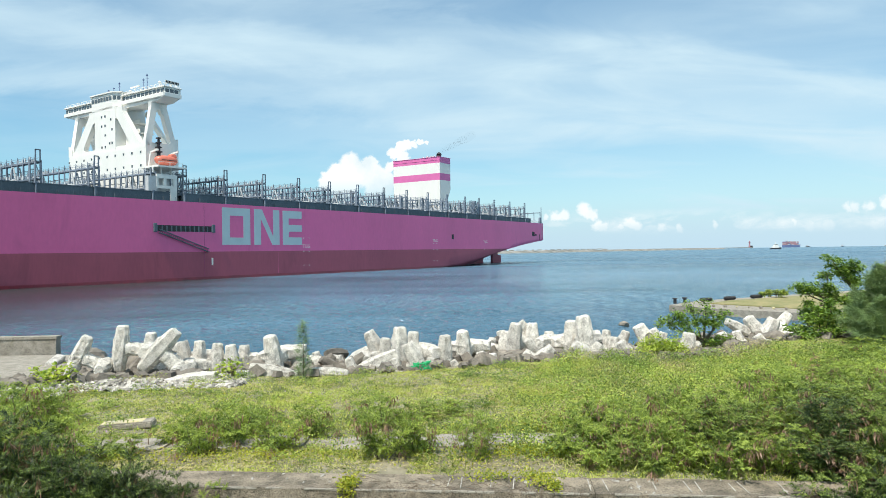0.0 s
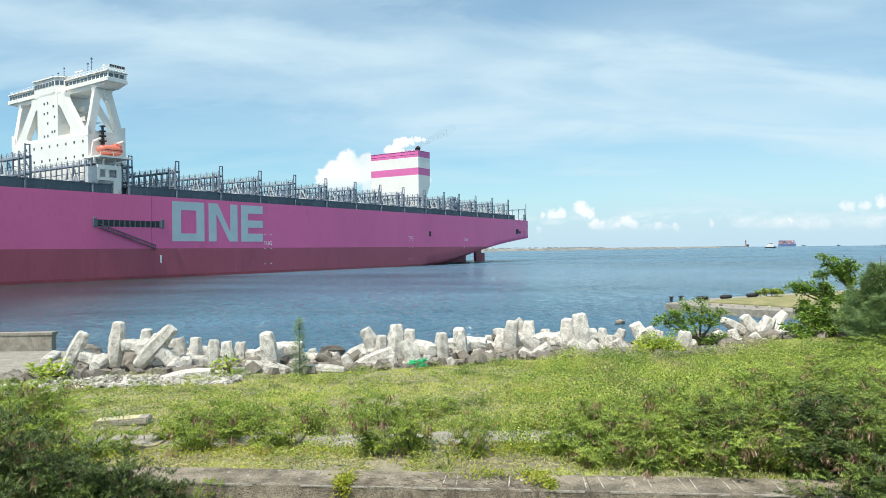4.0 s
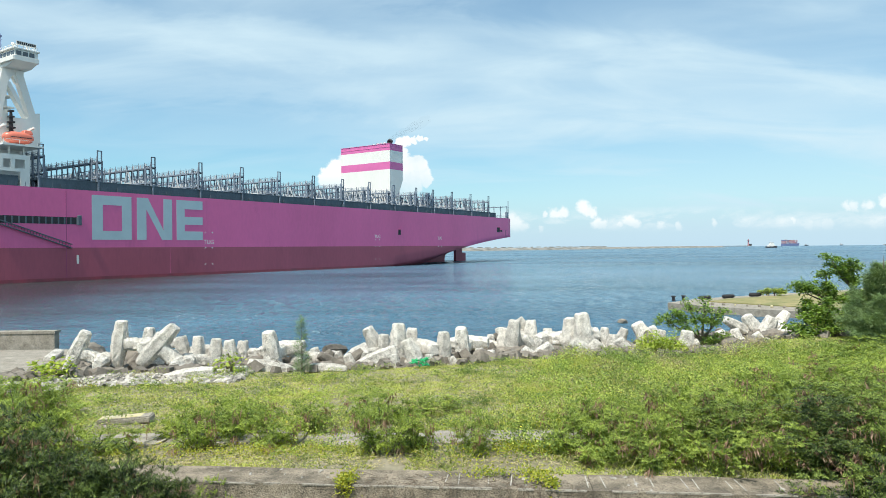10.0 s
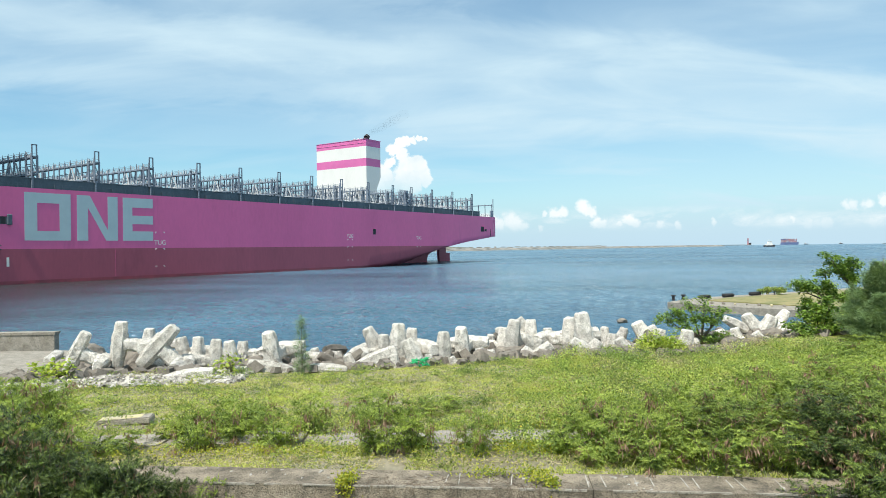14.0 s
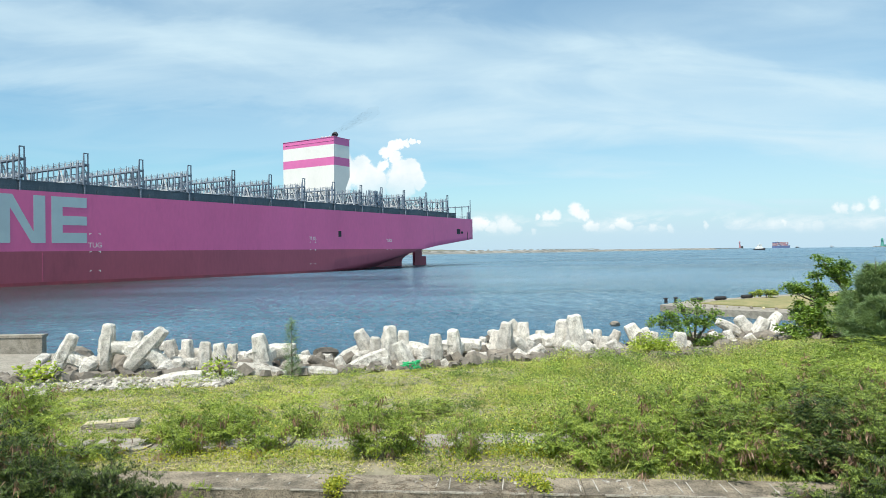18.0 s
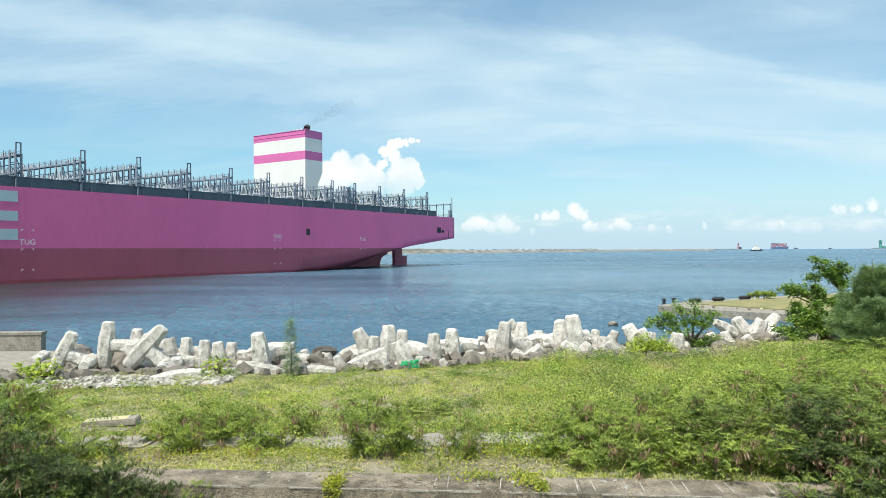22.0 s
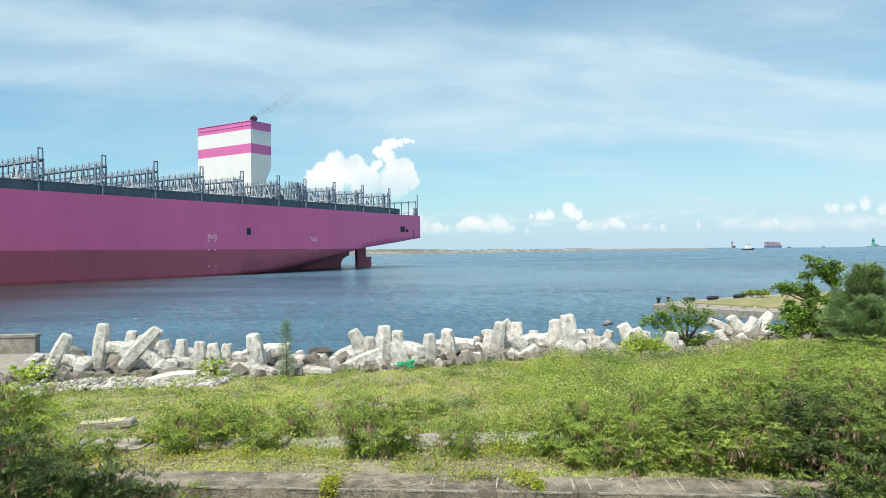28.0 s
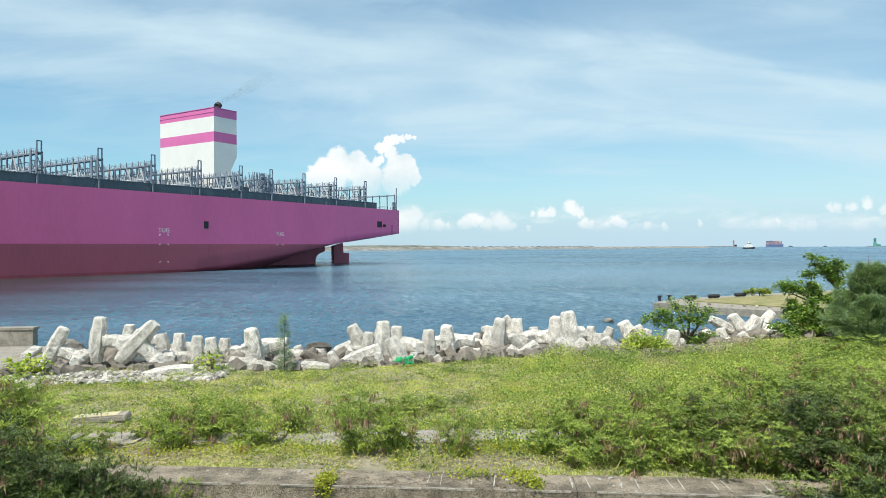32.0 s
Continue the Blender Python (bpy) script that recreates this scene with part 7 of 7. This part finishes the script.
        slim = 0.25 if kind == "dry_tufts" else 0.55
        v, f = leaves(seeds, rows[:, :3], way, rows[:, 6] * seeds.uniform(0.7, 1.3, len(rows)) * (1.4 if slim < 0.5 else 1), rows[:, 6] * slim, 0.15)
        tagged(arrays(kind, v, f, words[kind][0]), words[kind][1], words[kind][2], kind="stuff")
    heads = np.concatenate(kinds["weeds"])[:, :3]
    pick = heads[seeds.random(len(heads)) < 0.012]
    v, f = leaves(seeds, pick + np.array((0, 0, 0.03)), unit(seeds.normal(size=pick.shape) + np.array((0, -0.5, 0.8))), 0.045, 0.045)
    tagged(arrays("wild_flowers", v, f, "flower"), "tiny yellow wild flowers scattered in the grass", "flowers", kind="stuff")
    pick = heads[(seeds.random(len(heads)) < 0.006) & (heads[:, 0] < -2)]
    pick = pick + seeds.normal(size=pick.shape) * np.array((0.25, 0.25, 0.0)) + np.array((0, 0, 0.05))
    v, f = leaves(seeds, pick, unit(seeds.normal(size=pick.shape) + np.array((0, -0.5, 0.8))), 0.055, 0.05)
    tagged(arrays("lilac_flowers", v, f, "lilac"), "tiny lilac wild flowers scattered in the grass", "flowers", kind="stuff")
    # dark brown leaves whose colour paints in the shade at the wall foot
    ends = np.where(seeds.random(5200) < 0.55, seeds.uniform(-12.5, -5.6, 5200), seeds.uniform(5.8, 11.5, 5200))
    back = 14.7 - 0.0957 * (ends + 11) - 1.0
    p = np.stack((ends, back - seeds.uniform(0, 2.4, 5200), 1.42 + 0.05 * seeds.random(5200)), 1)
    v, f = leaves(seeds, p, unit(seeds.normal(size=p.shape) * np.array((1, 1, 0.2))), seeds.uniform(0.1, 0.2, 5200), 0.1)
    tagged(arrays("leaf_litter", v, f, "litter"), "dark brown leaves standing in for shade under the tall shrubs", "leaf litter", kind="stuff")
    # dry stalks and leaf scraps on the strip between the wall and the walk
    at = np.stack((seeds.uniform(-8.5, 10, 5200), seeds.uniform(14.0, 15.8, 5200), np.full(5200, 2.53) + 0.05 * seeds.random(5200)), 1)
    at = at[at[:, 1] > 14.8 - 0.0957 * (at[:, 0] + 11)]
    v, f = leaves(seeds, at, unit(seeds.normal(size=at.shape) * np.array((1, 1, 0.25))), seeds.uniform(0.05, 0.2, len(at)), 0.02)
    tagged(arrays("dry_stalks", v, f, "straw"), "dry stalks and leaf scraps behind the sea wall", "dry stalks", kind="stuff")
    # dry vine stems that hang over the wall
    bm = bmesh.new()
    draw = random.Random(21)
    for k in range(70):
        x = draw.choice((-1.7, -0.9, -0.3, 0.6, 1.2, 1.9)) + draw.gauss(0, 0.45)
        top = kerb_back(x) - draw.uniform(0.2, 0.9)
        p = Vector((x, top, 2.56))
        for j in range(6):
            q = p + Vector((draw.gauss(0, 0.09), -draw.uniform(0.02, 0.16), draw.uniform(-0.01, 0.02)))
            front = kerb_back(q.x) - 0.94
            if q.y < front:
                q.y = front - 0.015
                q.z = p.z - draw.uniform(0.06, 0.2)
            tube(bm, p, q, 0.004, 0.0035, 4, False)
            p = q
    tagged(part("dry_vine", bm, "bark"), "brown dry vine stems trailing over the sea wall", "vine", kind="stuff")
    # creeper with yellowing leaves near the wall
    spots = []
    for cx, cy, sx, sy, count in ((2.6, 15.2, 2.0, 0.6, 1500), (-3.6, 15.0, 3.2, 0.5, 1000), (-6.0, 15.0, 2.0, 0.6, 600), (2.4, 17.0, 2.6, 0.25, 500), (6.0, 14.9, 3.0, 0.5, 500), (2.4, 17.0, 1.2, 0.2, 200), (-1.85, 13.1, 0.22, 0.6, 420), (0.9, 13.45, 0.5, 0.35, 200), (1.75, 13.2, 0.3, 0.5, 320), (1.3, 13.3, 1.3, 0.16, 260), (1.4, 15.0, 2.0, 0.5, 900), (0.5, 14.3, 1.6, 0.4, 200), (-1.9, 12.9, 0.16, 0.3, 220), (2.0, 12.75, 0.15, 0.3, 260), (-3.5, 16.2, 2.0, 0.3, 200)):
        p = np.stack((cx + rng.normal(size=count) * sx * 0.5, cy + rng.normal(size=count) * sy * 0.5, np.full(count, 2.56) + rng.random(count) * 0.12), 1)
        spots.append(p)
    p = np.concatenate(spots)
    wall_front = 14.7 - 0.0957 * (p[:, 0] + 11) - 0.93
    hang = np.clip(wall_front - p[:, 1], 0, 1)
    p[:, 1] = np.maximum(p[:, 1], wall_front - 0.03)
    p[:, 2] -= hang * 1.4
    way = unit(rng.normal(size=(len(p), 3)) + np.array((0, -0.3, 0.5)))
    v, f = leaves(rng, p, way, rng.uniform(0.035, 0.07, len(p)), 0.042, 0.1)
    tagged(arrays("creeper", v, f, "vine"), "yellow-green creeper trailing over the sea wall", "creeper", kind="stuff")


build_grass()


def build_smoke():
    """Thin dark exhaust drifting up and away from the funnel, in rigid puffs."""
    rng = random.Random(15)
    root = thing("exhaust_smoke", "thin dark exhaust smoke above the funnel", "smoke", kind="stuff")
    d = 0.0
    for k in range(8):
        bm = bmesh.new()
        bmesh.ops.create_icosphere(bm, subdivisions=3, radius=1.0)
        for v in bm.verts:
            v.co *= 1 + 0.5 * noise.noise(v.co * 1.6 + Vector((k * 3.1, 0, 0)))
        for f in bm.faces:
            f.smooth = True
        ob = part("smoke_puff", bm, "smoke", root)
        r = 0.8 + 0.34 * k
        ob.matrix_basis = Matrix.Translation((75 - 0.55 * d, HALF - 22.4 + 0.83 * d, 55.2 + 0.5 * d + rng.uniform(-0.4, 0.4))) @ Matrix.Rotation(2.15, 4, "Z") @ Matrix.Rotation(-0.45, 4, "Y") @ Matrix.Diagonal((r * 1.5, r * 0.7, r * 0.62, 1))
        d += r * 1.15
    return root


def build_butterfly():
    root = thing("butterfly", "small dark butterfly with pale wing spots in flight", "butterfly")
    bm = bmesh.new()
    tube(bm, (-0.012, 0, 0), (0.014, 0, 0), 0.002, 0.003, 6)
    part("body", bm, "dark", root)
    for side in (-1, 1):
        for name, outline in (("forewing", [(0.002, 0), (0.016, 0.006), (0.026, 0.026), (0.018, 0.032), (0.004, 0.02)]), ("hindwing", [(0.0, 0), (0.003, 0.02), (-0.004, 0.028), (-0.018, 0.022), (-0.012, 0.004)])):
            bm = bmesh.new()
            slab(bm, [(x * 1.25, y * side * 1.25) for x, y in outline], 0.0006, Matrix.Rotation(radians(38 * side), 4, "X"))
            bmesh.ops.recalc_face_normals(bm, faces=bm.faces[:])
            part(name, bm, "wing", root)
    return root


SMOKE = build_smoke()
BUTTERFLY = build_butterfly()


def motions():
    walk(SHIP, [(t, ship_pose(t)) for t in range(0, 33, 4)])
    walk(SMOKE, [(t, ship_pose(t)) for t in range(0, 33, 4)])
    # a butterfly crosses close to the eye
    here = Vector((1.362, 3.098, 7.315))
    away, off = here + Vector((3.2, 0.4, -0.3)), here + Vector((-4.2, -4.5, 2.2))
    turn = Euler((0.5, 0.2, 2.6)).to_matrix().to_4x4()
    walk(BUTTERFLY, [(t, Matrix.Translation(p) @ turn) for t, p in ((0, away), (3.3, away), (3.5, here), (3.8, off), (32, off))])
    # the tug comes slowly in along the channel
    walk(TUG, [(t, pose(x, y, 0, 0, 0, 10)) for t, x, y in ((0, 842, 1734), (8, 806, 1673), (17, 765.3, 1605), (25, 730, 1544.5), (32, 700.6, 1491))])
    # the ripples drift slowly along the channel
    walk(SEA, [(t, Matrix.Translation((-0.22 * t, -0.16 * t, 0))) for t in (0, 8, 16, 24, 32)])


motions()
